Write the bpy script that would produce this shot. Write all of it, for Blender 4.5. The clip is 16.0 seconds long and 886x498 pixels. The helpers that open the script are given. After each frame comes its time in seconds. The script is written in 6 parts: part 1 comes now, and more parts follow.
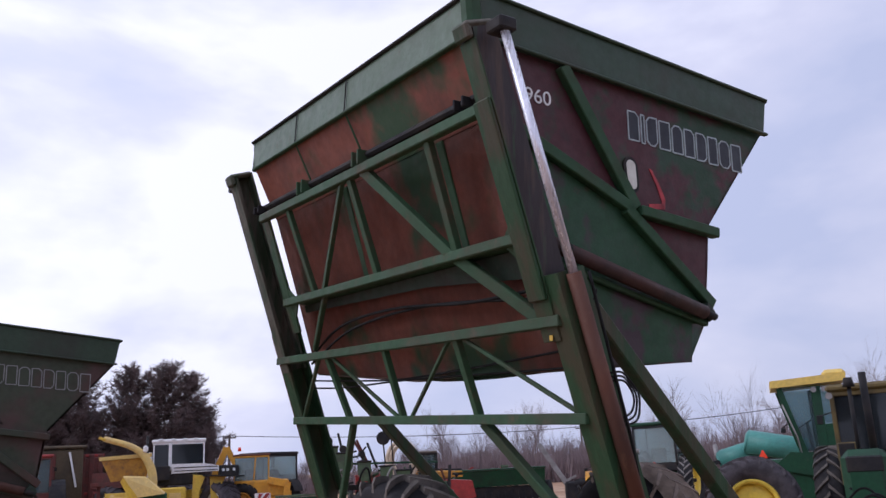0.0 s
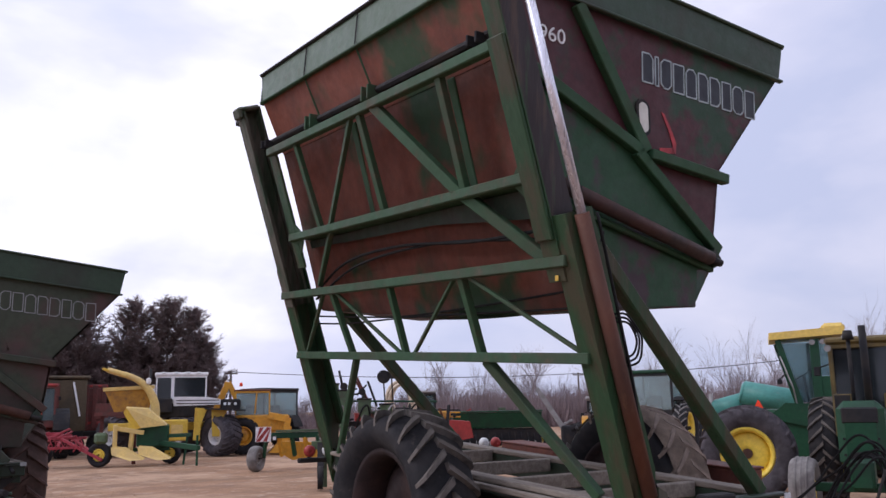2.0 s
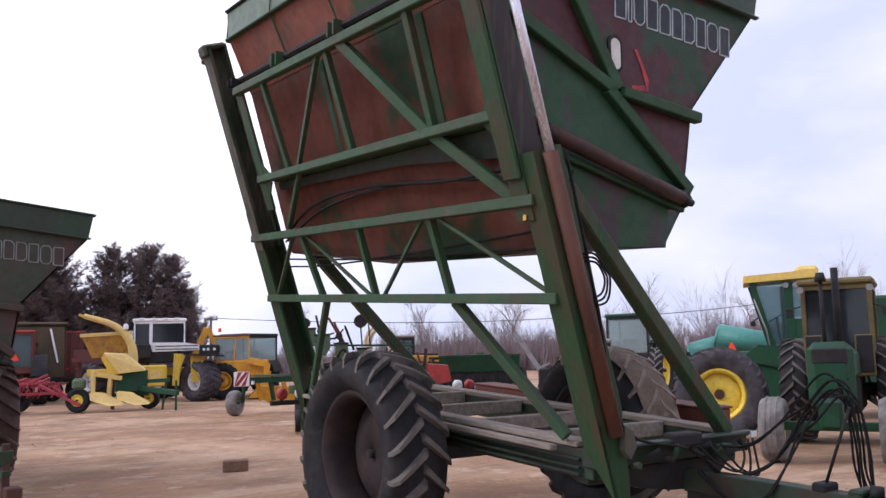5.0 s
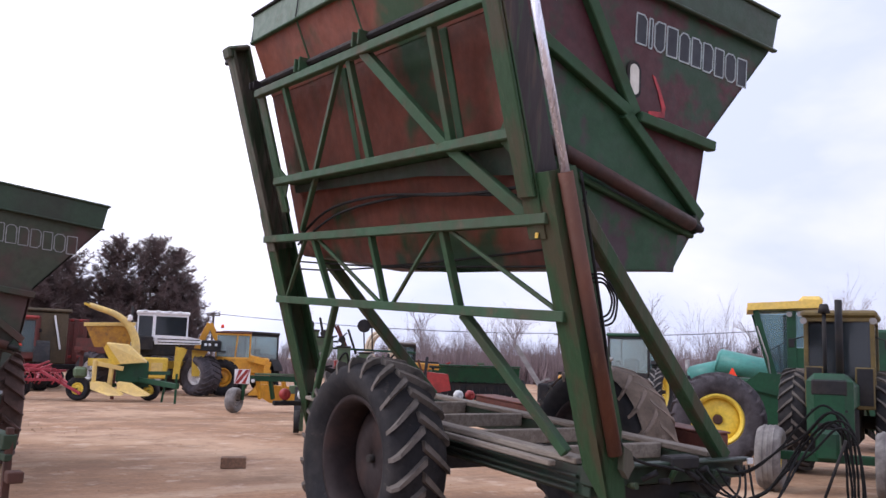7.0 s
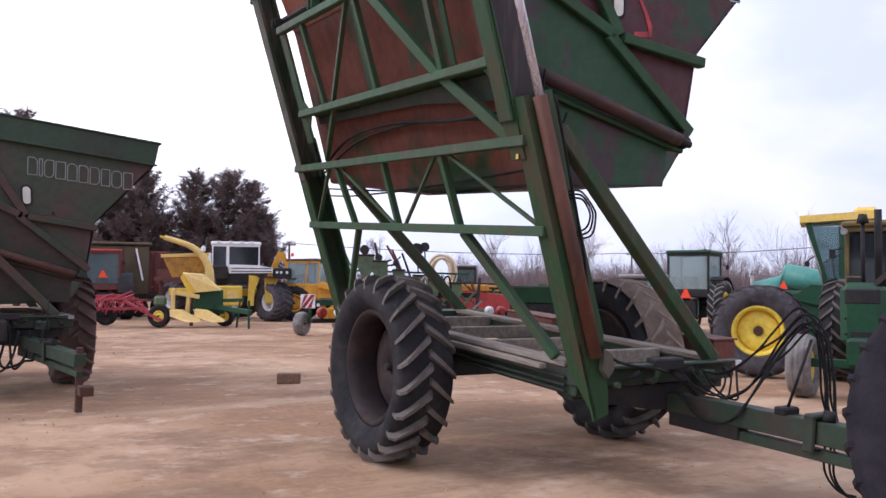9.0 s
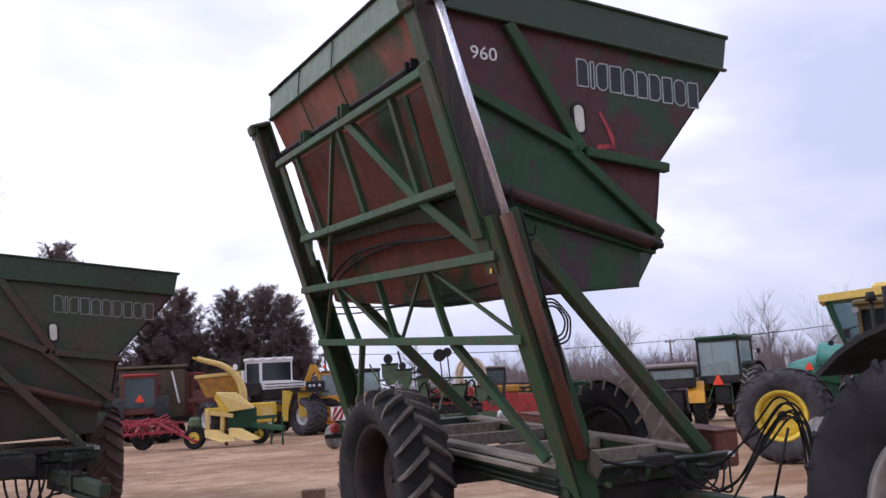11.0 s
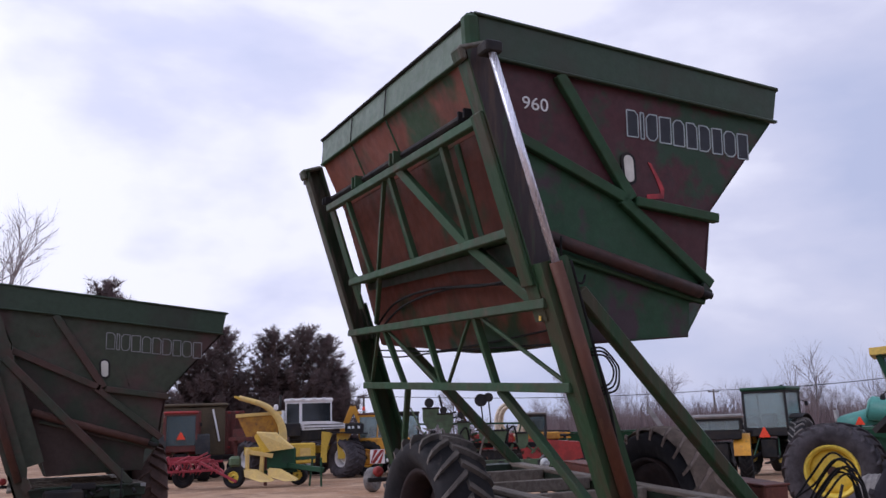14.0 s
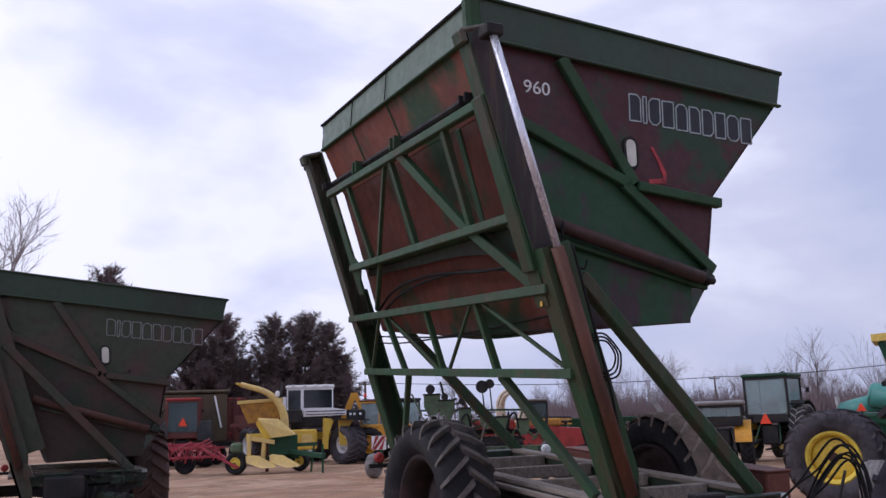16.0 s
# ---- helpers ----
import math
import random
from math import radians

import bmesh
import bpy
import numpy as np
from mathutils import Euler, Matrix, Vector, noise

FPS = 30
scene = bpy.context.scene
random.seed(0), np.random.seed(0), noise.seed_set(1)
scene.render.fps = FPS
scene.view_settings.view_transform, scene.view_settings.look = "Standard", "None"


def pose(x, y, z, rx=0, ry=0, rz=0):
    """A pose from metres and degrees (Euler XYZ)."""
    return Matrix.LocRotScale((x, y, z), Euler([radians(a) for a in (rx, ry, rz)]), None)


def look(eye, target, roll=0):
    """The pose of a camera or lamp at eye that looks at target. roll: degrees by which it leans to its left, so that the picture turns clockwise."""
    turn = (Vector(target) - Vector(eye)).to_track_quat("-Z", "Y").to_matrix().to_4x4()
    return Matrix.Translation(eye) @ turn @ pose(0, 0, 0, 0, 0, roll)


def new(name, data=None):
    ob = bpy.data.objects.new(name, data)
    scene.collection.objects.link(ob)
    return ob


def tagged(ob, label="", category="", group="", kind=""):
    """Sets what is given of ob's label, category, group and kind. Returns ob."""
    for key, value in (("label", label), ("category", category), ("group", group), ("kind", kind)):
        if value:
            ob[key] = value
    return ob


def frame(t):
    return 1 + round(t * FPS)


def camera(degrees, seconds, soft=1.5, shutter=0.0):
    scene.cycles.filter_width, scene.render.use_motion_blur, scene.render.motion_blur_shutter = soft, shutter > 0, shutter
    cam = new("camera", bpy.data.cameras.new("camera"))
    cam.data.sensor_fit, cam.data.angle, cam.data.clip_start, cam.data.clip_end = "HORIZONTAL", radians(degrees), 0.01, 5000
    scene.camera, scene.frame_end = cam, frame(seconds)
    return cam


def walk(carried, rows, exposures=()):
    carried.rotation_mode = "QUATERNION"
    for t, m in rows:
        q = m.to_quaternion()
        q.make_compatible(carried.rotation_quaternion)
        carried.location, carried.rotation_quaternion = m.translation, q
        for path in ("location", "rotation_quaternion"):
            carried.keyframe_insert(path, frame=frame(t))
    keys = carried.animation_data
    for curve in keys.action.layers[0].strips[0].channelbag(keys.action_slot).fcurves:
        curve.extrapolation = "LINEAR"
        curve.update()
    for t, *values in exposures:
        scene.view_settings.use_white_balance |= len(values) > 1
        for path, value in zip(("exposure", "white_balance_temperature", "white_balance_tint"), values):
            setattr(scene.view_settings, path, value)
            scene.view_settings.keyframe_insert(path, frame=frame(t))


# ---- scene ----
cam = camera(54.36, 16.0)

# seconds, eye x y z, yaw to the left of +y, pitch up, roll
PATH = [
    (0.0, -5.005, -6.362, 1.693, -35.49, 14.12, -2.90),
    (0.5, -4.997, -6.335, 1.689, -35.57, 13.35, -2.70),
    (1.0, -4.973, -6.359, 1.681, -37.43, 12.12, -4.50),
    (1.5, -4.997, -6.326, 1.675, -37.03, 11.48, -3.50),
    (2.0, -5.021, -6.331, 1.645, -35.14, 10.46, -1.10),
    (2.5, -5.026, -6.322, 1.667, -34.93, 11.51, -2.30),
    (3.0, -5.060, -6.315, 1.668, -33.63, 12.12, -1.60),
    (3.5, -5.045, -6.305, 1.655, -33.86, 11.42, -0.30),
    (4.0, -4.967, -6.309, 1.632, -36.45, 8.40, -0.60),
    (4.5, -4.955, -6.308, 1.630, -35.29, 8.28, -0.30),
    (5.0, -4.884, -6.301, 1.616, -36.34, 6.86, -1.40),
    (7.5, -4.994, -6.416, 1.630, -35.89, 7.41, 2.30),
    (8.0, -4.790, -6.678, 1.591, -32.71, 5.45, -0.90),
    (8.5, -4.720, -6.883, 1.610, -32.56, 6.52, -3.40),
    (9.0, -4.753, -7.100, 1.567, -31.01, 2.32, 0.50),
    (9.5, -4.659, -7.346, 1.622, -29.25, 7.53, -1.40),
    (10.0, -4.550, -7.554, 1.639, -29.39, 8.05, -3.80),
    (12.5, -4.652, -7.654, 1.643, -27.57, 10.78, -2.30),
    (13.0, -4.659, -7.665, 1.649, -27.52, 11.07, -1.90),
    (13.5, -4.702, -7.684, 1.659, -26.17, 12.12, -1.50),
    (14.0, -4.693, -7.675, 1.652, -26.21, 12.00, -1.90),
    (14.5, -4.681, -7.676, 1.666, -26.55, 12.62, -2.50),
    (15.0, -4.687, -7.674, 1.672, -26.32, 12.95, -2.20),
    (15.5, -4.675, -7.658, 1.675, -26.64, 13.09, -1.80),
    (16.0, -4.667, -7.632, 1.647, -26.09, 11.15, -1.90),
]


def gaze(row):
    t, x, y, z, yaw, pitch, roll = row
    a, b = radians(yaw), radians(pitch)
    ahead = Vector((-math.sin(a) * math.cos(b), math.cos(a) * math.cos(b), math.sin(b)))
    return t, look((x, y, z), Vector((x, y, z)) + ahead, roll)


walk(cam, [gaze(r) for r in PATH],
     exposures=[(0.0, -0.10, 5950, 17), (1.5, -0.04, 6100, 17), (3.0, 0.12, 6200, 16), (4.5, 0.31, 6230, 16), (7.5, 0.48, 6200, 16), (9.0, 0.50, 6200, 16),
                (10.0, 0.38, 6180, 16), (12.5, -0.15, 6050, 17), (16.0, -0.23, 5900, 18)])

# ---- sky and sun ----
SUN_EL, SUN_AZ = radians(38), radians(-62)   # azimuth: direction towards the sun, from +y to the left is negative x
world = bpy.data.worlds.new("overcast_sky")
scene.world = world
world.use_nodes = True
wn, wl = world.node_tree.nodes, world.node_tree.links
wn.clear()
w_out, w_bg = wn.new("ShaderNodeOutputWorld"), wn.new("ShaderNodeBackground")
w_sky = wn.new("ShaderNodeTexSky")
w_sky.sky_type, w_sky.sun_disc = "NISHITA", False
w_sky.sun_elevation, w_sky.sun_rotation = SUN_EL, SUN_AZ
w_sky.dust_density, w_sky.air_density = 3.0, 1.0
w_co = wn.new("ShaderNodeTexCoord")
w_map = wn.new("ShaderNodeMapping")
w_map.inputs["Scale"].default_value = (1.0, 1.0, 2.2)
w_n1, w_n2 = wn.new("ShaderNodeTexNoise"), wn.new("ShaderNodeTexNoise")
w_n1.inputs["Scale"].default_value, w_n1.inputs["Detail"].default_value, w_n1.inputs["Roughness"].default_value = 1.7, 5.0, 0.5
w_n1.inputs["Distortion"].default_value = 0.4
w_n2.inputs["Scale"].default_value, w_n2.inputs["Detail"].default_value = 6.5, 5.0
w_mix = wn.new("ShaderNodeMath")
w_mix.operation, w_mix.inputs[1].default_value = "MULTIPLY_ADD", 0.34
w_ramp = wn.new("ShaderNodeValToRGB")
w_ramp.color_ramp.elements[0].position, w_ramp.color_ramp.elements[0].color = 0.49, (8.0, 8.6, 10.9, 1)
w_ramp.color_ramp.elements[1].position, w_ramp.color_ramp.elements[1].color = 0.77, (13.2, 13.1, 14.0, 1)
w_el = w_ramp.color_ramp.elements.new(0.655)
w_el.color = (10.2, 10.3, 12.0, 1)
w_blend = wn.new("ShaderNodeMixRGB")
w_blend.inputs[0].default_value = 0.86
wl.new(w_co.outputs["Generated"], w_map.inputs["Vector"])
wl.new(w_map.outputs[0], w_n1.inputs["Vector"])
wl.new(w_map.outputs[0], w_n2.inputs["Vector"])
wl.new(w_n2.outputs["Fac"], w_mix.inputs[0])
wl.new(w_n1.outputs["Fac"], w_mix.inputs[2])
wl.new(w_mix.outputs[0], w_ramp.inputs[0])
wl.new(w_sky.outputs[0], w_blend.inputs[1])
wl.new(w_ramp.outputs[0], w_blend.inputs[2])
# the cloud layer is brighter on the sun's side of the sky
w_dot, w_side, w_tone = wn.new("ShaderNodeVectorMath"), wn.new("ShaderNodeMapRange"), wn.new("ShaderNodeMixRGB")
w_dot.operation = "DOT_PRODUCT"
w_dot.inputs[1].default_value = (math.sin(SUN_AZ) * math.cos(SUN_EL), math.cos(SUN_AZ) * math.cos(SUN_EL), math.sin(SUN_EL))
w_side.inputs["From Min"].default_value, w_side.inputs["From Max"].default_value = -0.45, 0.55
w_side.inputs["To Min"].default_value, w_side.inputs["To Max"].default_value = 0.74, 0.98
w_tone.blend_type = "MULTIPLY"
w_tone.inputs[0].default_value = 1.0
wl.new(w_co.outputs["Generated"], w_dot.inputs[0])
wl.new(w_dot.outputs["Value"], w_side.inputs["Value"])
wl.new(w_blend.outputs[0], w_tone.inputs[1])
wl.new(w_side.outputs[0], w_tone.inputs[2])
wl.new(w_tone.outputs[0], w_bg.inputs["Color"])
w_bg.inputs["Strength"].default_value = 0.1
wl.new(w_bg.outputs[0], w_out.inputs["Surface"])

sun = new("sun", bpy.data.lights.new("sun", "SUN"))
sun.data.energy, sun.data.angle, sun.data.color = 1.15, radians(25), (1.0, 0.96, 0.9)
sun_way = Vector((math.sin(SUN_AZ) * math.cos(SUN_EL), math.cos(SUN_AZ) * math.cos(SUN_EL), math.sin(SUN_EL)))
sun.matrix_world = look(sun_way * 50, (0, 0, 0))

# ---- materials ----
def mix_rgb(nt, fac, a, b):
    m = nt.nodes.new("ShaderNodeMixRGB")
    for k, v in enumerate((fac, a, b)):
        if hasattr(v, "links"):
            nt.links.new(v, m.inputs[k])
        elif k == 0:
            m.inputs[0].default_value = v
        else:
            m.inputs[k].default_value = (*v, 1)
    return m.outputs[0]


def noise_fac(nt, vec, scale, detail, lo, hi, rough=0.6):
    n = nt.nodes.new("ShaderNodeTexNoise")
    n.inputs["Scale"].default_value, n.inputs["Detail"].default_value, n.inputs["Roughness"].default_value = scale, detail, rough
    nt.links.new(vec, n.inputs["Vector"])
    r = nt.nodes.new("ShaderNodeMapRange")
    r.inputs["From Min"].default_value, r.inputs["From Max"].default_value = lo, hi
    nt.links.new(n.outputs["Fac"], r.inputs["Value"])
    return r.outputs[0]


def surface(name, base, second=None, big=(1.5, 0.42, 0.62), dirt=None, dirt_at=(7.0, 0.5, 0.75), rough=0.6, metal=0.0,
            bump=0.15, bump_scale=40.0, vary=0.12, stretch=(1, 1, 1), spec=0.4):
    """A worn surface: two colours in large patches, dirt in smaller ones, grain and fine relief."""
    mat = bpy.data.materials.new(name)
    mat.use_nodes = True
    nt = mat.node_tree
    bsdf = nt.nodes["Principled BSDF"]
    co, mp = nt.nodes.new("ShaderNodeTexCoord"), nt.nodes.new("ShaderNodeMapping")
    mp.inputs["Scale"].default_value = stretch
    nt.links.new(co.outputs["Object"], mp.inputs["Vector"])
    v = mp.outputs[0]
    col = mix_rgb(nt, noise_fac(nt, v, 14, 5, 0.35, 0.65), tuple(c * (1 - vary) for c in base), tuple(min(1, c * (1 + vary)) for c in base))
    if second:
        col = mix_rgb(nt, noise_fac(nt, v, big[0], 4, big[1], big[2]), col, second)
    if dirt:
        col = mix_rgb(nt, noise_fac(nt, v, dirt_at[0], 6, dirt_at[1], dirt_at[2], 0.7), col, dirt)
    nt.links.new(col, bsdf.inputs["Base Color"])
    rg = nt.nodes.new("ShaderNodeMapRange")
    nt.links.new(noise_fac(nt, v, 9, 5, 0.3, 0.7), rg.inputs["Value"])
    rg.inputs["To Min"].default_value, rg.inputs["To Max"].default_value = max(0.05, rough - 0.12), min(1, rough + 0.12)
    nt.links.new(rg.outputs[0], bsdf.inputs["Roughness"])
    bsdf.inputs["Metallic"].default_value = metal
    bsdf.inputs["Specular IOR Level"].default_value = spec
    if bump:
        bn, n = nt.nodes.new("ShaderNodeBump"), nt.nodes.new("ShaderNodeTexNoise")
        n.inputs["Scale"].default_value, n.inputs["Detail"].default_value = bump_scale, 6
        nt.links.new(v, n.inputs["Vector"])
        nt.links.new(n.outputs["Fac"], bn.inputs["Height"])
        bn.inputs["Strength"].default_value, bn.inputs["Distance"].default_value = bump, 0.01
        nt.links.new(bn.outputs[0], bsdf.inputs["Normal"])
    return mat


def glassy(name, tint, alpha=0.35):
    mat = bpy.data.materials.new(name)
    mat.use_nodes = True
    nt = mat.node_tree
    bsdf = nt.nodes["Principled BSDF"]
    glass, clear = bsdf, nt.nodes.new("ShaderNodeBsdfTransparent")
    glass.inputs["Base Color"].default_value = (*tint, 1)
    glass.inputs["Roughness"].default_value = 0.08
    clear.inputs[0].default_value = (0.75, 0.85, 0.85, 1)
    mx = nt.nodes.new("ShaderNodeMixShader")
    mx.inputs[0].default_value = alpha
    nt.links.new(clear.outputs[0], mx.inputs[1])
    nt.links.new(glass.outputs[0], mx.inputs[2])
    nt.links.new(mx.outputs[0], nt.nodes["Material Output"].inputs["Surface"])
    return mat


GREEN = (0.022, 0.064, 0.031)
M_GREEN = surface("green_paint", GREEN, (0.030, 0.050, 0.026), (2.2, 0.45, 0.7), (0.060, 0.050, 0.030), (9, 0.62, 0.8), 0.6, spec=0.25)
M_ENDLOW = surface("mottled_end_sheet_paint", (0.018, 0.060, 0.030), (0.050, 0.033, 0.042), (1.6, 0.52, 0.60), (0.060, 0.030, 0.030), (3.4, 0.60, 0.72), 0.55, spec=0.3)
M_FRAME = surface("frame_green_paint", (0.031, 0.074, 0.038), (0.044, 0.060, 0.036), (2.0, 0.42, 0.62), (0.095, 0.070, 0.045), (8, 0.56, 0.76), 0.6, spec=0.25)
M_MAST = surface("mast_green_paint", (0.021, 0.056, 0.025), (0.047, 0.044, 0.025), (2.2, 0.47, 0.62), (0.085, 0.070, 0.050), (7, 0.58, 0.8), 0.55, stretch=(2.6, 2.6, 0.3), spec=0.3)
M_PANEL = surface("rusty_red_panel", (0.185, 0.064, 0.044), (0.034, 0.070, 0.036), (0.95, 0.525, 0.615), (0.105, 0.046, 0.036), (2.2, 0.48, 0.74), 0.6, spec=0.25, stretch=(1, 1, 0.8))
# end sheets: maroon and green, both at lower values than the side sheet
M_FACE = surface("dark_face_maroon", (0.062, 0.021, 0.027), (0.018, 0.048, 0.027), (1.5, 0.50, 0.58), (0.03, 0.026, 0.028), (5, 0.55, 0.8), 0.55, spec=0.3)
# one green lip in two tones: sky-lit side and shaded ends, light in the colour
M_LIPLIT = surface("lip_lit_green", (0.085, 0.130, 0.092), (0.070, 0.105, 0.072), (2.6, 0.45, 0.65), (0.06, 0.05, 0.035), (7, 0.6, 0.8), 0.5)
M_LIPSHADE = surface("lip_shaded_green", (0.022, 0.048, 0.028), (0.026, 0.038, 0.024), (2.2, 0.45, 0.65), None, rough=0.5)
# dull paints of the parked wagon, darkened because its front stands in shade
M_DULLLOW = surface("dull_maroon_brown_paint", (0.050, 0.034, 0.031), (0.028, 0.038, 0.026), (1.4, 0.50, 0.64), (0.040, 0.026, 0.025), (5, 0.55, 0.8), 0.65, spec=0.25)
M_DULLSHADE = surface("dull_shaded_paint", (0.036, 0.046, 0.030), (0.066, 0.036, 0.034), (1.1, 0.46, 0.62), (0.048, 0.034, 0.027), (5, 0.56, 0.8), 0.65)
# frame green with dirt, its base darkened to carry the shade under the wagon
M_UNDERSHADE = surface("shaded_dirty_green", (0.014, 0.032, 0.020), (0.022, 0.021, 0.018), (3, 0.45, 0.65), (0.05, 0.045, 0.035), (8, 0.62, 0.8), 0.6)
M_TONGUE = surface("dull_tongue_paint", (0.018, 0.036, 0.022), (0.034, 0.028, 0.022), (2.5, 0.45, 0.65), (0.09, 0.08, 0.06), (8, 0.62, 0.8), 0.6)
M_LETTERFILL = surface("dark_blue_letter_fill", (0.012, 0.016, 0.026), None, rough=0.5, bump=0)
M_DULLRIB = surface("dull_brown_green_steel", (0.032, 0.040, 0.027), (0.060, 0.032, 0.026), (1.5, 0.42, 0.6), (0.060, 0.044, 0.034), (6, 0.58, 0.8), 0.65)
M_DULLLIP = surface("dull_green_lip", (0.024, 0.046, 0.028), (0.026, 0.034, 0.024), (1.4, 0.45, 0.65), None, rough=0.6)
M_DULLRUST = surface("dull_shaded_rust", (0.070, 0.030, 0.022), (0.045, 0.024, 0.020), (3, 0.45, 0.65), None, rough=0.75)
M_DULLLETTER = surface("dull_shaded_lettering", (0.24, 0.25, 0.26), (0.16, 0.17, 0.175), (6, 0.45, 0.65), None, rough=0.6, bump=0)
M_RUST = surface("rust_brown_steel", (0.095, 0.034, 0.020), (0.055, 0.026, 0.020), (3.5, 0.42, 0.62), (0.13, 0.06, 0.035), (14, 0.55, 0.75), 0.7, stretch=(1, 1, 0.4))
M_GREASE = surface("greasy_steel", (0.030, 0.023, 0.026), (0.070, 0.046, 0.038), (5, 0.50, 0.66), (0.030, 0.050, 0.030), (6, 0.56, 0.68), rough=0.55, stretch=(2, 2, 0.25), spec=0.3)
M_WEATHER = surface("weathered_grey_green_steel", (0.085, 0.080, 0.064), (0.034, 0.056, 0.034), (4, 0.46, 0.62), (0.060, 0.040, 0.030), (6, 0.55, 0.72), 0.65, stretch=(2, 2, 0.25), spec=0.25)
M_CYLINDER = surface("dark_brown_cylinder_paint", (0.052, 0.024, 0.021), (0.030, 0.020, 0.019), (4, 0.45, 0.65), None, rough=0.6, spec=0.3)
# half-metal only: the pale bluish, streaked base paints in the reflected sky
M_CHROME = surface("chrome", (0.76, 0.78, 0.88), (0.52, 0.53, 0.62), (3, 0.45, 0.65), None, rough=0.28, metal=0.5, bump=0.02, vary=0.04, stretch=(3, 3, 0.3))
M_BLACK = surface("black_rubber_hose", (0.010, 0.010, 0.011), None, rough=0.8, vary=0.2, spec=0.25)
M_TYRE = surface("dark_tyre_rubber", (0.017, 0.017, 0.020), (0.036, 0.034, 0.035), (3, 0.45, 0.68), (0.10, 0.085, 0.075), (10, 0.62, 0.85), 0.85, spec=0.2, bump=0.3, bump_scale=60)
M_BLUETYRE = surface("black_tyre_rubber", (0.013, 0.012, 0.018), (0.026, 0.024, 0.032), (3, 0.45, 0.68), None, rough=0.8, bump=0.3, bump_scale=50, spec=0.22)
M_GREYED = surface("greyed_tyre_rubber", (0.075, 0.068, 0.078), (0.040, 0.037, 0.042), (4, 0.45, 0.65), None, rough=0.85, bump=0.3, bump_scale=60, spec=0.2)
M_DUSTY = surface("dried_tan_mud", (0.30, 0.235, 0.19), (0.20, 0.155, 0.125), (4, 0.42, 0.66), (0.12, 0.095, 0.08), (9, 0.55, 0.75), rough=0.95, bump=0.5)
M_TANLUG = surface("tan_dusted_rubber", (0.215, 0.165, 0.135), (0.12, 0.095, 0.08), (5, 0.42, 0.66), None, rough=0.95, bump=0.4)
M_MUDDY = surface("mud_caked_tyre", (0.105, 0.066, 0.060), (0.066, 0.046, 0.042), (5, 0.45, 0.65), None, rough=0.95, bump=0.5)
M_GREYTYRE = surface("pale_ribbed_tyre", (0.19, 0.18, 0.175), (0.11, 0.10, 0.10), (5, 0.45, 0.65), None, rough=0.85)
M_LUG = surface("dusty_lug_rubber", (0.105, 0.092, 0.084), (0.040, 0.038, 0.037), (6, 0.45, 0.65), None, rough=0.85)
M_RIM = surface("dark_rusty_rim", (0.026, 0.019, 0.020), (0.046, 0.028, 0.026), (4, 0.5, 0.7), None, rough=0.75, spec=0.2)
M_WOOD = surface("weathered_wood", (0.23, 0.20, 0.17), (0.16, 0.135, 0.115), (3, 0.4, 0.6), (0.10, 0.08, 0.07), (12, 0.55, 0.75), 0.85, stretch=(6, 0.6, 6))
M_YELLOW = surface("yellow_paint", (0.60, 0.42, 0.055), (0.50, 0.31, 0.05), (2, 0.45, 0.65), (0.20, 0.14, 0.07), (6, 0.6, 0.8), 0.5)
M_JDYELLOW = surface("bright_yellow_paint", (0.74, 0.55, 0.075), None, (2, 0.45, 0.65), (0.48, 0.34, 0.08), (4, 0.64, 0.85), 0.45)
M_ROOF = surface("sun_faded_yellow_paint", (0.66, 0.47, 0.11), (0.58, 0.42, 0.13), (2, 0.45, 0.65), (0.45, 0.34, 0.14), (4, 0.6, 0.82), 0.5)
M_PALE = surface("pale_yellow_metal", (0.62, 0.45, 0.15), (0.55, 0.40, 0.16), (3, 0.45, 0.65), (0.42, 0.27, 0.11), (1.8, 0.54, 0.8), 0.55)
M_ORANGE = surface("amber_yellow_paint", (0.60, 0.29, 0.025), (0.50, 0.22, 0.025), (2, 0.45, 0.65), (0.20, 0.12, 0.05), (6, 0.56, 0.8), 0.5)
M_RED = surface("red_paint", (0.30, 0.030, 0.028), (0.20, 0.025, 0.022), (2, 0.45, 0.65), (0.12, 0.05, 0.04), (6, 0.58, 0.8), 0.5)
M_PINKRED = surface("faded_red_paint", (0.33, 0.036, 0.054), (0.23, 0.030, 0.040), (3, 0.45, 0.65), None, rough=0.55)
M_MAROON = surface("maroon_steel", (0.12, 0.030, 0.026), (0.08, 0.03, 0.026), (3, 0.45, 0.65), None, rough=0.6)
M_WHITE = surface("white_paint", (0.72, 0.72, 0.74), (0.6, 0.6, 0.62), (2, 0.5, 0.7), (0.35, 0.32, 0.3), (6, 0.64, 0.85), 0.45)
M_TRACTOR = surface("tractor_green_paint", (0.010, 0.056, 0.027), (0.012, 0.040, 0.024), (2, 0.45, 0.65), (0.06, 0.06, 0.04), (6, 0.62, 0.85), 0.5, spec=0.28)
M_PALEGREEN = surface("faded_green_paint", (0.080, 0.125, 0.066), (0.055, 0.085, 0.050), (3, 0.45, 0.65), (0.07, 0.06, 0.045), (6, 0.52, 0.75), rough=0.6)
M_TEAL = surface("teal_plastic", (0.055, 0.23, 0.20), (0.045, 0.18, 0.16), (2, 0.45, 0.65), (0.10, 0.16, 0.14), (5, 0.6, 0.85), 0.5)
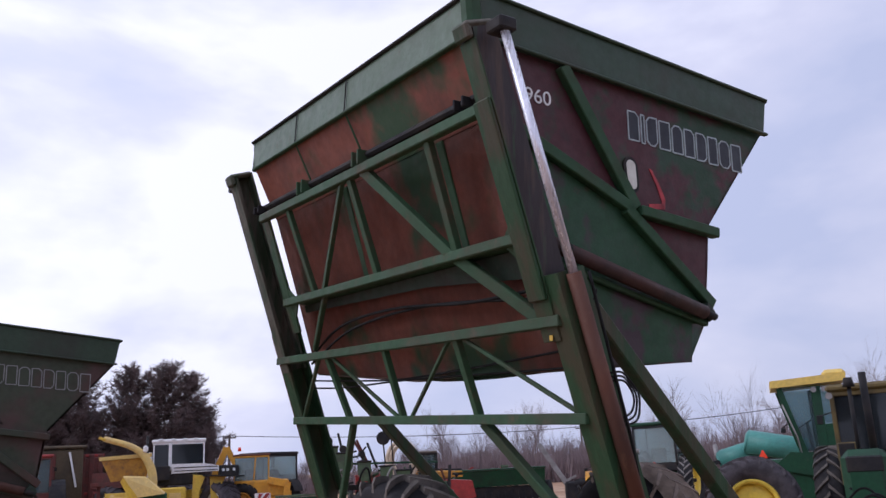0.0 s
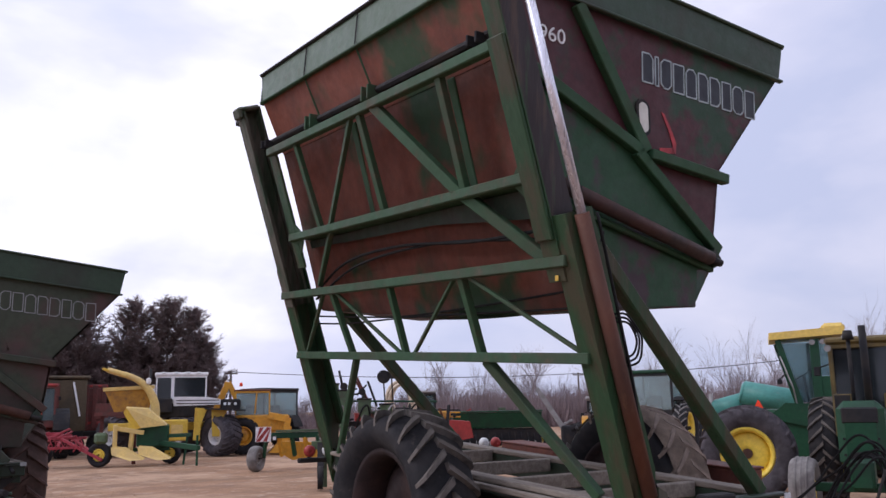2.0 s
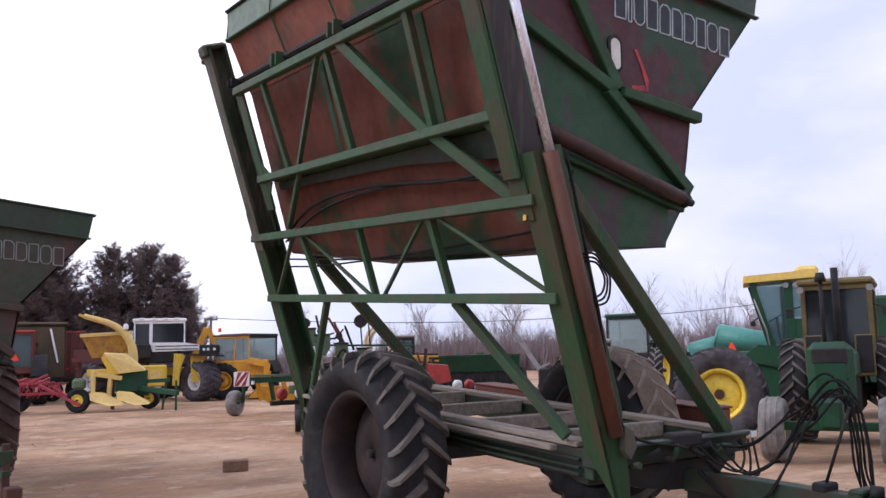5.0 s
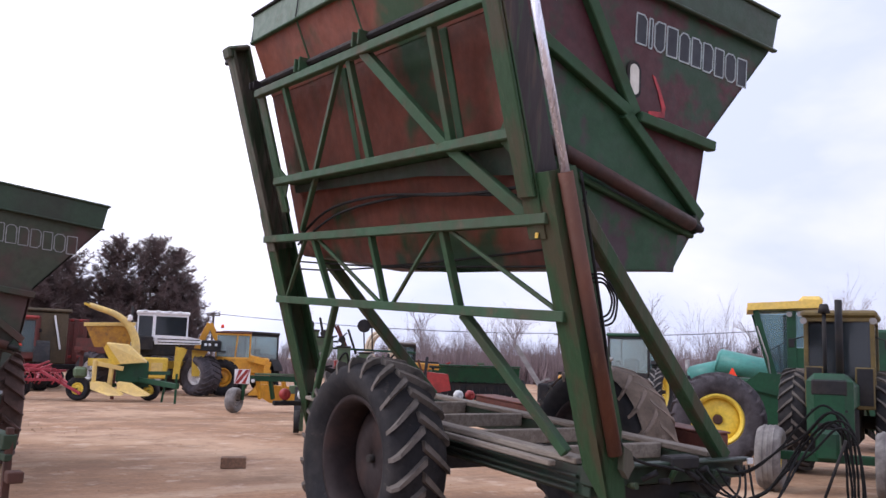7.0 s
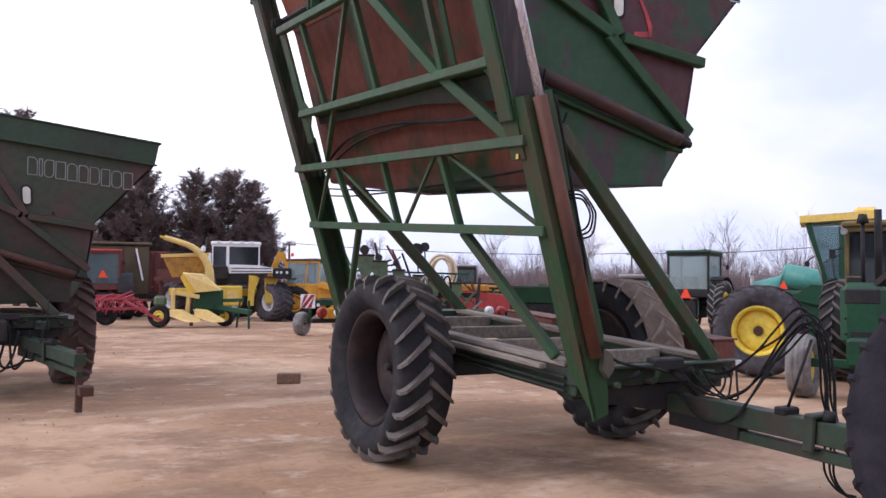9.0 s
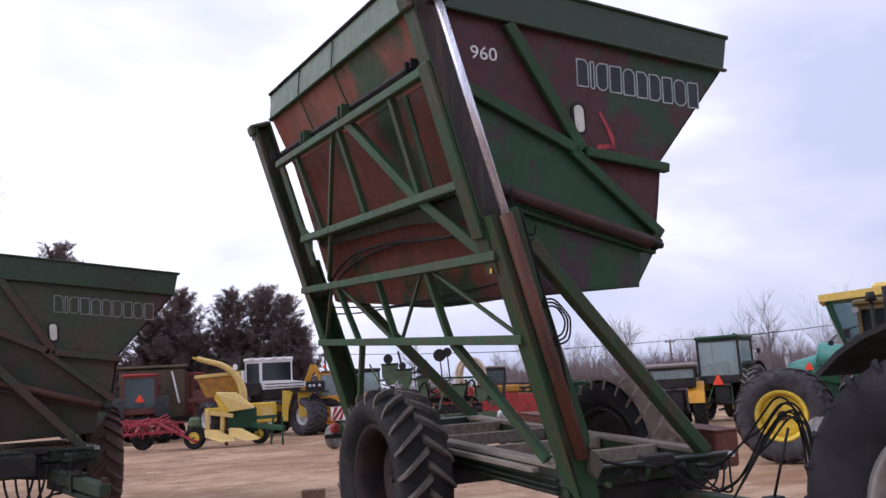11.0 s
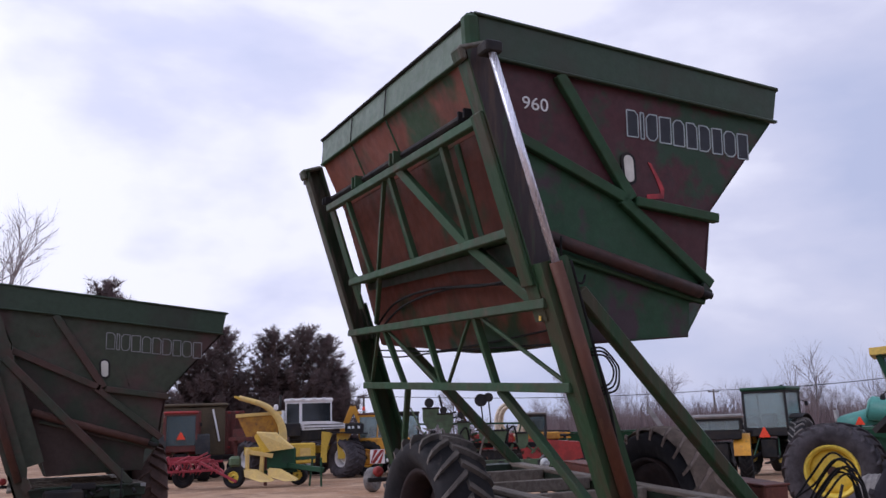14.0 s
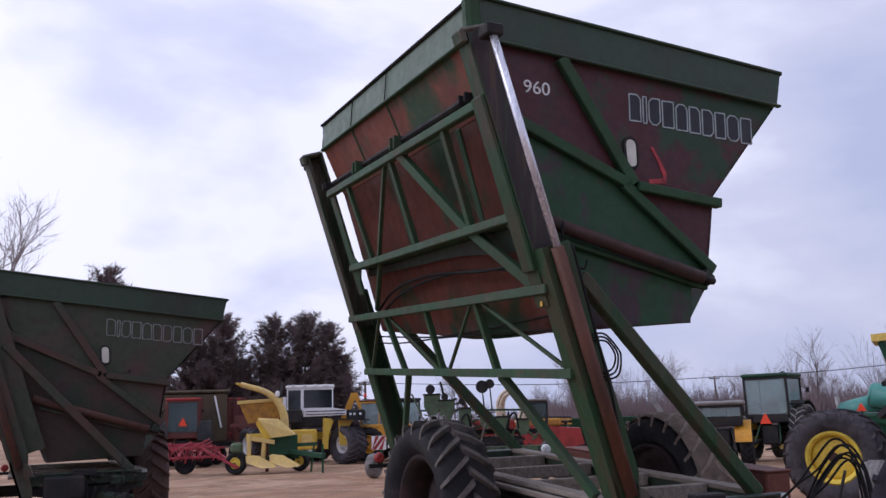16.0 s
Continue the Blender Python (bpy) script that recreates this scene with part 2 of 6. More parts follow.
M_DARK = surface("dark_steel", (0.018, 0.018, 0.021), (0.032, 0.028, 0.026), (3, 0.45, 0.65), None, rough=0.7, spec=0.22)
M_GREY = surface("grey_steel", (0.26, 0.25, 0.25), (0.18, 0.17, 0.165), (3, 0.45, 0.65), None, rough=0.5, metal=0.4)
M_SMV = surface("orange_red_reflector", (0.78, 0.065, 0.025), None, rough=0.4, bump=0)
M_OLIVE = surface("olive_drab_panel", (0.085, 0.062, 0.036), (0.055, 0.042, 0.028), (1.5, 0.45, 0.65), None, rough=0.7)
M_CABTRIM = surface("dull_gold_trim", (0.115, 0.082, 0.026), (0.06, 0.045, 0.02), (3, 0.45, 0.65), None, rough=0.5)
M_LETTER = surface("white_lettering", (0.62, 0.64, 0.66), None, rough=0.5, bump=0)
M_OUTLINE = surface("pale_blue_grey_outline", (0.34, 0.40, 0.42), (0.26, 0.31, 0.33), (9, 0.45, 0.65), None, rough=0.5, bump=0)
M_SLOT = surface("translucent_slot", (0.62, 0.62, 0.58), (0.5, 0.5, 0.46), rough=0.5, bump=0)
M_PINK = surface("red_spray_mark", (0.40, 0.045, 0.055), (0.25, 0.03, 0.04), (8, 0.45, 0.6), rough=0.6)
M_COIL = surface("pale_plastic_hose", (0.56, 0.47, 0.36), (0.44, 0.36, 0.27), (6, 0.45, 0.65), None, rough=0.5)
M_RUSTBOX = surface("rusty_maroon_steel", (0.115, 0.036, 0.026), (0.070, 0.030, 0.026), (3, 0.45, 0.65), (0.16, 0.075, 0.04), (9, 0.55, 0.75), rough=0.75)
M_GLASS = glassy("cab_glass", (0.10, 0.13, 0.14), 0.42)
M_TINTED = glassy("tinted_cab_glass", (0.09, 0.13, 0.15), 0.30)
# the pale tint is a painted veil in place of the sky's reflection
M_VEILED = glassy("sky_veiled_cab_glass", (0.40, 0.46, 0.47), 0.34)
M_HOPPER = surface("dark_amber_paint", (0.40, 0.20, 0.025), (0.28, 0.13, 0.025), (2.5, 0.45, 0.62), (0.12, 0.07, 0.035), (5, 0.55, 0.75), 0.6)
M_GLASSDARK = glassy("dark_cab_glass", (0.018, 0.022, 0.026), 0.86)
M_BLOCK = surface("brown_timber_block", (0.20, 0.115, 0.075), (0.14, 0.085, 0.06), (5, 0.4, 0.6), None, rough=0.9, stretch=(5, 1, 5))
M_BARK = surface("grey_bark", (0.13, 0.105, 0.095), (0.09, 0.07, 0.065), (3, 0.45, 0.65), None, rough=0.9, stretch=(1, 1, 0.3))
# twigs and brush are paled to mauve-grey, distance haze mixed into the colour
M_TWIG = surface("hazed_bare_twigs", (0.235, 0.190, 0.190), (0.165, 0.130, 0.135), (0.6, 0.45, 0.65), None, rough=0.9, bump=0)
M_BRUSH = surface("hazed_brown_brush", (0.205, 0.155, 0.160), (0.145, 0.108, 0.112), (0.5, 0.45, 0.65), None, rough=0.95, bump=0)
M_PINE = surface("pine_needles", (0.135, 0.092, 0.092), (0.085, 0.066, 0.063), (0.8, 0.45, 0.65), None, rough=0.8, bump=0)


def ground_material():
    """Packed dirt: broad pale and brown areas, ragged damp patches, crumbs, and faint wheel tracks."""
    mat = surface("packed_dirt", (0.300, 0.178, 0.108), (0.415, 0.277, 0.184), (0.16, 0.44, 0.56), (0.222, 0.134, 0.088), (0.42, 0.50, 0.64), 0.95, bump=0.7, bump_scale=9.0, vary=0.14, spec=0.15)
    nt = mat.node_tree
    bsdf = nt.nodes["Principled BSDF"]
    col = bsdf.inputs["Base Color"].links[0].from_socket
    co = nt.nodes.new("ShaderNodeTexCoord")
    for scale, turn, at, lo, hi, tint, amount in (((1.1, 1.1, 1), 0, 3, 0.525, 0.60, (0.215, 0.132, 0.090), 0.5), ((1.7, 1.7, 1), 30, 9, 0.55, 0.66, (0.56, 0.45, 0.355), 0.5),
                                                  ((0.05, 0.9, 1), 32, 17, 0.55, 0.66, (0.16, 0.098, 0.062), 0.5), ((0.07, 0.6, 1), -14, 41, 0.55, 0.64, (0.50, 0.38, 0.27), 0.45), ((0.30, 0.30, 1), 0, 31, 0.51, 0.60, (0.180, 0.112, 0.072), 0.6),
                                                  ((6.0, 6.0, 1), 0, 5, 0.58, 0.66, (0.18, 0.118, 0.086), 0.45), ((13.0, 13.0, 1), 0, 8, 0.62, 0.74, (0.48, 0.40, 0.33), 0.4)):
        mp = nt.nodes.new("ShaderNodeMapping")
        mp.inputs["Rotation"].default_value[2], mp.inputs["Scale"].default_value = radians(turn), scale
        mp.inputs["Location"].default_value = (at, 2 * at, 0)
        nt.links.new(co.outputs["Object"], mp.inputs["Vector"])
        f = nt.nodes.new("ShaderNodeMath")
        f.operation, f.inputs[1].default_value = "MULTIPLY", amount
        f.use_clamp = True
        nt.links.new(noise_fac(nt, mp.outputs[0], 1.0, 7, lo, hi, 0.68), f.inputs[0])
        col = mix_rgb(nt, f.outputs[0], col, tint)
    nt.links.new(col, bsdf.inputs["Base Color"])
    return mat


M_GROUND = ground_material()

# ---- mesh helpers ----
def thing(name, m=None, label="", category="", group="", kind=""):
    ob = new(name)
    ob.empty_display_size = 0.2
    if m is not None:
        ob.matrix_world = m
    return tagged(ob, label, category, group, kind)


def part(name, bm, material, parent, label=""):
    """One bmesh as one mesh object under a thing or part; its vertices are in the top thing's own coordinates."""
    me = bpy.data.meshes.new(name)
    bmesh.ops.recalc_face_normals(bm, faces=bm.faces)
    bm.to_mesh(me)
    bm.free()
    me.materials.append(material)
    ob = new(name, me)
    ob.parent = parent
    return tagged(ob, label) if label else ob


def top(name, bm, material, m=None, label="", category="", group="", kind=""):
    ob = part(name, bm, material, None)
    if m is not None:
        ob.matrix_world = m
    return tagged(ob, label, category, group, kind)


def add_verts_faces(bm, verts, faces, smooth=False):
    vs = [bm.verts.new(v) for v in verts]
    out = []
    for f in faces:
        try:
            fc = bm.faces.new([vs[i] for i in f])
            fc.smooth = smooth
            out.append(fc)
        except ValueError:
            pass
    return vs


def box(bm, c, s, rot=None, bev=0.0):
    """A box of centre c and size s, with its edges chamfered by bev."""
    sub = bmesh.new()
    bmesh.ops.create_cube(sub, size=1.0)
    bmesh.ops.scale(sub, vec=s, verts=sub.verts)
    if bev > 0:
        bmesh.ops.bevel(sub, geom=list(sub.edges), offset=min(bev, 0.4 * min(s)), segments=1, affect="EDGES")
    m = Matrix.Translation(c) @ (rot.to_4x4() if rot is not None else Matrix.Identity(4))
    bmesh.ops.transform(sub, matrix=m, verts=sub.verts)
    merge(bm, sub)
    return bm


def merge(bm, sub):
    sub.verts.index_update()
    vs = [bm.verts.new(v.co) for v in sub.verts]
    for f in sub.faces:
        try:
            nf = bm.faces.new([vs[v.index] for v in f.verts])
            nf.smooth = f.smooth
        except ValueError:
            pass
    sub.free()


def B(c, s, rot=None, bev=0.012):
    return box(bmesh.new(), c, s, rot, bev)


def frame_of(p0, p1, up=(0, 0, 1)):
    d = (Vector(p1) - Vector(p0)).normalized()
    side = d.cross(Vector(up))
    if side.length < 1e-4:
        side = d.cross(Vector((0, 1, 0)))
    side.normalize()
    u = side.cross(d).normalized()
    return Matrix((side, d, u)).transposed()


def beam(bm, p0, p1, w, h, up=(0, 0, 1), bev=0.008):
    """A bar from p0 to p1, w wide across and h high along up."""
    p0, p1 = Vector(p0), Vector(p1)
    return box(bm, (p0 + p1) / 2, (w, (p1 - p0).length, h), frame_of(p0, p1, up), bev)


def BM(p0, p1, w, h, up=(0, 0, 1), bev=0.008):
    return beam(bmesh.new(), p0, p1, w, h, up, bev)


def cyl(bm, p0, p1, r0, r1=None, seg=14, caps=True):
    p0, p1 = Vector(p0), Vector(p1)
    r1 = r0 if r1 is None else r1
    fr = frame_of(p0, p1)
    vs = []
    for p, r in ((p0, r0), (p1, r1)):
        for k in range(seg):
            a = 2 * math.pi * k / seg
            vs.append(p + fr @ Vector((r * math.cos(a), 0, r * math.sin(a))))
    faces = [(k, (k + 1) % seg, seg + (k + 1) % seg, seg + k) for k in range(seg)]
    n = len(bm.faces)
    new_vs = add_verts_faces(bm, vs, faces, True)
    if caps:
        bm.faces.new(new_vs[:seg])
        bm.faces.new(new_vs[seg:])
    return bm


def CY(p0, p1, r0, r1=None, seg=14):
    return cyl(bmesh.new(), p0, p1, r0, r1, seg)


def tube(bm, pts, r, seg=8, r_end=None):
    """A round tube along a polyline, with joined rings."""
    pts = [Vector(p) for p in pts]
    n, rings = len(pts), []
    side = None
    for i, p in enumerate(pts):
        d = (pts[min(i + 1, n - 1)] - pts[max(i - 1, 0)]).normalized()
        if side is None:
            side = d.orthogonal().normalized()
        side = (side - d * side.dot(d)).normalized()
        u = d.cross(side)
        rr = r if r_end is None else r + (r_end - r) * i / (n - 1)
        rings.append([bm.verts.new(p + rr * (math.cos(2 * math.pi * k / seg) * side + math.sin(2 * math.pi * k / seg) * u)) for k in range(seg)])
    for a, b in zip(rings, rings[1:]):
        for k in range(seg):
            f = bm.faces.new((a[k], a[(k + 1) % seg], b[(k + 1) % seg], b[k]))
            f.smooth = True
    bm.faces.new(rings[0])
    bm.faces.new(rings[-1])
    return bm


def smooth_line(pts, n=8):
    """A Catmull-Rom line through pts."""
    p = [Vector(q) for q in pts]
    p = [2 * p[0] - p[1]] + p + [2 * p[-1] - p[-2]]
    out = []
    for i in range(1, len(p) - 2):
        for k in range(n):
            t = k / n
            a, b, c, d = p[i - 1], p[i], p[i + 1], p[i + 2]
            out.append(0.5 * (2 * b + (c - a) * t + (2 * a - 5 * b + 4 * c - d) * t * t + (3 * b - a - 3 * c + d) * t ** 3))
    return out + [p[-2]]


def plate(bm, pts, normal, thick):
    """A flat plate: an outline of points pulled by thick along normal."""
    pts, nv = [Vector(p) for p in pts], Vector(normal).normalized() * thick
    n = len(pts)
    vs = [bm.verts.new(p) for p in pts] + [bm.verts.new(p + nv) for p in pts]
    bm.faces.new(vs[:n])
    bm.faces.new(vs[n:])
    for k in range(n):
        bm.faces.new((vs[k], vs[(k + 1) % n], vs[n + (k + 1) % n], vs[n + k]))
    return bm


def PL(pts, normal, thick):
    return plate(bmesh.new(), pts, normal, thick)


def lathe(bm, profile, axis_p, axis_d, seg=32):
    """A closed profile of (along, radius) pairs, turned round the axis."""
    fr = frame_of(axis_p, Vector(axis_p) + Vector(axis_d))
    rings = []
    for k in range(seg):
        a = 2 * math.pi * k / seg
        rings.append([bm.verts.new(Vector(axis_p) + fr @ Vector((r * math.cos(a), s, r * math.sin(a)))) for s, r in profile])
    n = len(profile)
    for k in range(seg):
        p, q = rings[k], rings[(k + 1) % seg]
        for j in range(n):
            f = bm.faces.new((p[j], p[(j + 1) % n], q[(j + 1) % n], q[j]))
            f.smooth = True
    return bm


def tyre_mesh(c, R, width, rim, lugs=22, axis=(1, 0, 0), lug_h=0.04, seg=44, flip=1):
    """A farm tyre with rounded shoulders and, where lugs > 0, chevron lugs of its own shape."""
    bm = bmesh.new()
    h, body = width / 2, R - (lug_h if lugs else 0)
    prof = [(-h * 0.62, rim), (-h * 0.86, rim + (body - rim) * 0.22), (-h, rim + (body - rim) * 0.52), (-h * 0.97, rim + (body - rim) * 0.80), (-h * 0.84, body - 0.02),
            (-h * 0.5, body), (0, body + 0.008), (h * 0.5, body), (h * 0.84, body - 0.02), (h * 0.97, rim + (body - rim) * 0.80), (h, rim + (body - rim) * 0.52),
            (h * 0.86, rim + (body - rim) * 0.22), (h * 0.62, rim), (h * 0.5, rim - 0.02), (-h * 0.5, rim - 0.02)]
    lathe(bm, prof, c, axis, seg)
    return bm


def lug_mesh(side, R, width, lugs, lug_h, flip):
    """One chevron lug for the tread of a tyre whose axle is Y, at angle 0."""
    bm, h, body = bmesh.new(), width / 2, R - lug_h
    sweep, w0, w1 = flip * 2 * math.pi / lugs * 0.95, 0.044 / R, 0.020 / R
    vs = []
    for u, rb, rt in ((-0.03, body - 0.01, R), (0.45, body - 0.015, R - 0.003), (0.84, body - 0.03, R - 0.014), (0.98, body - 0.08, R - 0.062)):
        for da, r in ((-1.0, rb), (-0.7, rt), (0.7, rt), (1.0, rb)):
            a = sweep * u + da * (w0 + (w1 - w0) * u)
            vs.append(Vector((r * math.cos(a), side * u * h, r * math.sin(a))))
    fs = [(0, 1, 2, 3), (12, 13, 14, 15)]
    for i in range(3):
        fs += [(4 * i + j, 4 * i + (j + 1) % 4, 4 * i + 4 + (j + 1) % 4, 4 * i + 4 + j) for j in range(4)]
    add_verts_faces(bm, vs, fs)
    bmesh.ops.recalc_face_normals(bm, faces=bm.faces)
    me = bpy.data.meshes.new("lug")
    bm.to_mesh(me)
    bm.free()
    return me


def add_lugs(parent, c, R, width, lugs, lug_h, axis, mat, flip, crust=None):
    """Separate lugs round the tread; crust: the material of the mud-caked ones, on the leading upper half."""
    fr = frame_of(c, Vector(c) + Vector(axis)).to_4x4()
    for side in (-1, 1):
        me = lug_mesh(side, R, width, lugs, lug_h, flip)
        me.materials.append(mat)
        caked = me.copy()
        caked.materials[0] = crust or mat
        for k in range(lugs):
            turn = frame_of(c, Vector(c) + Vector(axis)) @ (Matrix.Rotation(-2 * math.pi * k / lugs, 3, "Y") @ Vector((1, 0, 0)))
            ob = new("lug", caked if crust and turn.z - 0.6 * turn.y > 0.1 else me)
            ob.parent = parent
            ob.matrix_local = Matrix.Translation(c) @ fr @ Matrix.Rotation(-2 * math.pi * (k + (0.5 if side > 0 else 0)) / lugs, 4, "Y")


def rim_mesh(c, rim, width, axis=(1, 0, 0), dish=0.12, seg=36, inset=0.0):
    """A dished wheel rim: the flange, the well and the disc with its hub."""
    bm = bmesh.new()
    h = width * 0.5
    lathe(bm, [(-h * 0.66 - inset * 0.6, rim + 0.0), (-h * 0.66 - inset * 0.6, rim - 0.03), (-h * 0.3, rim - 0.07), (h * 0.3, rim - 0.07), (h * 0.66, rim - 0.03), (h * 0.66, rim + 0.015), (h * 0.5, rim - 0.012), (-h * 0.5, rim - 0.012)], c, axis, seg)
    prof = [(-dish * 0.3, rim - 0.06), (dish * 0.2, rim * 0.72), (dish * 0.55, rim * 0.5), (dish * 0.55, 0.002), (dish * 0.35, 0.002), (dish * 0.35, rim * 0.5), (-dish * 0.05, rim * 0.7), (-dish * 0.6, rim - 0.06)]
    lathe(bm, [(q - inset, r) for q, r in prof], c, axis, seg)
    return bm


def wheel(parent, c, R, width, rim, rim_mat, out=(-1, 0, 0), lugs=22, tyre_mat=None, lug_h=0.04, hub_mat=None, dish=0.12, flip=1, bolts=8, inset=0.0, lug_mat=None, crust=None):
    """wheel > tyre, rim, hub: a part of its vehicle."""
    w = part("wheel", rim_mesh(c, rim, width, out, dish, 36, inset), rim_mat, parent)
    part("tyre", tyre_mesh(c, R, width, rim, lugs, out, lug_h, flip=flip), tyre_mat or M_TYRE, w)
    if lugs:
        add_lugs(w, c, R, width, lugs, lug_h, out, lug_mat or tyre_mat or M_TYRE, flip, crust)
    o = Vector(out)
    c = Vector(c) - o * inset
    part("hub", CY(Vector(c) + o * dish * 0.3, Vector(c) + o * (dish * 0.55 + (0.10 if bolts else 0.05)), rim * (0.14 if bolts else 0.075), rim * (0.11 if bolts else 0.06), 16), hub_mat or M_DARK, w)
    fr = frame_of(c, Vector(c) + o)
    if R > 0.5:
        for k in range(bolts):
            a = 2 * math.pi * k / bolts
            p = Vector(c) + fr @ Vector((rim * 0.33 * math.cos(a), dish * 0.55, rim * 0.33 * math.sin(a)))
            part("wheel_bolt", CY(p, p + o * 0.02, 0.012, 0.012, 6), hub_mat or M_DARK, w)
    return w

# ---- ground ----
def build_ground():
    bm = bmesh.new()
    xs = sorted(set([-900, -400, -150, -60] + [-30 + 1.5 * i for i in range(12)] + [-12 + 0.5 * i for i in range(52)] + [14 + 1.5 * i for i in range(21)] + [60, 90, 150, 400, 900]))
    ys = sorted(set([-900, -400, -150, -60, -30] + [-15 + 1.5 * i for i in range(6)] + [-6 + 0.5 * i for i in range(64)] + [26 + 1.5 * i for i in range(19)] + [70, 90, 150, 400, 900]))
    grid = {}
    for i, x in enumerate(xs):
        for j, y in enumerate(ys):
            near = 1 if -30 <= x <= 44 and -15 <= y <= 53 else 0
            z = near * (0.02 * noise.noise((x * 0.35, y * 0.35, 0)) + 0.012 * noise.noise((x * 0.9, y * 0.9, 4)) + 0.011 * noise.noise((x * 2.3, y * 2.3, 7))) - 0.012
            for wx, wy in ((-1.0, 0), (1.62, 0)):
                if abs(x - wx) < 2 and abs(y - wy) < 2:
                    z = -0.012
            grid[i, j] = bm.verts.new((x, y, z))
    for i in range(len(xs) - 1):
        for j in range(len(ys) - 1):
            f = bm.faces.new((grid[i, j], grid[i + 1, j], grid[i + 1, j + 1], grid[i, j + 1]))
            f.smooth = True
    return top("ground", bm, M_GROUND, None, "bare packed tan dirt yard with tracks and pebbles", "ground", "", "structure")


build_ground()

# ---- high-dump wagon ----
LEAN = 0.330            # how far the masts lean to the dumping side, per metre of height
TILT = 0.066            # the frame stands nose-down


def rail_x(z):
    return -0.88 - LEAN * (z - 2.09)


def channel(parent, name, p0, p1, wide, deep, t, side, across, mat, label=""):
    """A C-channel from p0 to p1: its web on the outer side, its flanges towards the middle."""
    h = wide / 2
    outline = [(side * h, 0), (side * h, deep), (-side * h, deep), (-side * h, deep - t), (side * (h - t), deep - t), (side * (h - t), t), (-side * h, t), (-side * h, 0)]
    pts = [Vector(p0) + Vector((0, y, 0)) + across * d for y, d in outline]
    return part(name, PL(pts, Vector(p1) - Vector(p0), (Vector(p1) - Vector(p0)).length), mat, parent, label)


def dump_wagon(m, lift, label, face=None, panel=None, low=None, cant=0.0, tongue_end=(0.55, -4.5, 0.855), tyre=None, lug_mat=None, flip=1, bin_shift=0.0):
    """A wagon with leaning masts; lift: height by which inner masts and bin stand above their reference."""
    face, panel = face or M_FACE, panel or M_PANEL
    w = thing("dump_wagon", m, label, "farm wagon", "high-dump wagons")
    yf, yr = -2.0, 2.50                      # outer ends of the truss rails
    bf, br_ = -1.74, 2.14                    # ends of the bin
    mast_dir = Vector((-LEAN, 0, 1)).normalized()
    across = Vector((1, 0, LEAN)).normalized()
    # outer masts: channels, open inwards
    for y0, sgn in ((yf - 0.0, -1), (yr - 0.10, 1)):
        zb, zt = 1.28, 2.99
        def at(z, off):
            return Vector((rail_x(z) - 0.025, y0, z)) + across * off
        channel(w, "outer_mast", at(zb, 0.005), at(zt, 0.005), 0.19, 0.245, 0.026, sgn, across, M_MAST)
        # foot: the flange runs out to a point, the web is clipped short
        ye = y0 + sgn * 0.095
        fl = [at(z, 0.005) + Vector((0, sgn * (0.095 - q), 0)) for q, z in ((0, 1.28), (0.19, 1.28), (0.18, 1.07), (0.03, 0.80), (0, 0.715))]
        part("mast_foot", PL(fl, across, 0.026), M_MAST, w)
        web = [at(1.28, 0.005), at(1.28, 0.25)] + [Vector((x, y0, z)) for x, z in ((-0.40, 1.16), (-0.335, 0.95), (-0.32, 0.765), (-0.45, 0.715))]
        part("mast_foot", PL([Vector((p.x, ye, p.z)) for p in web], (0, -sgn, 0), 0.022), M_MAST, w)
        part("cylinder_lug", PL([Vector((x, ye + sgn * 0.03, z)) for x, z in ((-0.46, 1.26), (-0.38, 1.22), (-0.345, 1.12), (-0.40, 1.04), (-0.455, 1.10))], (0, sgn, 0), 0.05), M_WEATHER, w)
    # fixed truss: two rails and their webs
    def R(y, z, o=0.0):
        return (rail_x(z) - 0.01 + o, y, z)
    zC, zD = 2.705, 2.08
    for z in (zC, zD):
        part("truss_rail", BM(R(yf - 0.01, z), R(yr + 0.01, z), 0.075, 0.075, (0, 0, 1), 0.006), M_FRAME, w)
    webs = [(1.56, zC, 2.34, zD, 0.035), (1.40, zC, 1.28, zD, 0.055), (1.36, zC, 0.34, zD, 0.03), (0.30, zC, 0.30, zD, 0.055),
            (-0.72, zC, 0.20, zD, 0.03), (-0.79, zC, -0.81, zD, 0.06), (-0.83, zC, -1.90, zD + 0.05, 0.03)]
    for ya, za, yb, zb_, t in webs:
        part("truss_web", BM(R(ya, za, 0.01), R(yb, zb_, 0.01), t, t, (1, 0, 0), 0.004), M_FRAME, w)
    # struts from the fixed truss down to the frame
    part("strut", BM(R(-0.82, zD - 0.02, 0.03), (-0.50, -1.68, 1.13), 0.075, 0.075, (1, 0, 0)), M_FRAME, w)
    part("strut", BM(R(1.27, zD - 0.02, 0.03), (-0.60, 2.05, 1.06), 0.06, 0.06, (1, 0, 0)), M_FRAME, w)
    part("strut", BM((-0.62, 2.30, 2.72), (1.08, 2.30, 1.08), 0.11, 0.11, (0, 1, 0)), M_MAST, w)
    part("front_brace", BM((-0.77, -1.93, 2.82), (0.90, -1.93, 1.10), 0.11, 0.115, (0, 1, 0), 0.012), M_MAST, w)
    # frame
    for x in (-0.42, 1.02):
        part("frame_rail", BM((x, yf + 0.1, 0.96), (x, yr - 0.1, 0.96), 0.10, 0.20), M_UNDERSHADE, w)
        part("deck_plank", BM((x + 0.02, yf + 0.25, 1.085), (x + 0.02, yr - 0.2, 1.085), 0.16, 0.045), M_WOOD, w)
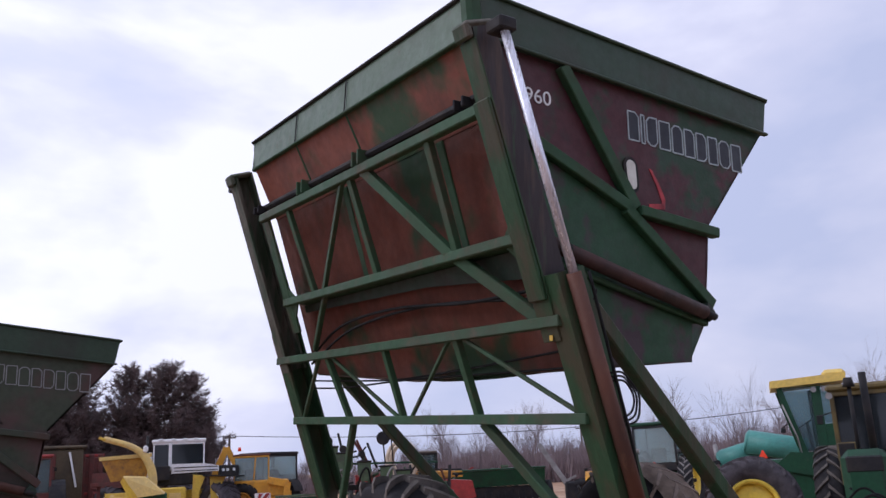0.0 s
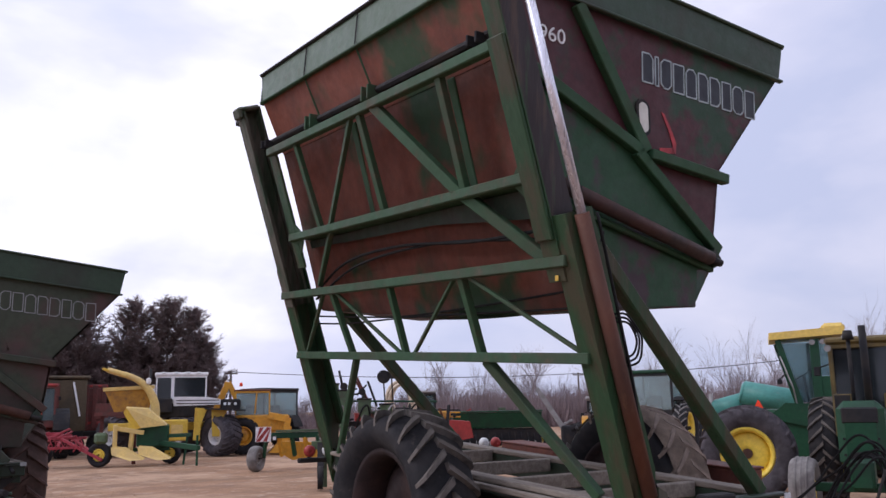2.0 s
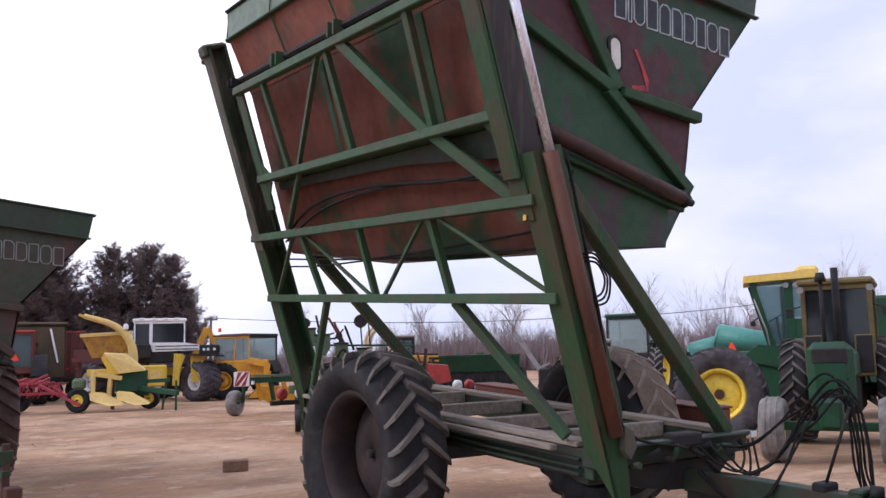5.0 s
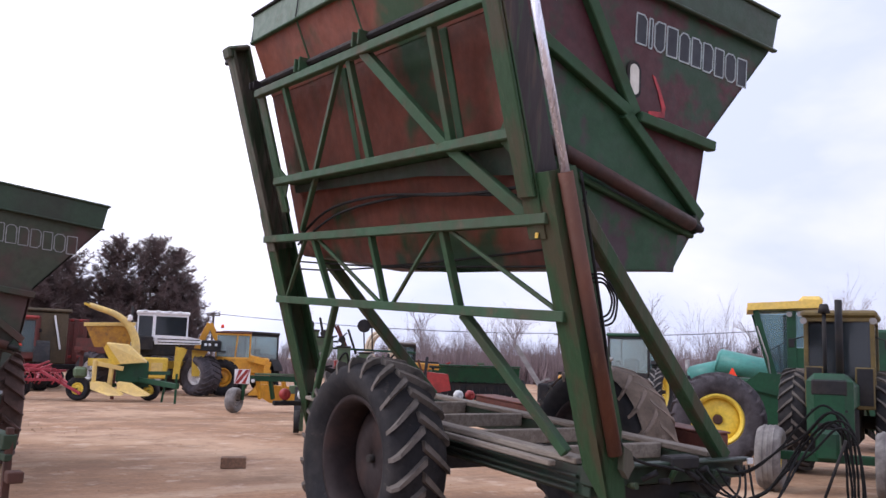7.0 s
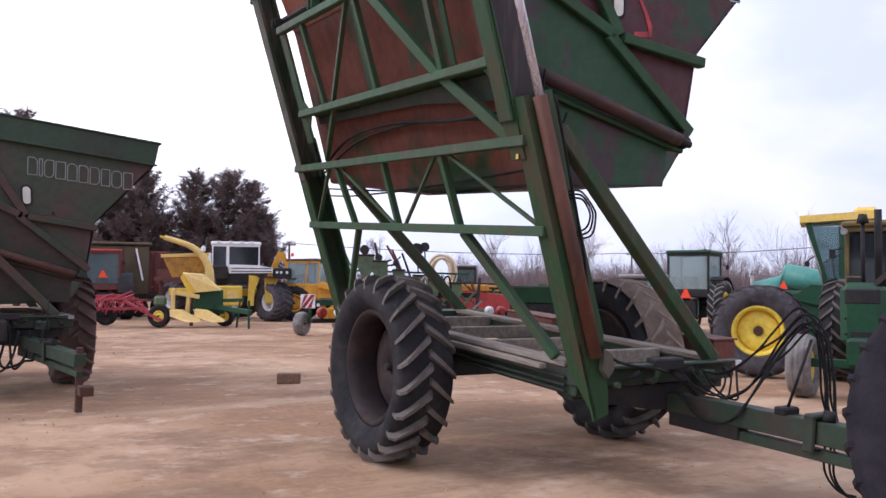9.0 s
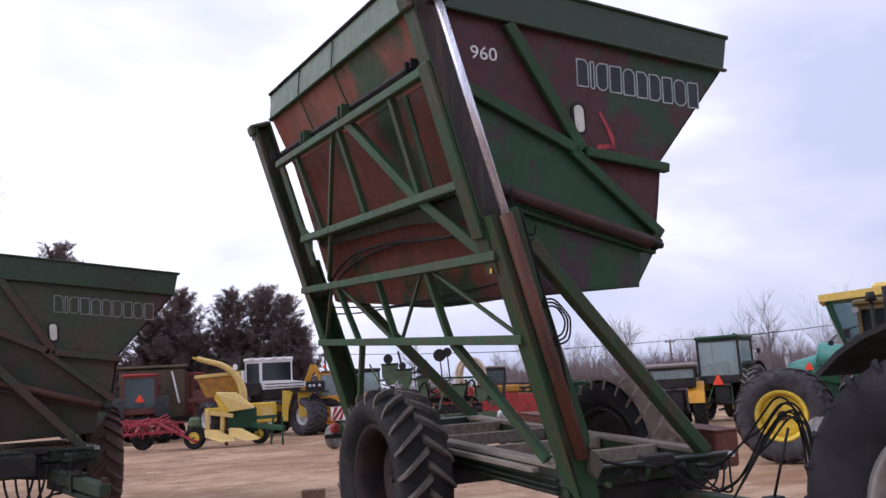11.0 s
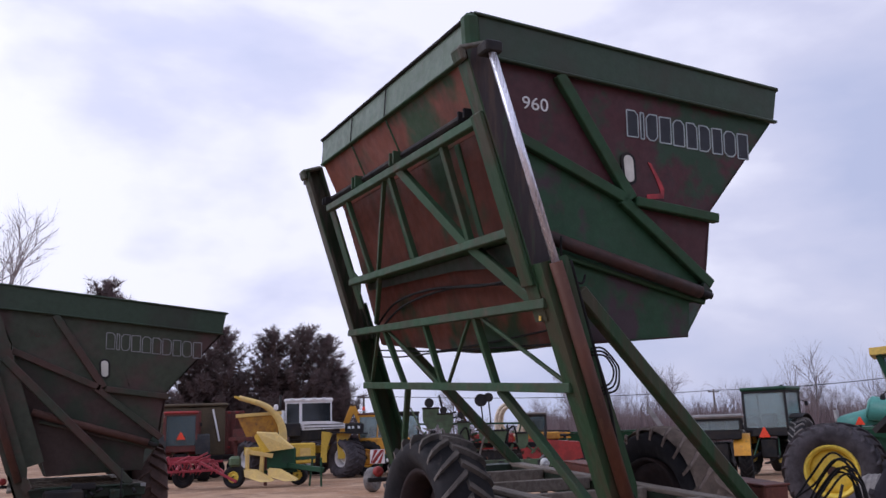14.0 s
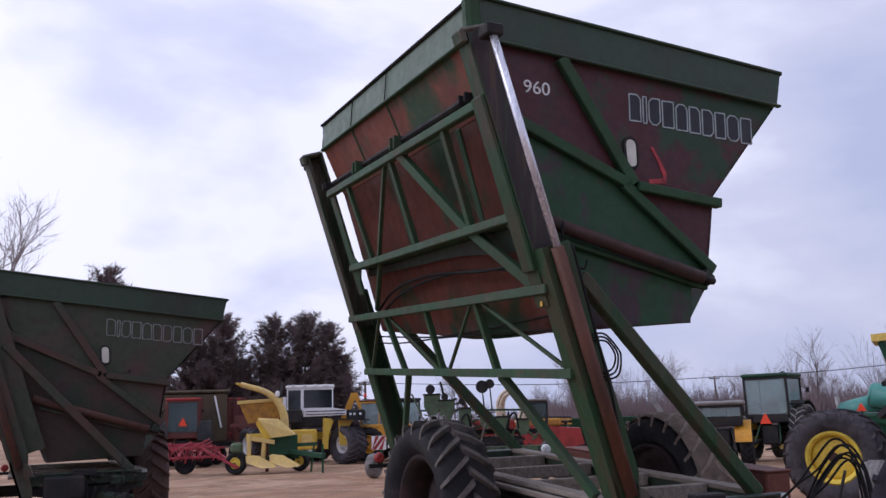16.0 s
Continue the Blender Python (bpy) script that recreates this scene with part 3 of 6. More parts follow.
    part("deck_plank", BM((-0.60, yf + 0.35, 1.06), (-0.60, yr - 0.3, 1.06), 0.07, 0.04), M_WOOD, w)
    for k, y in enumerate((-1.25, -0.42, 0.55, 1.5)):
        part("cross_plank", BM((-0.36, y, 1.04), (0.96, y, 1.04), 0.07, 0.12), M_WOOD, w)
    part("front_beam", BM((-0.50, yf + 0.10, 1.01), (1.10, yf + 0.10, 1.01), 0.16, 0.13), M_UNDERSHADE, w)
    part("front_beam", BM((-0.42, yf + 0.26, 0.88), (0.86, yf + 0.26, 0.88), 0.12, 0.14), M_UNDERSHADE, w)
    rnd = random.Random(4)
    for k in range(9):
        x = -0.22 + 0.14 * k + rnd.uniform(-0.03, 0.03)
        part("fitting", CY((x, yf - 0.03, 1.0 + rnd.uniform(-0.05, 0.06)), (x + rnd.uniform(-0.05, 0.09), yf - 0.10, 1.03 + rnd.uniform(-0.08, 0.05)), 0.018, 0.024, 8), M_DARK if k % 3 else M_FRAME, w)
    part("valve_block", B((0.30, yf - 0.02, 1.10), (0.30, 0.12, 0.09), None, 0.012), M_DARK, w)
    part("valve_block", B((0.72, yf - 0.02, 0.98), (0.18, 0.10, 0.12), None, 0.012), M_UNDERSHADE, w)
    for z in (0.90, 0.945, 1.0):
        part("side_pipe", tube(bmesh.new(), [(-0.50, yf + 0.2, z - 0.01), (-0.495, 0.0, z), (-0.50, yr - 0.4, z)], 0.014, 6), M_UNDERSHADE, w)
    part("front_step", BM((-0.30, yf - 0.02, 1.095), (1.10, yf - 0.02, 1.095), 0.08, 0.025), M_UNDERSHADE, w)
    part("rear_beam", BM((-0.50, yr - 0.15, 0.98), (1.24, yr - 0.15, 0.98), 0.18, 0.22), M_UNDERSHADE, w)
    part("axle", BM((-0.85, 0, 0.80), (1.45, 0, 0.80), 0.16, 0.16), M_DARK, w)
    part("lamp_bar", BM((-0.85, yr + 0.02, 0.96), (1.95, yr + 0.02, 0.96), 0.05, 0.05), M_DARK, w)
    for x, mt, nm in ((-0.72, M_RED, "round red rear lamp"), (-0.50, M_LETTER, "round white rear lamp"), (1.62, M_LETTER, "round white rear lamp"), (1.80, M_RED, "round red rear lamp")):
        lp = part("rear_lamp", lathe(bmesh.new(), [(-0.05, 0.001), (-0.045, 0.045), (-0.02, 0.062), (0.02, 0.062), (0.045, 0.045), (0.05, 0.001)], (x, yr + 0.02, 1.055), (0, 1, 0), 18), mt, w, nm)
        part("lamp_foot", CY((x, yr + 0.02, 0.96), (x, yr + 0.02, 1.01), 0.02), M_DARK, lp)
    part("marker_plate", B((1.06, yf - 0.068, 1.085), (0.07, 0.012, 0.045), None, 0.003), M_LETTER, w, "small pale reflector plate")
    # tongue
    p0, p1 = Vector((0.52, yf + 0.1, 0.775)), Vector(tongue_end)
    part("tongue", BM(p0, p1, 0.15, 0.155), M_TONGUE, w)
    part("front_plate", PL([(-0.40, yf + 0.09, 0.92), (1.02, yf + 0.09, 0.92), (0.80, yf + 0.09, 0.74), (0.62, yf + 0.09, 0.70), (0.30, yf + 0.09, 0.72), (-0.34, yf + 0.09, 0.82)], (0, 1, 0), 0.10), M_DARK, w)
    # gusset in near-black, the shadow below the tongue put into its colour
    part("tongue_gusset", BM((0.50, yf + 0.06, 0.655), p0.lerp(p1, 0.27) + Vector((0, 0, -0.125)), 0.13, 0.11), M_DARK, w)
    q0, q1 = p0.lerp(p1, 0.26) + Vector((0, 0, -0.145)), p1 + Vector((0, 0, -0.165))
    part("tongue_extension", BM(q0, q1, 0.09, 0.075), M_TONGUE, w)
    c = p0.lerp(p1, 0.506)
    part("tongue_clamp", B(c + Vector((-0.09, 0, -0.01)), (0.03, 0.09, 0.25), None, 0.014), M_TONGUE, w)
    part("tongue_clamp", B(c + Vector((0.0, 0, 0.10)), (0.21, 0.09, 0.04)), M_TONGUE, w)
    part("clamp_knob", CY(c + Vector((-0.02, -0.05, 0.11)), c + Vector((0.02, -0.12, 0.11)), 0.045, 0.04), M_DARK, w)
    c = p0.lerp(p1, 0.409) + Vector((0, 0, 0.095))
    part("post_socket", B(c, (0.16, 0.10, 0.06)), M_DARK, w)
    part("hose_post", CY(c, c + Vector((0.0, -0.17, 0.52)), 0.010), M_DARK, w)
    if tongue_end[0] > 0.6:
        part("jack_leg", BM(p1 + Vector((0, 0.05, 0.15)), p1 + Vector((0, 0.05, -0.62)), 0.08, 0.08, (0, 1, 0)), M_RUST, w)
        part("hitch_clevis", B(p1 + Vector((0.05, -0.10, -0.35)), (0.16, 0.2, 0.12)), M_RUST, w)
    # hydraulic lift cylinders on both masts
    for y, sg in ((yf - 0.14, -1), (yr + 0.12, 1)):
        def cp(z):
            return Vector((rail_x(z) + 0.085, y, z))
        part("lift_cylinder", CY(cp(1.20), cp(3.00), 0.050, None, 18), M_RUST, w, "rust-brown cylinder barrel")
        zt = 4.72 + lift
        if zt > 3.1:
            part("piston_rod", CY(cp(2.96), cp(zt), 0.031, None, 16), M_CHROME, w, "bright chrome piston rod")
        part("rod_cap", B(cp(max(zt, 3.1)) + Vector((0, -sg * 0.03, 0.03)), (0.14, 0.16, 0.09)), M_DARK, w)
        # inner mast
        def im(z, o):
            zz = z + lift
            return Vector((rail_x(zz) - 0.05, (yf + 0.115 if sg < 0 else yr - 0.12), zz)) + across * o
        channel(w, "inner_mast", im(2.75, 0.03), im(4.80, 0.03), 0.15, 0.20 if lift > -1 else 0.46, 0.026, sg, across, M_GREASE if sg < 0 else M_WEATHER, "greasy streaked inner mast" if sg < 0 else "weathered grey-green inner mast")
        part("mast_edge", BM(im(2.75, 0.024) , im(4.70, 0.024), 0.17, 0.016, across, 0.003), M_MAST if sg < 0 else M_WEATHER, w)
        part("mast_hook", B(im(4.79, 0.10), (0.25, 0.18, 0.05), Euler((0, math.atan(-LEAN), 0)).to_matrix(), 0.02), M_WEATHER, w)
        part("mast_hook", B(im(4.75, 0.0), (0.05, 0.17, 0.10), Euler((0, math.atan(-LEAN), 0)).to_matrix(), 0.015), M_WEATHER, w)
    part("tag", B((rail_x(2.60) - 0.045, yf + 0.10, 2.60), (0.006, 0.030, 0.036), None, 0.001), M_YELLOW, w, "small yellow tag")
    # moving truss between the inner masts
    def Q(y, z, o=0.0):
        return (rail_x(z + lift) - 0.005 + o, y, z + lift)
    ya, yb = yf + 0.22, 1.85
    zB, zA = 3.44, 4.29
    part("lift_rail", BM(Q(ya - 0.05, zB), Q(yb + 0.12, zB), 0.075, 0.075), M_FRAME, w)
    part("lift_shelf", PL([Q(ya, zB, 0.03), Q(yb, zB, 0.03), Q(yb, zB, 0.20), Q(ya, zB, 0.20)], (0, 0, -1), 0.02), M_GREEN, w)
    # added dark tapering sheet: draws the shelf's shadow in the recess below the rail
    part("lift_channel", PL([Q(ya, zB - 0.03, 0.14), Q(yb, zB - 0.03, 0.14), Q(yb, zB - 0.10, 0.14), Q(-0.4, zB - 0.13, 0.14), Q(ya, zB - 0.24, 0.14)], (1, 0, LEAN), 0.03), M_UNDERSHADE, w)
    part("lift_rail", BM(Q(ya - 0.05, zA), Q(yb + 0.12, zA), 0.075, 0.08), M_FRAME, w)
    for y0, y1, t in ((1.36, 1.28, 0.06), (0.22, 1.12, 0.05), (0.09, 0.07, 0.065), (-0.15, -1.05, 0.085), (-1.12, -1.10, 0.07)):
        part("lift_web", BM(Q(y0, zA, 0.01), Q(y1, zB, 0.01), t, t * 0.8, (1, 0, 0), 0.004), M_FRAME, w)
    part("lift_web", BM(Q(-1.05, zB, 0.03), Q(ya - 0.02, zB - 0.56, 0.06), 0.09, 0.07, (1, 0, 0)), M_FRAME, w)
    part("lift_web", BM(Q(1.12, zB, 0.03), Q(1.72, zB - 0.48, 0.06), 0.05, 0.05, (1, 0, 0)), M_FRAME, w)
    for y, s in ((ya, 1), (yb, -1)):
        part("gusset", PL([Q(y, zB - 0.16, 0.02), Q(y + s * 0.16, zB, 0.02), Q(y, zB + 0.14, 0.02)], (-1, 0, -LEAN), 0.015), M_FRAME, w)
    part("mast_edge", BM(Q(ya - 0.10, zB - 0.42, -0.045), Q(ya - 0.10, zA + 0.03, -0.045), 0.17, 0.03, (1, 0, 0)), M_MAST, w)
    part("mast_edge", BM(Q(yb + 0.08, zB - 0.3, 0.02), Q(yb + 0.08, zA, 0.02), 0.16, 0.03, (1, 0, 0)), M_MAST, w)
    bin_unit(w, lift, bf, br_, ya, yb, face, panel, low or M_ENDLOW, cant, bin_shift)
    # running gear
    for x, o in ((-1.09, (-1, 0, 0)), (1.56 if not tyre else 1.34, (1, 0, 0))):
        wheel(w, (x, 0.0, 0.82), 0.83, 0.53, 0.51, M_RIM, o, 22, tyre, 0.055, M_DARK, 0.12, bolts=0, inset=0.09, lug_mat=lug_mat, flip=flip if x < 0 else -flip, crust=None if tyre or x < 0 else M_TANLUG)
    if not tyre:
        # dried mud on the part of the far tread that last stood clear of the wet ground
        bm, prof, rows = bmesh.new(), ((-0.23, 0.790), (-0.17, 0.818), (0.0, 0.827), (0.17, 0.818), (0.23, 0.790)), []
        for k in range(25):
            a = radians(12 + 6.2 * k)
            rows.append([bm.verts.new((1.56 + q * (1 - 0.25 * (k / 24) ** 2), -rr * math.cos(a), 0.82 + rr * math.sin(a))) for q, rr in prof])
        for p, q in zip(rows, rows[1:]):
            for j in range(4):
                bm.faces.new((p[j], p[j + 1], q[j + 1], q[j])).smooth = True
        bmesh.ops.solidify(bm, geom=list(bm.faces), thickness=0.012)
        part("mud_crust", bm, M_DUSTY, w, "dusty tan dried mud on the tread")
        # counterweight boxes carried out beyond the far wheel
        for ya, yb, z in ((-0.95, -0.10, 0.92), (1.64, 2.66, 0.86)):
            ym = (ya + yb) / 2
            wb = part("weight_box", B((2.15, ym, z), (0.32, yb - ya, 0.36), None, 0.02), M_RUSTBOX, w, "rusty maroon counterweight box")
            part("box_lid", B((2.15, ym, z + 0.185), (0.34, yb - ya + 0.02, 0.02), None, 0.006), M_RUSTBOX, wb)
            ye = ya + 0.04 if ya < 0 else yb - 0.45
            part("outrigger", BM((1.0, ye, 0.86), (2.02, ye, 0.84), 0.08, 0.08), M_DARK, w)
    return w


def bin_unit(w, lift, bf, br_, ya, yb, face, panel, low, cant, bin_shift):
    """bin > its panels, lip, ribs, marks and dump cylinders."""
    def P(x, z, y):
        return Vector((x - 0.07 - LEAN * lift + bin_shift, y, z + lift + cant * (1.84 - x)))
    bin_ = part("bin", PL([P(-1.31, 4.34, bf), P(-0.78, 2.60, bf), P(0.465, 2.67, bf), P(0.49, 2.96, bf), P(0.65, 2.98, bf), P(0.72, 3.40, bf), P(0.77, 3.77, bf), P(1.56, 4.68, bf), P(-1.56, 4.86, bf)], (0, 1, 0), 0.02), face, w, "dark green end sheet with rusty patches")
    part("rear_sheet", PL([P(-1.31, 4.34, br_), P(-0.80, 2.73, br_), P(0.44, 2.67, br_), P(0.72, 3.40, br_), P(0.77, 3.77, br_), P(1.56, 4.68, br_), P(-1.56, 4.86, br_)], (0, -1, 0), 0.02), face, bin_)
    # side sheet below the hinge, bowed at its lower edge
    bm = bmesh.new()
    rows, cols = 8, 10
    vs = []
    for i in range(rows + 1):
        for j in range(cols + 1):
            u, v = j / cols, i / rows
            y = bf + 0.02 + (br_ - bf - 0.04) * u
            zb = 2.59 - 0.03 * math.sin(math.pi * min(1, u / 0.6)) + (0.15 * ((u - 0.35) / 0.65) ** 1.3 if u > 0.35 else 0)
            z = zb + (4.34 - zb) * v
            x = -1.31 + 0.55 * (4.34 - z) / 1.82 - 0.02 * math.sin(math.pi * u * 4) ** 2 * math.sin(math.pi * v)
            vs.append(P(x, z, y))
    fs = [(i * (cols + 1) + j, i * (cols + 1) + j + 1, (i + 1) * (cols + 1) + j + 1, (i + 1) * (cols + 1) + j) for i in range(rows) for j in range(cols)]
    add_verts_faces(bm, vs, fs, True)
    bmesh.ops.solidify(bm, geom=list(bm.faces), thickness=-0.02)
    part("side_sheet", bm, panel, bin_, "rust-red side sheet with green patches")
    part("upper_side_sheet", PL([P(-1.315, 4.34, bf), P(-1.565, 4.86, bf), P(-1.565, 4.86, br_), P(-1.315, 4.34, br_)], (1, 0, LEAN), 0.02), panel, bin_)
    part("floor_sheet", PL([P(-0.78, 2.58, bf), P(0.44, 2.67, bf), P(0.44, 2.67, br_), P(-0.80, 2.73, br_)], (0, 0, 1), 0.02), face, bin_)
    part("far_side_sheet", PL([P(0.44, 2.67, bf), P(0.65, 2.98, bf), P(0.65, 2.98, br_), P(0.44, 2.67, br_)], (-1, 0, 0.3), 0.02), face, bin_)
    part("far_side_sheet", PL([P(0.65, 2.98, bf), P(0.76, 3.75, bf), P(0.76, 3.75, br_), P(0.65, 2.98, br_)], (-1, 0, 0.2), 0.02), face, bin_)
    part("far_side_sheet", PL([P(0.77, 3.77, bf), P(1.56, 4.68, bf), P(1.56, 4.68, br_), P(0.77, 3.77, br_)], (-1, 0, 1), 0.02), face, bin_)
    # ribs on the side sheet
    for u in (0.20, 0.60):
        y = bf + (br_ - bf) * u
        part("side_rib", BM(P(-1.315, 4.34, y), P(-1.02, 3.36, y), 0.09, 0.025, (1, 0, LEAN)), M_GREEN, bin_)
    # lip all round: sky light painted into the -x strip, shade into the others
    part("lip", PL([P(-1.58, 4.83, bf - 0.04), P(-1.56, 5.15, bf - 0.04), P(-1.56, 5.15, br_ + 0.08), P(-1.58, 4.84, br_ - 0.02)], (1, 0, 0), 0.025), M_LIPLIT, bin_, "green sheet lip in a paler, sky-lit tone")
    part("lip", PL([P(-1.58, 4.84, bf - 0.045), P(-1.56, 5.16, bf - 0.045), P(1.60, 4.98, bf - 0.045), P(1.54, 4.67, bf - 0.045)], (0, 1, 0), 0.025), M_LIPSHADE, bin_)
    part("lip", PL([P(-1.58, 4.84, br_ + 0.045), P(-1.56, 5.16, br_ + 0.045), P(1.60, 4.98, br_ + 0.045), P(1.54, 4.67, br_ + 0.045)], (0, -1, 0), 0.025), M_LIPSHADE, bin_)
    part("lip", PL([P(1.54, 4.67, bf), P(1.60, 4.98, bf), P(1.60, 4.98, br_), P(1.54, 4.67, br_)], (-1, 0, 0), 0.025), M_LIPSHADE, bin_)
    rim = [P(-1.565, 5.165, bf - 0.045), P(1.61, 4.985, bf - 0.045), P(1.61, 4.985, br_ + 0.045), P(-1.565, 5.165, br_ + 0.08)]
    for a, b in zip(rim, rim[1:] + rim[:1]):
        part("lip_flange", BM(a, b, 0.05, 0.026), M_DARK if a.y != b.y else M_LIPSHADE, bin_)
    part("lip_lower_flange", BM(P(-1.57, 4.835, bf - 0.05), P(1.57, 4.665, bf - 0.05), 0.05, 0.025), M_LIPSHADE, bin_)
    part("lip_lower_flange", BM(P(-1.59, 4.83, bf - 0.04), P(-1.59, 4.84, br_ - 0.02), 0.05, 0.025), M_GREEN, bin_)
    part("lip_corner", BM(P(-1.56, 4.78, bf - 0.02), P(-1.585, 5.16, bf - 0.02), 0.13, 0.12, (0, 1, 0), 0.03), M_GREEN, bin_)
    for u in (0.47, 0.73):
        y = bf + (br_ - bf) * u
        part("lip_seam", BM(P(-1.592, 4.84, y), P(-1.572, 5.14, y), 0.012, 0.012, (1, 0, 0)), M_DARK, bin_)
        part("hinge_rod", BM(P(-1.58, 4.84, y), P(-1.42, 4.44, y - 0.06), 0.02, 0.02, (1, 0, 0)), M_GREEN, bin_)
    # hinge shaft on top of the lift rail
    part("hinge_shaft", BM(P(-1.49, 4.42, bf + 0.02), P(-1.49, 4.42, br_ - 0.02), 0.07, 0.06, (0, 0, 1), 0.02), M_DARK, bin_, "dark hinge shaft")
    for u in (0.035, 0.42, 0.70, 0.97):
        y = bf + (br_ - bf) * u
        for d in (-0.05, 0.05):
            part("hinge_ear", B(P(-1.53, 4.39, y + d), (0.13, 0.022, 0.13 if 0.1 < u < 0.9 else 0.08), None, 0.006), M_DARK if u in (0.035, 0.97) else M_FRAME, bin_)
    part("lower_end_sheet", PL([P(-1.26, 4.18, bf - 0.004), P(-0.14, 3.77, bf - 0.004), P(0.70, 3.20, bf - 0.004), P(0.64, 2.985, bf - 0.004), P(0.485, 2.965, bf - 0.004), P(0.458, 2.68, bf - 0.004), P(-0.77, 2.61, bf - 0.004)], (0, 1, 0), 0.006), low, bin_, "mottled dark lower end sheet")
    # ribs of the end sheet
    e = bf - 0.035
    part("end_rib", BM(P(-0.78, 4.78, e), P(-0.10, 3.80, e), 0.10, 0.07, (0, 1, 0)), M_GREEN, bin_)
    part("end_rib", BM(P(-1.30, 4.26, e), P(-0.14, 3.79, e), 0.09, 0.07, (0, 1, 0)), M_GREEN, bin_)
    part("end_rib", BM(P(-0.20, 3.79, e), P(0.70, 3.12, e), 0.09, 0.07, (0, 1, 0)), M_GREEN, bin_)
    part("end_rib", BM(P(-0.08, 3.78, e - 0.02), P(0.79, 3.70, e - 0.02), 0.08, 0.085, (0, 1, 0)), M_GREEN, bin_)
    part("end_rib", BM(P(-0.90, 3.31, e), P(0.62, 2.965, e), 0.04, 0.05, (0, 1, 0)), M_GREEN, bin_)
    part("cylinder_bracket", PL([P(0.60, 3.13, e - 0.05), P(0.675, 3.06, e - 0.05), P(0.67, 3.01, e - 0.05), P(0.60, 2.98, e - 0.05), P(0.55, 3.06, e - 0.05)], (0, 1, 0), 0.08), M_UNDERSHADE, bin_)
    part("dump_cylinder", CY(P(-1.0, 3.43, e - 0.07), P(0.52, 3.045, e - 0.07), 0.054, None, 18), M_CYLINDER, bin_, "dark brown dump cylinder")
    part("dump_rod", CY(P(0.51, 3.047, e - 0.07), P(0.64, 3.016, e - 0.07), 0.03, None, 14), M_DARK, bin_)
    # sight slot with its rubber frame
    for r, t, mt, nm in ((0.074, 0.014, M_DARK, "slot_frame"), (0.048, 0.018, M_SLOT, "sight_slot")):
        pts = []
        for k in range(20):
            a = 2 * math.pi * k / 20
            dz = (0.066 if math.sin(a) >= 0 else -0.066) + r * math.sin(a)
            pts.append(P(-0.095 + r * math.cos(a) - 0.06 * dz, 4.07 + dz, bf - 0.001))
        part(nm, PL(pts, (0, -1, 0), t), mt, bin_)
    # faded spray mark: a slanting stroke with a hooked foot
    for q in ([(0.11, 4.15), (0.145, 4.14), (0.21, 4.045), (0.18, 4.03)], [(0.18, 4.03), (0.21, 4.045), (0.275, 3.925), (0.235, 3.905)], [(0.235, 3.905), (0.275, 3.925), (0.265, 3.845), (0.225, 3.85)], [(0.085, 3.825), (0.09, 3.865), (0.235, 3.885), (0.262, 3.845)]):
        part("paint_mark", PL([P(x, z, bf - 0.002) for x, z in q], (0, -1, 0), 0.004), M_PINK, bin_, "faded red spray mark")
    # ten outlined shapes where the maker's name stands
    widths = (0.115, 0.035, 0.115, 0.12, 0.12, 0.115, 0.12, 0.11, 0.13, 0.12)
    gap = (1.34 - sum(widths)) / 9
    x0 = -0.09
    cuts = ("r", "", "bl", "", "lr", "r", "br", "", "bblr", "")
    for wd, corners in zip(widths, cuts):
        z0 = 4.47 - 0.055 * (x0 + 0.09)
        hgt, cut, t = 0.115, min(0.035, wd * 0.4), 0.011
        lo_r, up_r, up_l = (cut if "b" in corners else 0.002), (cut if "r" in corners else 0.002), (cut if "l" in corners else 0.002)
        lo_l = cut if corners.startswith("b") and "l" in corners else 0.002
        ring = [(x0, z0 - hgt + lo_l), (x0 + lo_l, z0 - hgt), (x0 + wd - lo_r, z0 - hgt), (x0 + wd, z0 - hgt + lo_r), (x0 + wd, z0 + hgt - up_r), (x0 + wd - up_r, z0 + hgt), (x0 + up_l, z0 + hgt), (x0, z0 + hgt - up_l)]
        bm = bmesh.new()
        for (xa, za), (xb, zb) in zip(ring, ring[1:] + ring[:1]):
            beam(bm, P(xa, za, bf - 0.003), P(xb, zb, bf - 0.003), t, 0.006, (0, 1, 0), 0)
        part("letter_shape", bm, M_OUTLINE, bin_)
        part("letter_fill", PL([P(x, z, bf - 0.001) for x, z in ring], (0, -1, 0), 0.003), M_LETTERFILL, bin_)
        x0 += wd + gap
    txt = bpy.data.curves.new("number", "FONT")
    txt.body, txt.size, txt.extrude, txt.align_x, txt.align_y = "960", 0.15, 0.003, "CENTER", "CENTER"
    tob = new("model_number", txt)
    me = bpy.data.meshes.new_from_object(tob.evaluated_get(bpy.context.evaluated_depsgraph_get()))
    bpy.data.objects.remove(tob)
    me.materials.append(M_LETTER)
    num = new("model_number", me)
    num.parent = bin_
    num.matrix_local = Matrix.Translation(P(-0.99, 4.51, bf - 0.004)) @ Matrix.Rotation(radians(90), 4, "X") @ Matrix.Diagonal((1.12, 1, 1, 1))


WAGON_AT = Matrix.Translation((-0.064, -0.135, 0)) @ Matrix.Rotation(radians(-1.02), 4, "Z") @ Matrix.Rotation(math.atan(TILT), 4, "X")
dump_wagon(WAGON_AT, -0.18, "raised high-dump wagon in worn green and rust-red paint on the dirt", lug_mat=M_LUG)
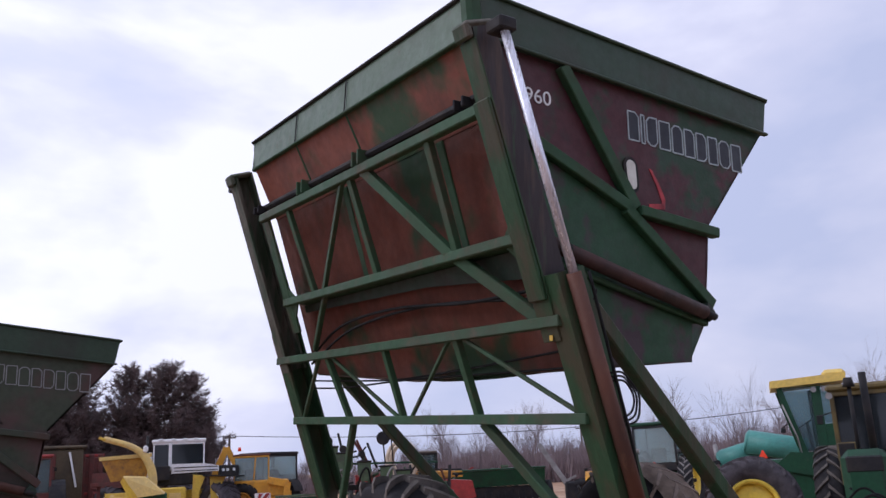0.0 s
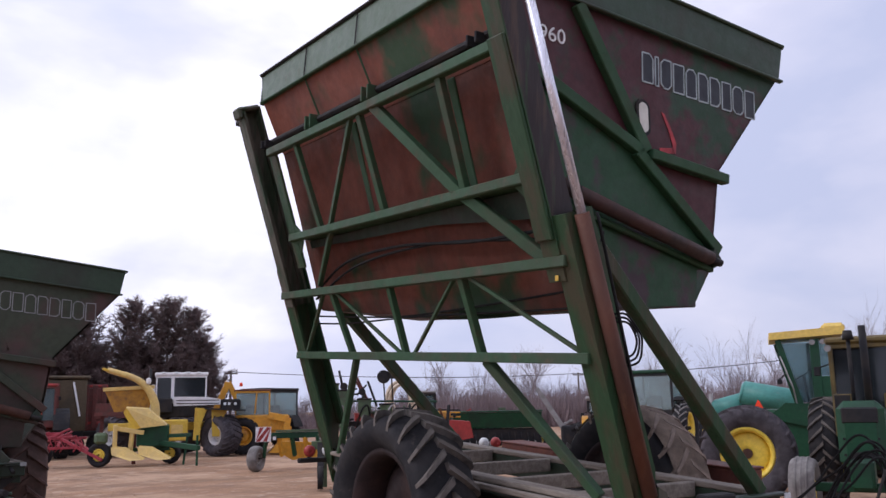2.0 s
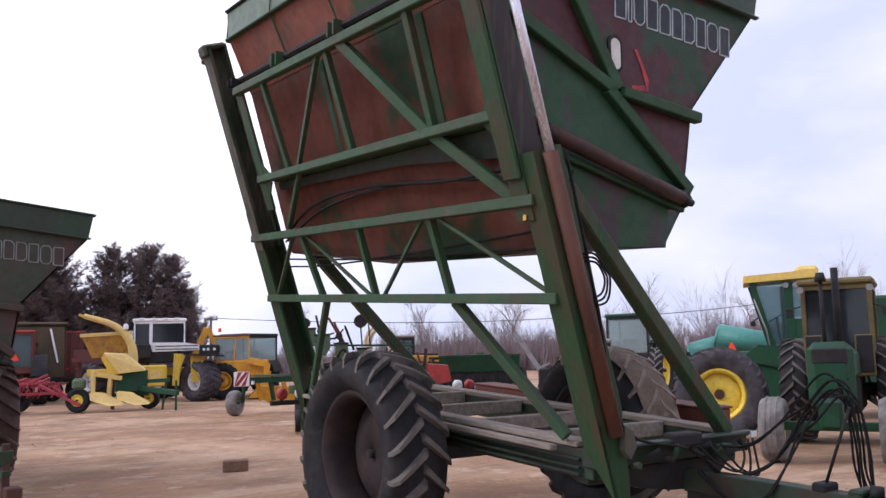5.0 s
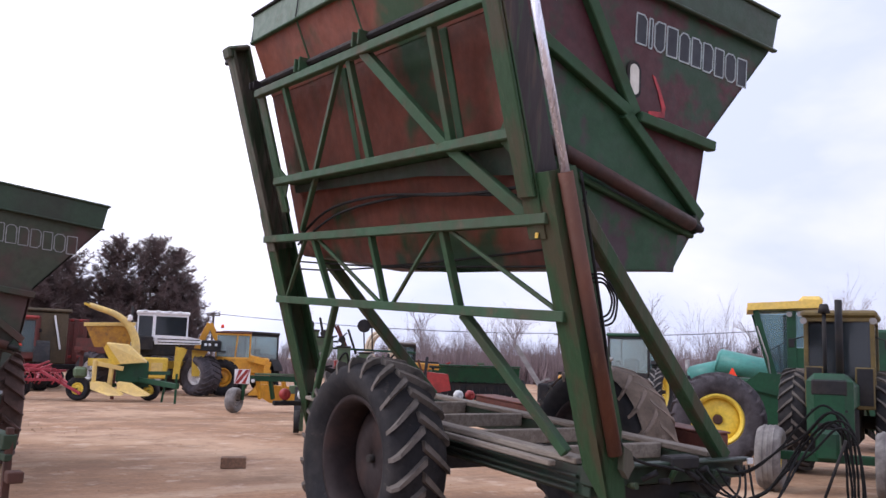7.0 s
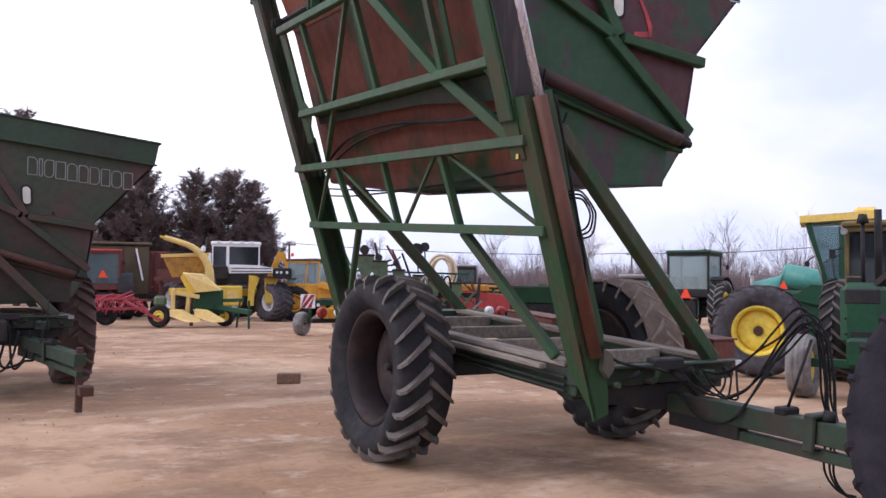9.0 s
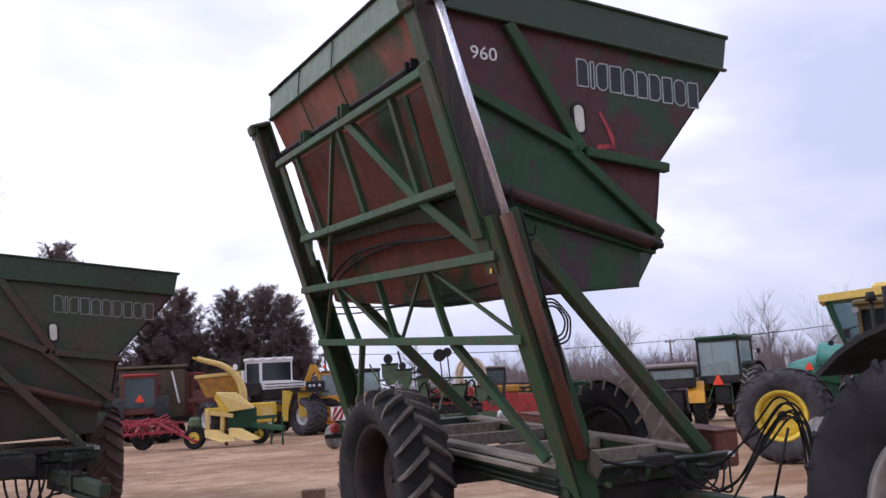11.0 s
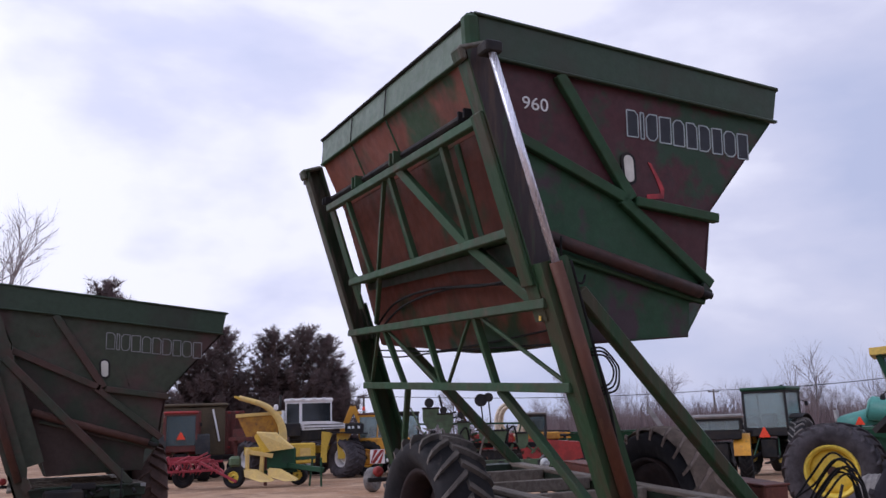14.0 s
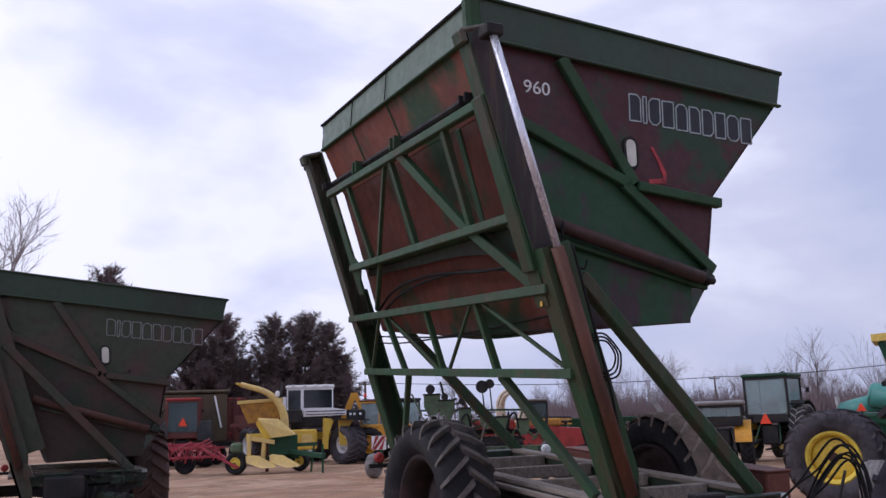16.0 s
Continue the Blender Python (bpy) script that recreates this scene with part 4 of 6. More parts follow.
parked = dump_wagon(Matrix.Translation((-4.13, 7.30, 0)), -1.46, "lowered dull green high-dump wagon, shade in its colours, parked beside the raised one", face=M_DULLSHADE, panel=M_DULLSHADE, low=M_DULLLOW, cant=0.045, tongue_end=(1.0, -3.35, 0.62), bin_shift=0.20, tyre=M_MUDDY, lug_mat=M_MUDDY)

HOSES = thing("hydraulic_hoses", parked.matrix_world, "dusty black hoses hanging under the parked wagon's front", "hose")
for k in range(4):
    a = 0.14 * k
    part("hose", tube(bmesh.new(), smooth_line([(-0.1 + a, -2.1, 1.0), (-0.05 + a, -2.22, 0.62 - 0.05 * k), (0.08 + a, -2.24, 0.36 + 0.06 * k), (0.22 + a, -2.2, 0.58), (0.30 + a, -2.1, 0.92)], 7), 0.016, 7), M_BLACK, HOSES)
part("valve_block", B((0.05, -2.12, 0.92), (0.5, 0.2, 0.3), None, 0.03), M_DARK, HOSES)
for ob in parked.children_recursive:
    if ob.name.startswith("model_number"):
        ob.data.materials[0] = M_DULLRIB
# swaps each paint of the parked wagon for its dull copy with shade mixed in
SHADE_DULLED = {M_MAST: M_DULLRIB, M_FRAME: M_DULLRIB, M_GREEN: M_DULLRIB, M_LIPLIT: M_DULLLIP, M_LIPSHADE: M_DULLLIP, M_LETTER: M_DULLLETTER, M_OUTLINE: M_DULLLETTER, M_LETTERFILL: M_DULLSHADE, M_RUST: M_DULLRUST, M_PINK: M_DULLSHADE, M_TONGUE: M_DULLLIP, M_WEATHER: M_DULLRIB, M_CYLINDER: M_DULLRUST, M_GREASE: M_DULLRIB, M_ENDLOW: M_DULLLOW}
for ob in parked.children_recursive:
    for k, mt in enumerate(ob.data.materials):
        ob.data.materials[k] = SHADE_DULLED.get(mt, mt)


def wagon_hoses():
    """Hydraulic hoses of the raised wagon, over the tongue, on the masts and along the bin."""
    t = thing("hydraulic_hoses", WAGON_AT, "bundle of black hydraulic hoses arching over the wagon tongue", "hose")
    low = [(0.42, -2.10, 0.98), (0.587, -2.183, 0.844), (0.692, -2.416, 0.946), (0.749, -2.542, 1.114)]
    high = [(0.60, -2.11, 1.02), (0.64, -2.26, 1.03), (0.68, -2.371, 1.09), (0.738, -2.518, 1.238)]
    slack = [(0.40, -2.069, 0.90), (0.40, -2.308, 0.75), (0.41, -2.576, 0.792), (0.50, -2.68, 1.0)]
    arch = [(0.802, -2.66, 1.403), (0.865, -2.80, 1.585), (0.913, -2.906, 1.512), (0.937, -2.96, 1.232), (0.946, -2.98, 0.991), (0.97, -3.03, 0.797)]
    hang = [(0.965, -3.01, 0.60), (0.97, -3.02, 0.42), (1.02, -3.10, 0.30), (1.08, -3.20, 0.28)]
    rnd = random.Random(21)
    for k, begin in enumerate((low, high, slack, low, high, low, slack)):
        o, u = (k - 3) * 0.024, rnd.uniform(-0.05, 0.05)
        pts = [Vector(p) + Vector((rnd.uniform(-0.02, 0.02), -abs(o) * 0.3, 0.6 * u)) for p in begin]
        pts += [Vector(p) + Vector((o * 0.6, o + u, -abs(o) * 1.3 + u)) for p in arch]
        if k in (1, 3, 6):
            pts += [Vector(p) + Vector((o * 0.5, o, 0)) for p in hang]
        part("hose", tube(bmesh.new(), smooth_line(pts, 6), 0.0085, 7), M_BLACK, t)
    for k in range(3):
        o = 0.12 * k
        part("hose", tube(bmesh.new(), smooth_line([(0.35 + o, -2.12, 1.06), (0.44 + o, -2.22, 0.94 - 0.2 * o), (0.60 + o, -2.26, 0.88 - 0.2 * o), (0.76 + o * 0.6, -2.20, 0.94), (0.88 + o * 0.5, -2.10, 1.06)], 7), 0.009, 7), M_BLACK, t)
    for k in range(3):
        o = 0.025 * k
        part("hose", tube(bmesh.new(), smooth_line([(-0.80, -2.13, 2.32 + o), (-0.70, -2.14, 2.32 + o), (-0.64 + o, -2.14, 2.27), (-0.61 + o, -2.14, 2.20), (-0.64 + o, -2.14, 2.12 - o), (-0.72, -2.13, 2.08 - o)], 7), 0.0075, 7), M_BLACK, t)
    part("hose", tube(bmesh.new(), smooth_line([(-0.97, -2.15, 3.02), (-0.81, -2.15, 2.46), (-0.68, -2.15, 2.01), (-0.45, -2.15, 1.25), (0.2, -2.14, 1.06)], 7), 0.011, 7), M_BLACK, t)
    part("hose", tube(bmesh.new(), smooth_line([(-0.90, -1.92, 3.24), (-0.90, -1.92, 3.06), (-0.82, -1.92, 2.92), (-0.72, -1.92, 2.88), (-0.68, -1.91, 2.95)], 7), 0.010, 7), M_BLACK, t)
    for pts in ([(-0.80, 2.36, 2.42), (-0.82, 1.49, 2.40), (-0.83, 0.25, 2.425), (-0.83, -1.49, 2.42), (-0.84, -1.88, 2.43)], [(-0.80, 2.36, 2.50), (-0.82, 1.40, 2.46), (-0.83, 0.50, 2.435), (-0.84, -0.47, 2.467), (-0.86, -1.50, 2.521), (-0.87, -1.88, 2.545)]):
        part("hose", tube(bmesh.new(), smooth_line(pts, 7), 0.009, 7), M_BLACK, t)
    part("hose", tube(bmesh.new(), smooth_line([(-1.02, 1.9, 2.70), (-1.04, 1.2, 2.96), (-1.06, 0.2, 3.02), (-1.05, -0.9, 2.95), (-1.04, -1.7, 2.95)], 8), 0.013, 7), M_BLACK, t)
    part("hose", tube(bmesh.new(), smooth_line([(-1.00, 1.9, 2.65), (-1.02, 1.0, 2.92), (-1.04, -0.3, 2.99), (-1.03, -1.7, 2.89)], 8), 0.012, 7), M_BLACK, t)


wagon_hoses()

# ---- machines in the yard ----
def heading(x, y, dx, dy, z=0.0):
    """A pose on the ground whose -Y points along (dx, dy)."""
    return Matrix.Translation((x, y, z)) @ Matrix.Rotation(math.atan2(dx, -dy), 4, "Z")


def facing(x, y, turn=0.0, z=0.0):
    """A pose on the ground with +Y leading away from the yard's open side, turned by degrees."""
    d = Vector((x + 4.7, y + 7.1, 0)).normalized()
    return Matrix.Translation((x, y, z)) @ Matrix.Rotation(math.atan2(-d.x, d.y) + radians(turn), 4, "Z")


def cab(parent, x0, x1, y0, y1, z0, z1, post_mat, roof_mat, roof_over=0.08, roof_h=0.12, post=0.07, sill=0.45, slant=0.0, glass=None):
    """cab > posts, panes, sills and roof; slant leans the front (low y) posts back at their feet."""
    c = part("cab", B(((x0 + x1) / 2, (y0 + y1) / 2, z0 + sill * 0.3), (x1 - x0, y1 - y0, sill * 0.6), None, 0.03), post_mat, parent)
    zs = z0 + sill * 0.6
    for x in (x0, x1):
        for y, sl in ((y0, slant), (y1, 0)):
            part("post", BM((x, y + sl, zs), (x, y, z1), post, post, (0, 1, 0)), post_mat, c)
    for y in (y0, y1):
        part("header_bar", BM((x0, y, z1 - 0.03), (x1, y, z1 - 0.03), post, 0.07), post_mat, c)
    for x in (x0, x1):
        part("header_bar", BM((x, y0, z1 - 0.03), (x, y1, z1 - 0.03), post, 0.07), post_mat, c)
    hp = post * 0.5
    panes = [[(x0 + hp, y0 + slant, zs), (x1 - hp, y0 + slant, zs), (x1 - hp, y0, z1 - 0.06), (x0 + hp, y0, z1 - 0.06)],
             [(x0 + hp, y1, zs), (x1 - hp, y1, zs), (x1 - hp, y1, z1 - 0.06), (x0 + hp, y1, z1 - 0.06)]]
    for x in (x0, x1):
        panes.append([(x, y0 + slant + hp, zs), (x, y1 - hp, zs), (x, y1 - hp, z1 - 0.06), (x, y0 + hp, z1 - 0.06)])
    for k, p in enumerate(panes):
        g = part("pane", PL(p, (0, 1, 0) if k < 2 else (1, 0, 0), 0.008), glass or M_GLASS, c)
        g.visible_shadow = False
    part("roof", B(((x0 + x1) / 2, (y0 + y1) / 2, z1 + roof_h / 2), (x1 - x0 + 2 * roof_over, y1 - y0 + 2 * roof_over, roof_h), None, 0.04), roof_mat, c)
    part("seat", B(((x0 + x1) / 2, y1 - 0.35, zs + 0.15), (0.5, 0.18, 0.6), None, 0.06), M_DARK, c)
    part("seat", B(((x0 + x1) / 2, y1 - 0.55, zs - 0.05), (0.5, 0.45, 0.14), None, 0.05), M_DARK, c)
    tr = lathe(bmesh.new(), [(0.0, 0.19), (0.012, 0.205), (0.0, 0.22), (-0.012, 0.205)], ((x0 + x1) / 2, y0 + slant + 0.35, zs + 0.25), (0, 0.5, 1), 20)
    part("steering_wheel", tr, M_DARK, c)
    part("steering_column", CY(((x0 + x1) / 2, y0 + slant + 0.1, zs - 0.2), ((x0 + x1) / 2, y0 + slant + 0.35, zs + 0.25), 0.03), M_DARK, c)
    return c


def triangle_sign(parent, c, s=0.2):
    x, y, z = c
    part("warning_triangle", PL([(x - s, y, z - s * 0.8), (x + s, y, z - s * 0.8), (x + s * 0.15, y, z + s * 0.9), (x - s * 0.15, y, z + s * 0.9)], (0, 1, 0), 0.012), M_SMV, parent, "orange-red slow vehicle triangle")


def farm_tractor(m, label, body, trim, rim_mat, R=0.86, rw=0.46, front_r=0.44, track=0.86, ftrack=0.68, cab_top=2.75, hood_top=1.62, cab_posts=None, stack=True,
                 front_w=0.26, tyre=None, base=2.35, fender=None, triangle=True, name="tractor", dual_lug=22, cab_w=0.62, has_cab=True, fender_from=12, ftyre=None, lug_mat=None, has_fender=True, glass=None, sign_z=1.32, lug_h=0.04, shell=1.10):
    """A row-crop tractor: its -Y is ahead, its origin on the ground under the rear axle."""
    t = thing(name, m, label, "tractor")
    part("transmission", B((0, -0.2, 0.82), (0.55, 1.5, 0.6), None, 0.05), M_DARK, t)
    part("rear_axle", CY((-track, 0, R), (track, 0, R), 0.11), M_DARK, t)
    hood = bmesh.new()
    box(hood, (0, -1.62, hood_top - 0.33), (0.58, 1.75, 0.62), None, 0.16)
    part("hood", hood, body, t)
    part("engine", B((0, -1.55, 0.86), (0.46, 1.5, 0.42), None, 0.04), M_DARK, t)
    gr = part("grille_shell", B((0, -2.52, hood_top - shell / 2), (0.62, 0.28, shell), None, 0.13), body, t)
    part("grille", B((0, -2.645, hood_top - 0.20), (0.47, 0.05, 0.22), None, 0.024), M_DARK, gr)
    part("weight_slot", B((0, -2.645, hood_top - shell + 0.17), (0.34, 0.04, 0.16), None, 0.02), M_DARK, gr)
    for s in (-1, 1):
        for k in range(2):
            part("grille_latch", CY((s * 0.22, -2.65, hood_top - 0.52 - 0.22 * k), (s * 0.22, -2.675, hood_top - 0.52 - 0.22 * k), 0.018), M_DARK, gr)
    part("front_axle", BM((-ftrack, -base, front_r + 0.05), (ftrack, -base, front_r + 0.05), 0.12, 0.12), body, t)
    part("front_bolster", B((0, -base, 0.66), (0.3, 0.4, 0.4), None, 0.04), body, t)
    for s in (-1, 1):
        wheel(t, (s * track, 0, R), R, rw, R * 0.56, rim_mat, (s, 0, 0), dual_lug, tyre, lug_h, M_DARK, 0.10, lug_mat=lug_mat)
        wheel(t, (s * ftrack, -base, front_r), front_r, front_w, front_r * 0.5, rim_mat, (s, 0, 0), 0, ftyre or tyre, 0.0, M_DARK, 0.05, bolts=6)
        for o in (-0.07, 0, 0.07):
            part("tyre_rib", lathe(bmesh.new(), [(-0.02, front_r - 0.012), (-0.014, front_r + 0.012), (0.014, front_r + 0.012), (0.02, front_r - 0.012)], (s * ftrack + o, -base, front_r), (1, 0, 0), 30), ftyre or tyre or M_TYRE, t)
        if not has_fender:
            continue
        fd = bmesh.new()
        pts = [(0.0 + (R + 0.10) * math.cos(a), (R + 0.10) * math.sin(a)) for a in [radians(fender_from + (150 - fender_from) / 10 * k) for k in range(11)]]
        hw, rows = rw / 2 + 0.04, []
        for ya, za in pts:
            f = 1 + 0.03
            rows.append([fd.verts.new((s * track * 0.92 + q, ya * g, R + za * g)) for q, g in ((-hw, 1), (hw, 1), (hw, f), (-hw, f))])
        for p, q in zip(rows, rows[1:]):
            for j in range(4):
                fd.faces.new((p[j], p[(j + 1) % 4], q[(j + 1) % 4], q[j]))
        fd.faces.new(rows[0])
        fd.faces.new(rows[-1])
        part("fender", fd, fender or body, t)
    w = cab_w
    if not has_cab:
        part("seat", B((0, 0.1, 1.25), (0.5, 0.5, 0.14), None, 0.05), M_DARK, t)
        part("seat", B((0, 0.35, 1.45), (0.5, 0.14, 0.45), None, 0.05), M_DARK, t)
        return t
    cb = cab(t, -w, w, -0.72, 0.62, 1.2, cab_top, cab_posts or body, trim, glass=glass)
    for s in (-1, 1):
        for y in (-0.80,):
            part("work_lamp", CY((s * (w + 0.02), y, cab_top - 0.06), (s * (w + 0.02), y - 0.09, cab_top - 0.06), 0.045, 0.055), M_GREY, cb)
        part("mirror", B((s * (w + 0.22), -0.75, cab_top - 0.42), (0.10, 0.03, 0.15), None, 0.014), M_DARK, cb)
        part("mirror_arm", CY((s * w, -0.7, cab_top - 0.3), (s * (w + 0.2), -0.75, cab_top - 0.36), 0.012), M_DARK, cb)
        part("side_panel", B((s * (w - 0.12), -0.80, 1.42), (0.28, 0.04, 0.66), None, 0.03), trim, cb)
        part("side_window", B((s * (w - 0.12), -0.825, 1.44), (0.23, 0.012, 0.58), None, 0.02), M_DARK, cb)
    if stack:
        part("exhaust_pipe", CY((0.05, -1.35, hood_top - 0.05), (0.05, -1.35, cab_top + 0.24), 0.055), M_DARK, t)
        part("air_intake", CY((-0.14, -1.55, hood_top - 0.05), (-0.14, -1.55, cab_top + 0.02), 0.03), M_DARK, t)
        part("intake_cap", CY((-0.14, -1.55, cab_top + 0.02), (-0.14, -1.55, cab_top + 0.16), 0.09, 0.06), M_DARK, t)
    for s in (-1, 1):
        part("lift_arm", BM((s * 0.3, 0.4, 0.7), (s * 0.42, 1.05, 0.55), 0.05, 0.09), M_DARK, t)
        part("lift_link", BM((s * 0.3, 0.5, 1.15), (s * 0.40, 0.85, 0.6), 0.04, 0.04), body, t)
    part("drawbar", BM((0, 0.1, 0.42), (0, 1.0, 0.40), 0.10, 0.06), M_DARK, t)
    if triangle:
        triangle_sign(t, (0.0, 0.86, sign_z), 0.18)
        part("triangle_bracket", BM((0, 0.6, sign_z - 0.07), (0, 0.86, sign_z - 0.07), 0.05, 0.05), M_DARK, t)
    return t


# tow tractor ahead of the raised wagon
farm_tractor(heading(0.45, -5.12, 0, -1), "dark tow tractor with large lugged rear tyres and grey rims", M_DARK, M_DARK, M_GREY, 0.86, 0.46, fender=M_DARK, triangle=False, tyre=M_BLUETYRE, has_cab=False, fender_from=48, lug_h=0.018, dual_lug=28)
# cabbed tractor parked nose-on
farm_tractor(heading(9.10, 1.48, -0.906, -0.423), "old green tractor with a yellow-trimmed dark cab", M_TRACTOR, M_CABTRIM, M_JDYELLOW, 0.86, 0.46, 0.44, 0.72, 0.75, 2.54, 1.64, cab_posts=M_CABTRIM, base=2.9, shell=0.94, cab_w=0.49, ftyre=M_GREYTYRE, lug_mat=M_LUG, has_fender=False, front_w=0.34, glass=M_GLASSDARK)
# tractors seen from behind
farm_tractor(heading(17.15, 13.15, 0.906, 0.423), "green tractor with a square glazed cab and warning triangle", M_TRACTOR, M_TRACTOR, M_JDYELLOW, 0.88, 0.46, 0.5, 0.88, 0.75, 2.62, 1.7, tyre=M_TYRE, cab_w=0.66, cab_posts=M_DARK, fender_from=62, lug_mat=M_GREYTYRE, fender=M_DARK, glass=M_VEILED)
farm_tractor(heading(13.2, 11.4, 0.72, 0.69), "small dark tractor with a pale roof and amber fenders", M_DARK, M_GREY, M_ORANGE, 0.62, 0.36, 0.38, 0.66, 0.55, 1.78, 1.1, fender=M_ORANGE, glass=M_VEILED, triangle=False, stack=False)
farm_tractor(heading(1.55, 30.6, 0.15, 0.98), "red tractor with a wide rear window and warning triangle", M_MAROON, M_RED, M_GREY, 0.9, 0.5, 0.5, 0.95, 0.75, 2.75, 1.7, cab_posts=M_MAROON, fender=M_DARK, sign_z=1.85)


# dark machine standing behind the loader
farm_tractor(heading(10.4, 28.6, -0.35, 0.94), "black-roofed dark tractor parked behind the loader", M_DARK, M_DARK, M_ORANGE, 0.8, 0.45, 0.45, 0.85, 0.7, 2.50, 1.5, glass=M_VEILED, stack=False, cab_w=0.95)


def combine():
    """A green harvester side-on, its yellow-rimmed wheel towards the yard."""
    t = thing("combine_harvester", facing(11.97, 4.71), "green combine harvester with a yellow cab roof", "harvester")
    part("lower_body", B((0.15, 0.8, 1.05), (1.7, 1.5, 0.9), None, 0.05), M_TRACTOR, t)
    part("side_shield", PL([(-0.55, 0.02, 1.35), (0.5, 0.02, 1.12), (0.5, 0.02, 1.55), (-0.2, 0.02, 1.62)], (0, -1, 0), 0.03), M_TRACTOR, t)
    st = part("step_panel", B((0.30, 0.3, 0.98), (0.46, 0.10, 1.10), None, 0.02), M_TRACTOR, t)
    for k in range(4):
        part("step", B((0.30, 0.2, 0.52 + 0.28 * k), (0.44, 0.16, 0.04), None, 0.01), M_DARK, st)
    x0, x1, y0, y1, z0, z1 = -0.24, 0.78, 0.4, 1.6, 1.38, 2.76
    c = part("cab", PL([(x0 + 0.36, y0, z0), (x1, y0, z0), (x1, y0, z0 + 0.22), (x0 + 0.30, y0, z0 + 0.22)], (0, 1, 0), y1 - y0), M_TRACTOR, t)
    for y in (y0, y1):
        part("front_post", BM((x0 + 0.36, y, z0), (x0, y, z1), 0.10, 0.10, (0, 1, 0)), M_TRACTOR, c)
        part("middle_post", BM((x0 + 0.62, y, z0), (x0 + 0.62, y, z1), 0.16, 0.08, (0, 1, 0)), M_TRACTOR, c)
        part("rear_post", BM((x1, y, z0), (x1, y, z1), 0.10, 0.10, (0, 1, 0)), M_TRACTOR, c)
        part("rear_panel", B(((x0 + 0.62 + x1) / 2, y, z0 + 0.45), (x1 - x0 - 0.62, 0.05, 0.5), None, 0.01), M_TRACTOR, c)
        for p in ([(x0 + 0.36, y, z0 + 0.24), (x0 + 0.54, y, z0 + 0.24), (x0 + 0.54, y, z1), (x0 + 0.04, y, z1)], [(x0 + 0.7, y, z0 + 0.72), (x1 - 0.05, y, z0 + 0.72), (x1 - 0.05, y, z1), (x0 + 0.7, y, z1)]):
            g = part("pane", PL(p, (0, 1, 0), 0.01), M_TINTED, c)
            g.visible_shadow = False
    g = part("windscreen", PL([(x0 + 0.36, y0, z0 + 0.24), (x0, y0, z1), (x0, y1, z1), (x0 + 0.36, y1, z0 + 0.24)], (-1, 0, -0.2), 0.01), M_TINTED, c)
    g.visible_shadow = False
    part("roof", PL([(x0 - 0.14, y0 - 0.12, z1), (x1 + 0.12, y0 - 0.12, z1 + 0.06), (x1 + 0.12, y0 - 0.12, z1 + 0.20), (x0 - 0.14, y0 - 0.12, z1 + 0.13)], (0, 1, 0), y1 - y0 + 0.24), M_ROOF, c, "sun-faded yellow cab roof")
    part("roof_unit", B((x1 - 0.05, y0 + 0.3, z1 + 0.19), (0.40, 0.6, 0.18), None, 0.06), M_ROOF, c)
    part("steering_wheel", lathe(bmesh.new(), [(0, 0.17), (0.012, 0.19), (0, 0.21), (-0.012, 0.19)], (x0 + 0.42, y0 + 0.5, z0 + 0.75), (-0.6, 0, 1), 18), M_DARK, c)
    part("steering_column", CY((x0 + 0.5, y0 + 0.5, z0), (x0 + 0.42, y0 + 0.5, z0 + 0.75), 0.03), M_DARK, c)
    part("seat", B((x0 + 0.95, y0 + 0.6, z0 + 0.45), (0.16, 0.5, 0.6), None, 0.05), M_DARK, c)
    for x in (x0 + 0.58, x0 + 0.76):
        part("work_lamp", CY((x, y0 - 0.05, z1 - 0.07), (x, y0 - 0.13, z1 - 0.07), 0.04, 0.05), M_GREY, c)
    part("mirror", B((x0 - 0.02, y0 - 0.14, z0 + 0.62), (0.09, 0.04, 0.09), None, 0.03), M_DARK, c)
    part("mirror_arm", CY((x0 + 0.14, y0, z0 + 0.8), (x0 - 0.02, y0 - 0.14, z0 + 0.66), 0.012), M_DARK, c)
    part("hand_rail", tube(bmesh.new(), [(x0 + 0.28, y0 - 0.1, z0 - 0.1), (x0 + 0.2, y0 - 0.12, z0 + 0.5), (x0 + 0.02, y0 - 0.1, z1 - 0.3)], 0.014), M_GREY, c)
    part("grain_tank", B((2.4, 1.4, 1.7), (1.6, 1.8, 1.5), None, 0.05), M_TRACTOR, t)
    part("rear_body", B((2.9, 1.1, 1.1), (2.6, 1.4, 0.9), None, 0.05), M_TRACTOR, t)
    triangle_sign(t, (-0.66, -0.02, 1.60), 0.08)
    part("triangle_bracket", BM((-0.66, 0.0, 0.9), (-0.66, 0.0, 1.56), 0.04, 0.03), M_DARK, t)
    size = Matrix.Translation((0, 0, -0.33)) @ Matrix.Scale(1.207, 4)
    for ob in t.children_recursive:
        ob.data.transform(size)
    for y, o in ((0.4, -1), (2.7, 1)):
        wheel(t, (0.6, y, 0.80), 0.80, 0.46, 0.42, M_JDYELLOW, (0, o, 0), 22, None, 0.045, M_RUST, 0.10)
        wheel(t, (4.4, y, 0.5), 0.5, 0.3, 0.25, M_JDYELLOW, (0, o, 0), 16, None, 0.03)
    return t


combine()


